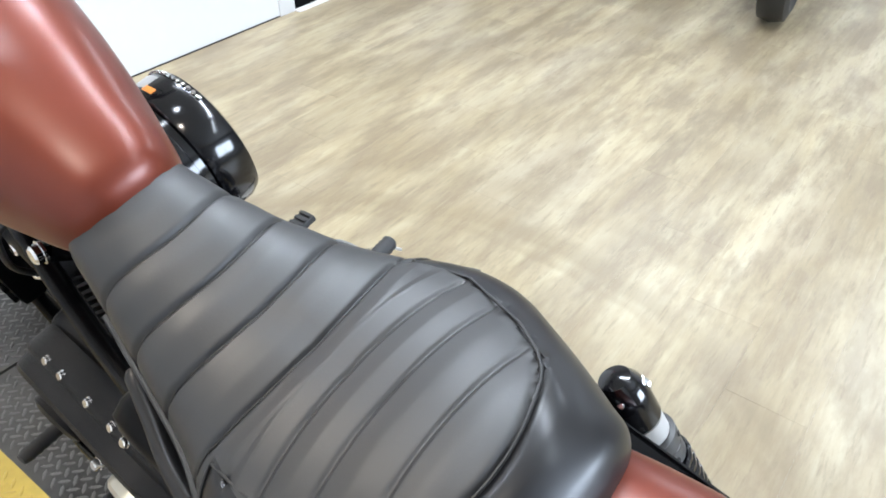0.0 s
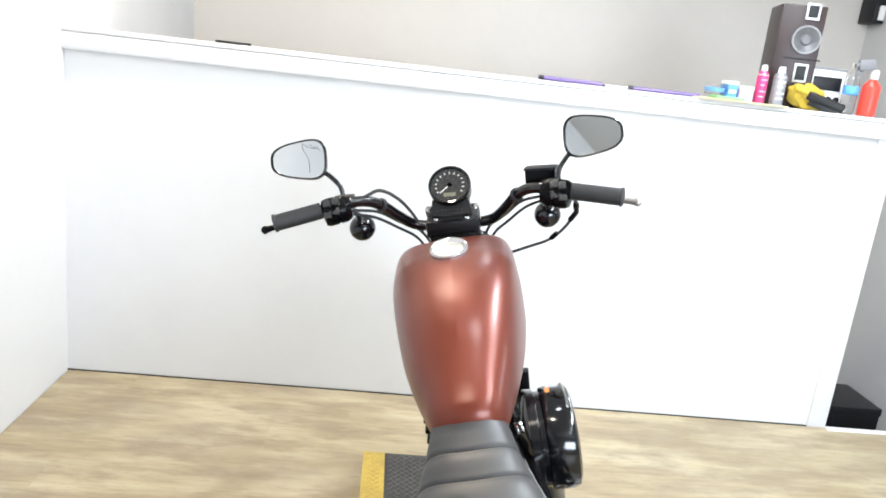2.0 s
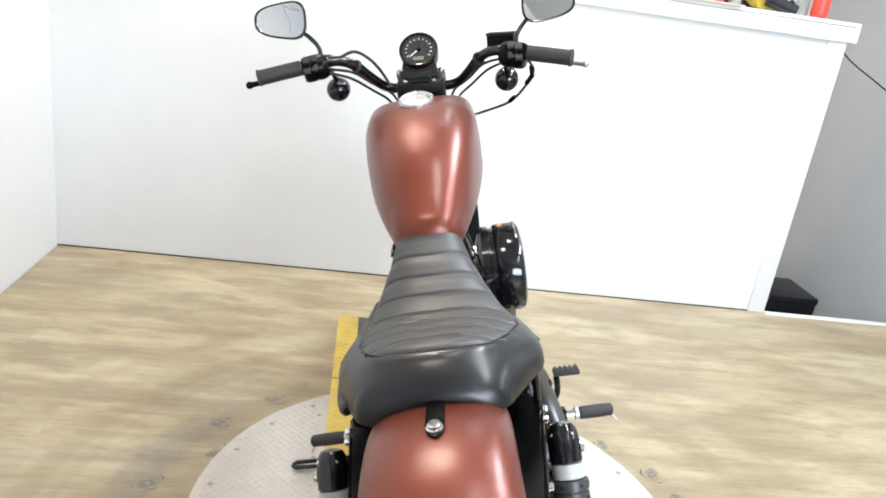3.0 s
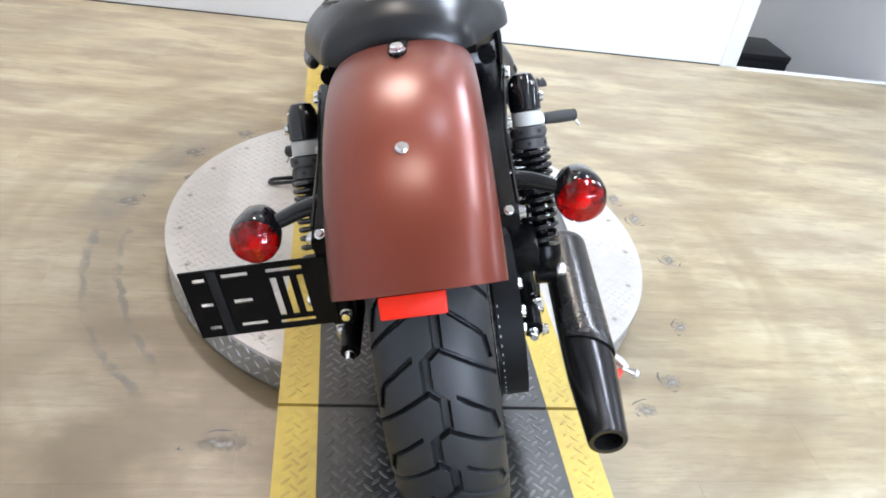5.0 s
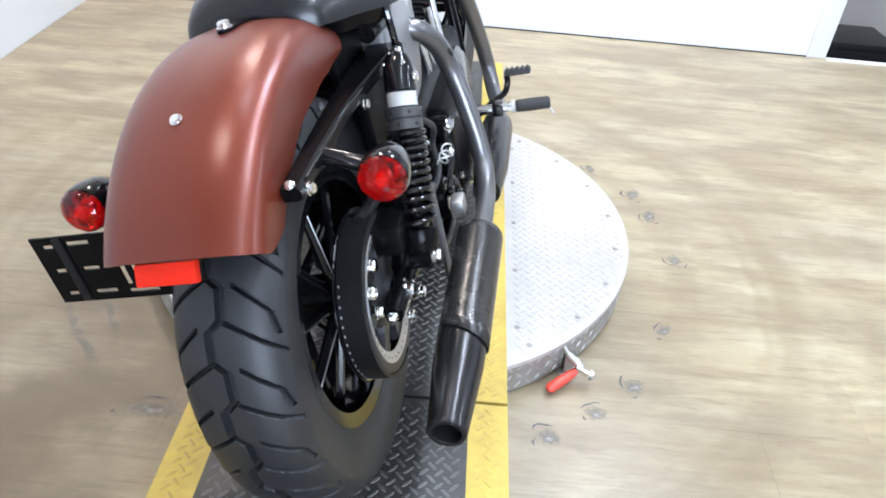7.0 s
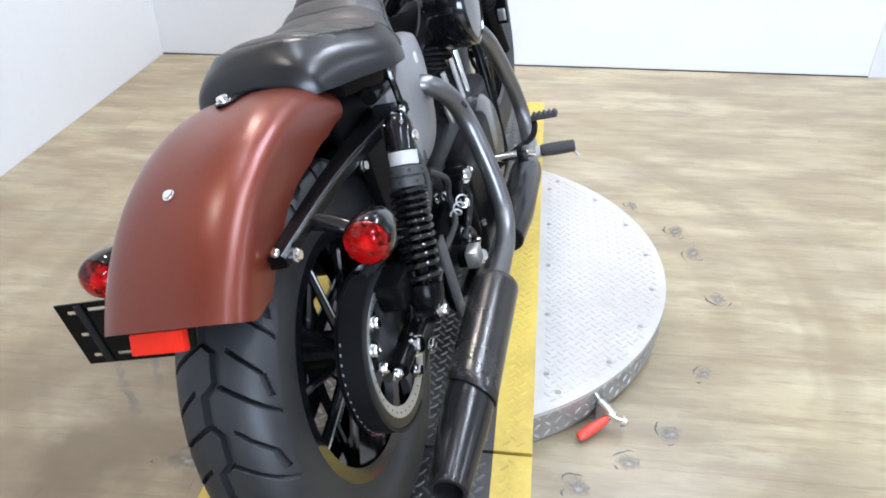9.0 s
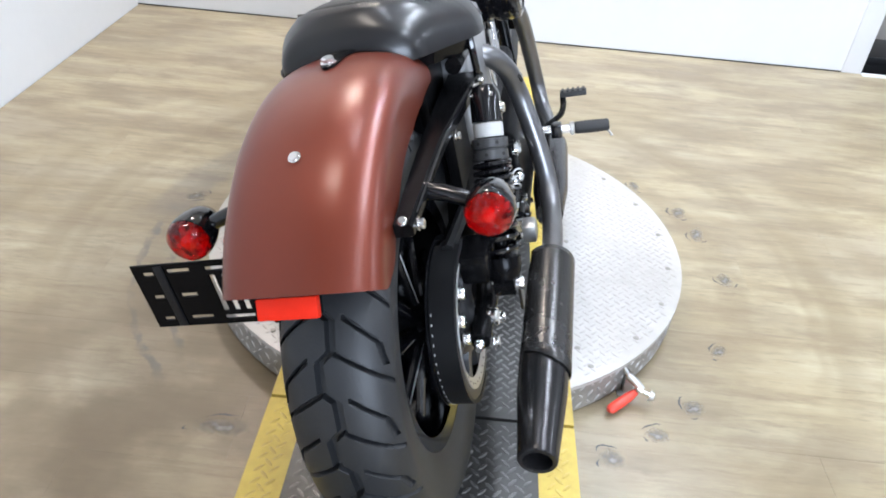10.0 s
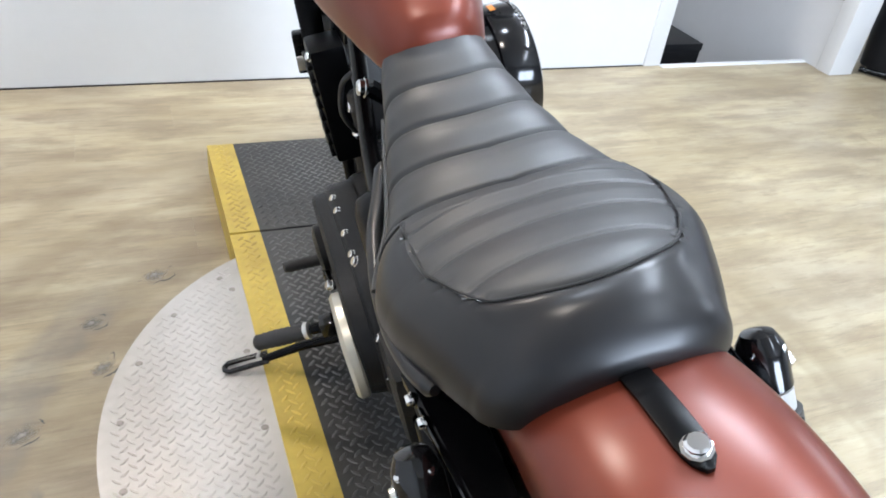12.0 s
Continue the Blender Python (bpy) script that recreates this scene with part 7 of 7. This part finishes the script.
part("post", tube([(0.30, 0.10, 0.03), (0.30, 0.06, 0.54)], 0.012, 10), SATIN_BLACK, root)
part("foot_rail", tube([(-0.24, 0.10, 0.02), (-0.10, -0.05, 0.02), (0.10, -0.13, 0.02), (0.28, -0.05, 0.02)], 0.014, 8, 4), SATIN_BLACK, root)
part("foot_rail", tube([(0.28, -0.05, 0.02), (0.22, 0.22, 0.02)], 0.014, 8), SATIN_BLACK, root)
part("upper_tray", box((-0.08, -0.05, 0.86), (0.16, 0.18, 0.90), 0.006), SATIN_BLACK, root)
root = thing("floor_cable", pose(0, 0, 0.006), "grey cable lying beside the bin", "cable")
part("wire", tube([(3.05, 2.14, 0.002), (3.16, 2.12, 0.004), (3.26, 2.18, 0.03), (3.32, 2.30, 0.12), (3.36, 2.36, 0.30)], 0.006, 8, 6), GREY_PLASTIC, root)
BLUE_PAINT = material("blue_violet_paint", (0.06, 0.03, 0.32), 0.2, coat=0.6, vary=0.1, scale=6)
RED_LIGHT = material("red_tail_lens", (0.75, 0.02, 0.02), 0.2, coat=0.4, vary=0.1, scale=40)


def build_parked_bike(x, y, turn, paint, label):
    root = thing("parked_motorcycle", pose(x, y, 0, 0, 0, turn), label, "motorcycle", "parked motorcycles")
    for cy_ in (0.0, 1.5):
        c = Vector((0, cy_, 0.315))
        loops = []
        for k in range(48):
            a = 2 * math.pi * k / 48
            loops.append([c + Vector((xx, r * math.sin(a), r * math.cos(a))) for xx, r in ((-0.05, 0.225), (-0.068, 0.26), (-0.055, 0.30), (0, 0.315), (0.055, 0.30), (0.068, 0.26), (0.05, 0.225))])
        bm = bmesh.new()
        rings(bm, loops + loops[:1], closed=False, caps=False)
        wheel = part("wheel", bm, RUBBER, root, "black tyre on a spoked chrome rim")
        wm = Matrix.Translation(c) @ Matrix.Rotation(math.pi / 2, 4, "Y")
        part("rim", lathe([(0.205, -0.045), (0.228, -0.050), (0.212, -0.02), (0.212, 0.02), (0.228, 0.050), (0.205, 0.045)], wm, 40, False), CHROME, wheel, "chrome rim")
        part("hub", lathe([(0.02, -0.08), (0.05, -0.05), (0.035, 0.0), (0.05, 0.05), (0.02, 0.08)], wm, 20), CHROME, wheel)
        for k in range(20):
            a = 2 * math.pi * k / 20
            s = 1 if k % 2 else -1
            part("spoke", tube([c + Vector((s * 0.045, 0.045 * math.sin(a + 0.5 * s), 0.045 * math.cos(a + 0.5 * s))), c + Vector((0, 0.212 * math.sin(a), 0.212 * math.cos(a)))], 0.0025, 5), CHROME, wheel)
    bm = bmesh.new()
    rings(bm, [[Vector((xx, 0.345 * math.cos(a) * g, 0.315 + 0.345 * math.sin(a) * g)) for xx, g in ((-0.085, 0.86), (-0.07, 0.97), (0, 1.0), (0.07, 0.97), (0.085, 0.86), (0.06, 0.95), (0, 0.98), (-0.06, 0.95))] for a in [radians(15 + 135 * k / 18) for k in range(19)][::-1]])
    part("rear_fender", bm, paint, root)
    lamp = part("tail_lamp", box((-0.05, -0.05, -0.03), (0.05, 0.02, 0.03), 0.012, pose(0, -0.36, 0.60, 10)), RED_LIGHT, root, "red tail lamp")
    part("frame", tube([(0, 0.10, 0.50), (0, 0.45, 0.45), (0, 0.95, 0.40), (0, 1.20, 0.85)], 0.035, 10, 5), SATIN_BLACK, root)
    part("engine", box((-0.14, 0.42, 0.16), (0.14, 0.98, 0.58), 0.05, None, 3), SATIN_BLACK, root)
    part("exhaust", tube([(-0.17, 0.70, 0.25), (-0.18, 0.30, 0.22), (-0.18, -0.25, 0.24)], 0.042, 14, 4), CHROME, root)
    part("saddle", box((-0.14, 0.05, 0.62), (0.14, 0.62, 0.72), 0.045, None, 3), LEATHER, root)
    part("tank", box((-0.13, 0.62, 0.68), (0.13, 1.10, 0.90), 0.06, None, 4), paint, root)
    part("fork", tube([(-0.09, 1.5, 0.315), (-0.09, 1.20, 0.95)], 0.024, 10), CHROME, root)
    part("fork", tube([(0.09, 1.5, 0.315), (0.09, 1.20, 0.95)], 0.024, 10), CHROME, root)
    part("bars", tube([(-0.38, 0.98, 1.05), (-0.10, 1.16, 1.0), (0.10, 1.16, 1.0), (0.38, 0.98, 1.05)], 0.013, 8, 5), CHROME, root)
    return root


build_parked_bike(3.43, 2.03, -78, BLUE_PAINT, "parked blue-violet motorcycle with spoked chrome wheels")
MAROON = material("maroon_paint", (0.10, 0.008, 0.02), 0.2, coat=0.6, vary=0.1, scale=6)
build_parked_bike(3.31, 1.40, -82, MAROON, "parked dark maroon motorcycle with spoked chrome wheels")
build_parked_bike(3.05, 0.77, -84, GLOSS_BLACK, "parked black motorcycle with spoked chrome wheels")


# ---------------------------------------------------------------- scuffs on the planks round the turntable
rng = random.Random(5)


def build_scuff(cx, cy, rx, ry, turn, seed, label):
    """A grey smear with a few dark broken strokes along its edge."""
    bm = bmesh.new()
    ring = []
    for k in range(28):
        a = 2 * math.pi * k / 28
        w = 1 + 0.35 * noise.noise(Vector((math.cos(a) * 1.6 + seed, math.sin(a) * 1.6, seed * 0.7)))
        ring.append((rx * w * math.cos(a), ry * w * math.sin(a), 0.0))
    bm.faces.new([bm.verts.new(p) for p in ring])
    me = bpy.data.meshes.new("scuff_mark")
    bm.to_mesh(me)
    bm.free()
    me.materials.append(SMEAR)
    ob = new("scuff_mark", me)
    ob.matrix_world = pose(cx, cy, 0.0010, 0, 0, math.degrees(turn))
    tagged(ob, label, "scuff", "scuff marks", "structure")
    start = rng.uniform(0.6, 1.4)
    for a0, a1 in ((start, start + rng.uniform(0.9, 1.6)), (start + 2.2, start + 2.2 + rng.uniform(0.3, 0.8))):
        lo, hi = [], []
        for k in range(12):
            a = a0 + (a1 - a0) * k / 11
            w = 1 + 0.35 * noise.noise(Vector((math.cos(a) * 1.6 + seed, math.sin(a) * 1.6, seed * 0.7))) + 0.10 * noise.noise(Vector((a * 4, seed, 1)))
            t = 0.0046 * math.sin(math.pi * k / 11) * (0.5 + rng.random())
            lo.append((0.9 * rx * w * math.cos(a), 0.9 * ry * w * math.sin(a), 0.0008))
            hi.append((0.9 * (rx + t) * w * math.cos(a), 0.9 * (ry + t) * w * math.sin(a), 0.0008))
        bm = bmesh.new()
        rings(bm, [lo, hi], closed=False, caps=False)
        edge = part("scuff_stroke", bm, WEAR, ob)
        edge.matrix_parent_inverse = Matrix.Identity(4)


for k, (ang, rr) in enumerate(((2, 0.780), (18, 0.782), (27, 0.802), (40, 0.775), (301, 0.754), (311, 0.755), (321, 0.762), (338, 0.748), (128, 0.800), (143, 0.795), (167, 0.777), (152, 0.70))):
    a = radians(ang)
    build_scuff(DISC[0] + rr * math.cos(a), DISC[1] + rr * math.sin(a), rng.uniform(0.034, 0.052), rng.uniform(0.022, 0.034), a + rng.uniform(0.8, 1.9), k * 3.1, "uneven grey scuff left on the planks")
build_scuff(-0.45, 0.075, 0.085, 0.034, 0.05, 4.4, "worn grey patch beside the wheel track")

# ---------------------------------------------------------------- planks of the floor
PLANK_W, PLANK_L = 0.182, 1.22
plank_mesh = {}


def plank_data(length):
    key = round(length, 3)
    if key not in plank_mesh:
        bm = box((-length / 2 + 0.00008, -PLANK_W / 2 + 0.00008, -0.010), (length / 2 - 0.00008, PLANK_W / 2 - 0.00008, 0.0), 0.0003, None, 1)
        me = bpy.data.meshes.new("plank")
        bm.to_mesh(me)
        bm.free()
        me.materials.append(OAK)
        plank_mesh[key] = me
    return plank_mesh[key]


floor_bm = box((LEFT_X, -4.2, -0.012), (6.0, WALL_Y - 0.004, -0.0105))
floor = structure("floor", floor_bm, GAP, "pale weathered oak-look plank floor", "floor")
rng = random.Random(11)
row = 0
y = WALL_Y - 0.004 - PLANK_W / 2
while y > -4.2:
    x = LEFT_X + 0.004
    first = PLANK_L * (0.25 + 0.25 * ((row * 7) % 4)) * rng.choice((0.8, 1.0))
    x1 = x + round(first, 2)
    while x < 6.0 - 0.05:
        x1 = min(x1, 6.0)
        ob = new("plank", plank_data(x1 - x))
        ob.location = ((x + x1) / 2, y, 0)
        ob.parent = floor
        x, x1 = x1, x1 + PLANK_L
    y -= PLANK_W
    row += 1
for k in range(3):
    x, y = RIGHT_X + 0.15, WALL_Y + PLANK_W * (k + 0.5) - 0.004
    for i in range(3):
        x1 = min(x + PLANK_L, 6.0)
        if y < 3.05 - PLANK_W / 2:
            ob = new("plank", plank_data(x1 - x))
            ob.location = ((x + x1) / 2, y, 0)
            ob.parent = floor
        x = x1
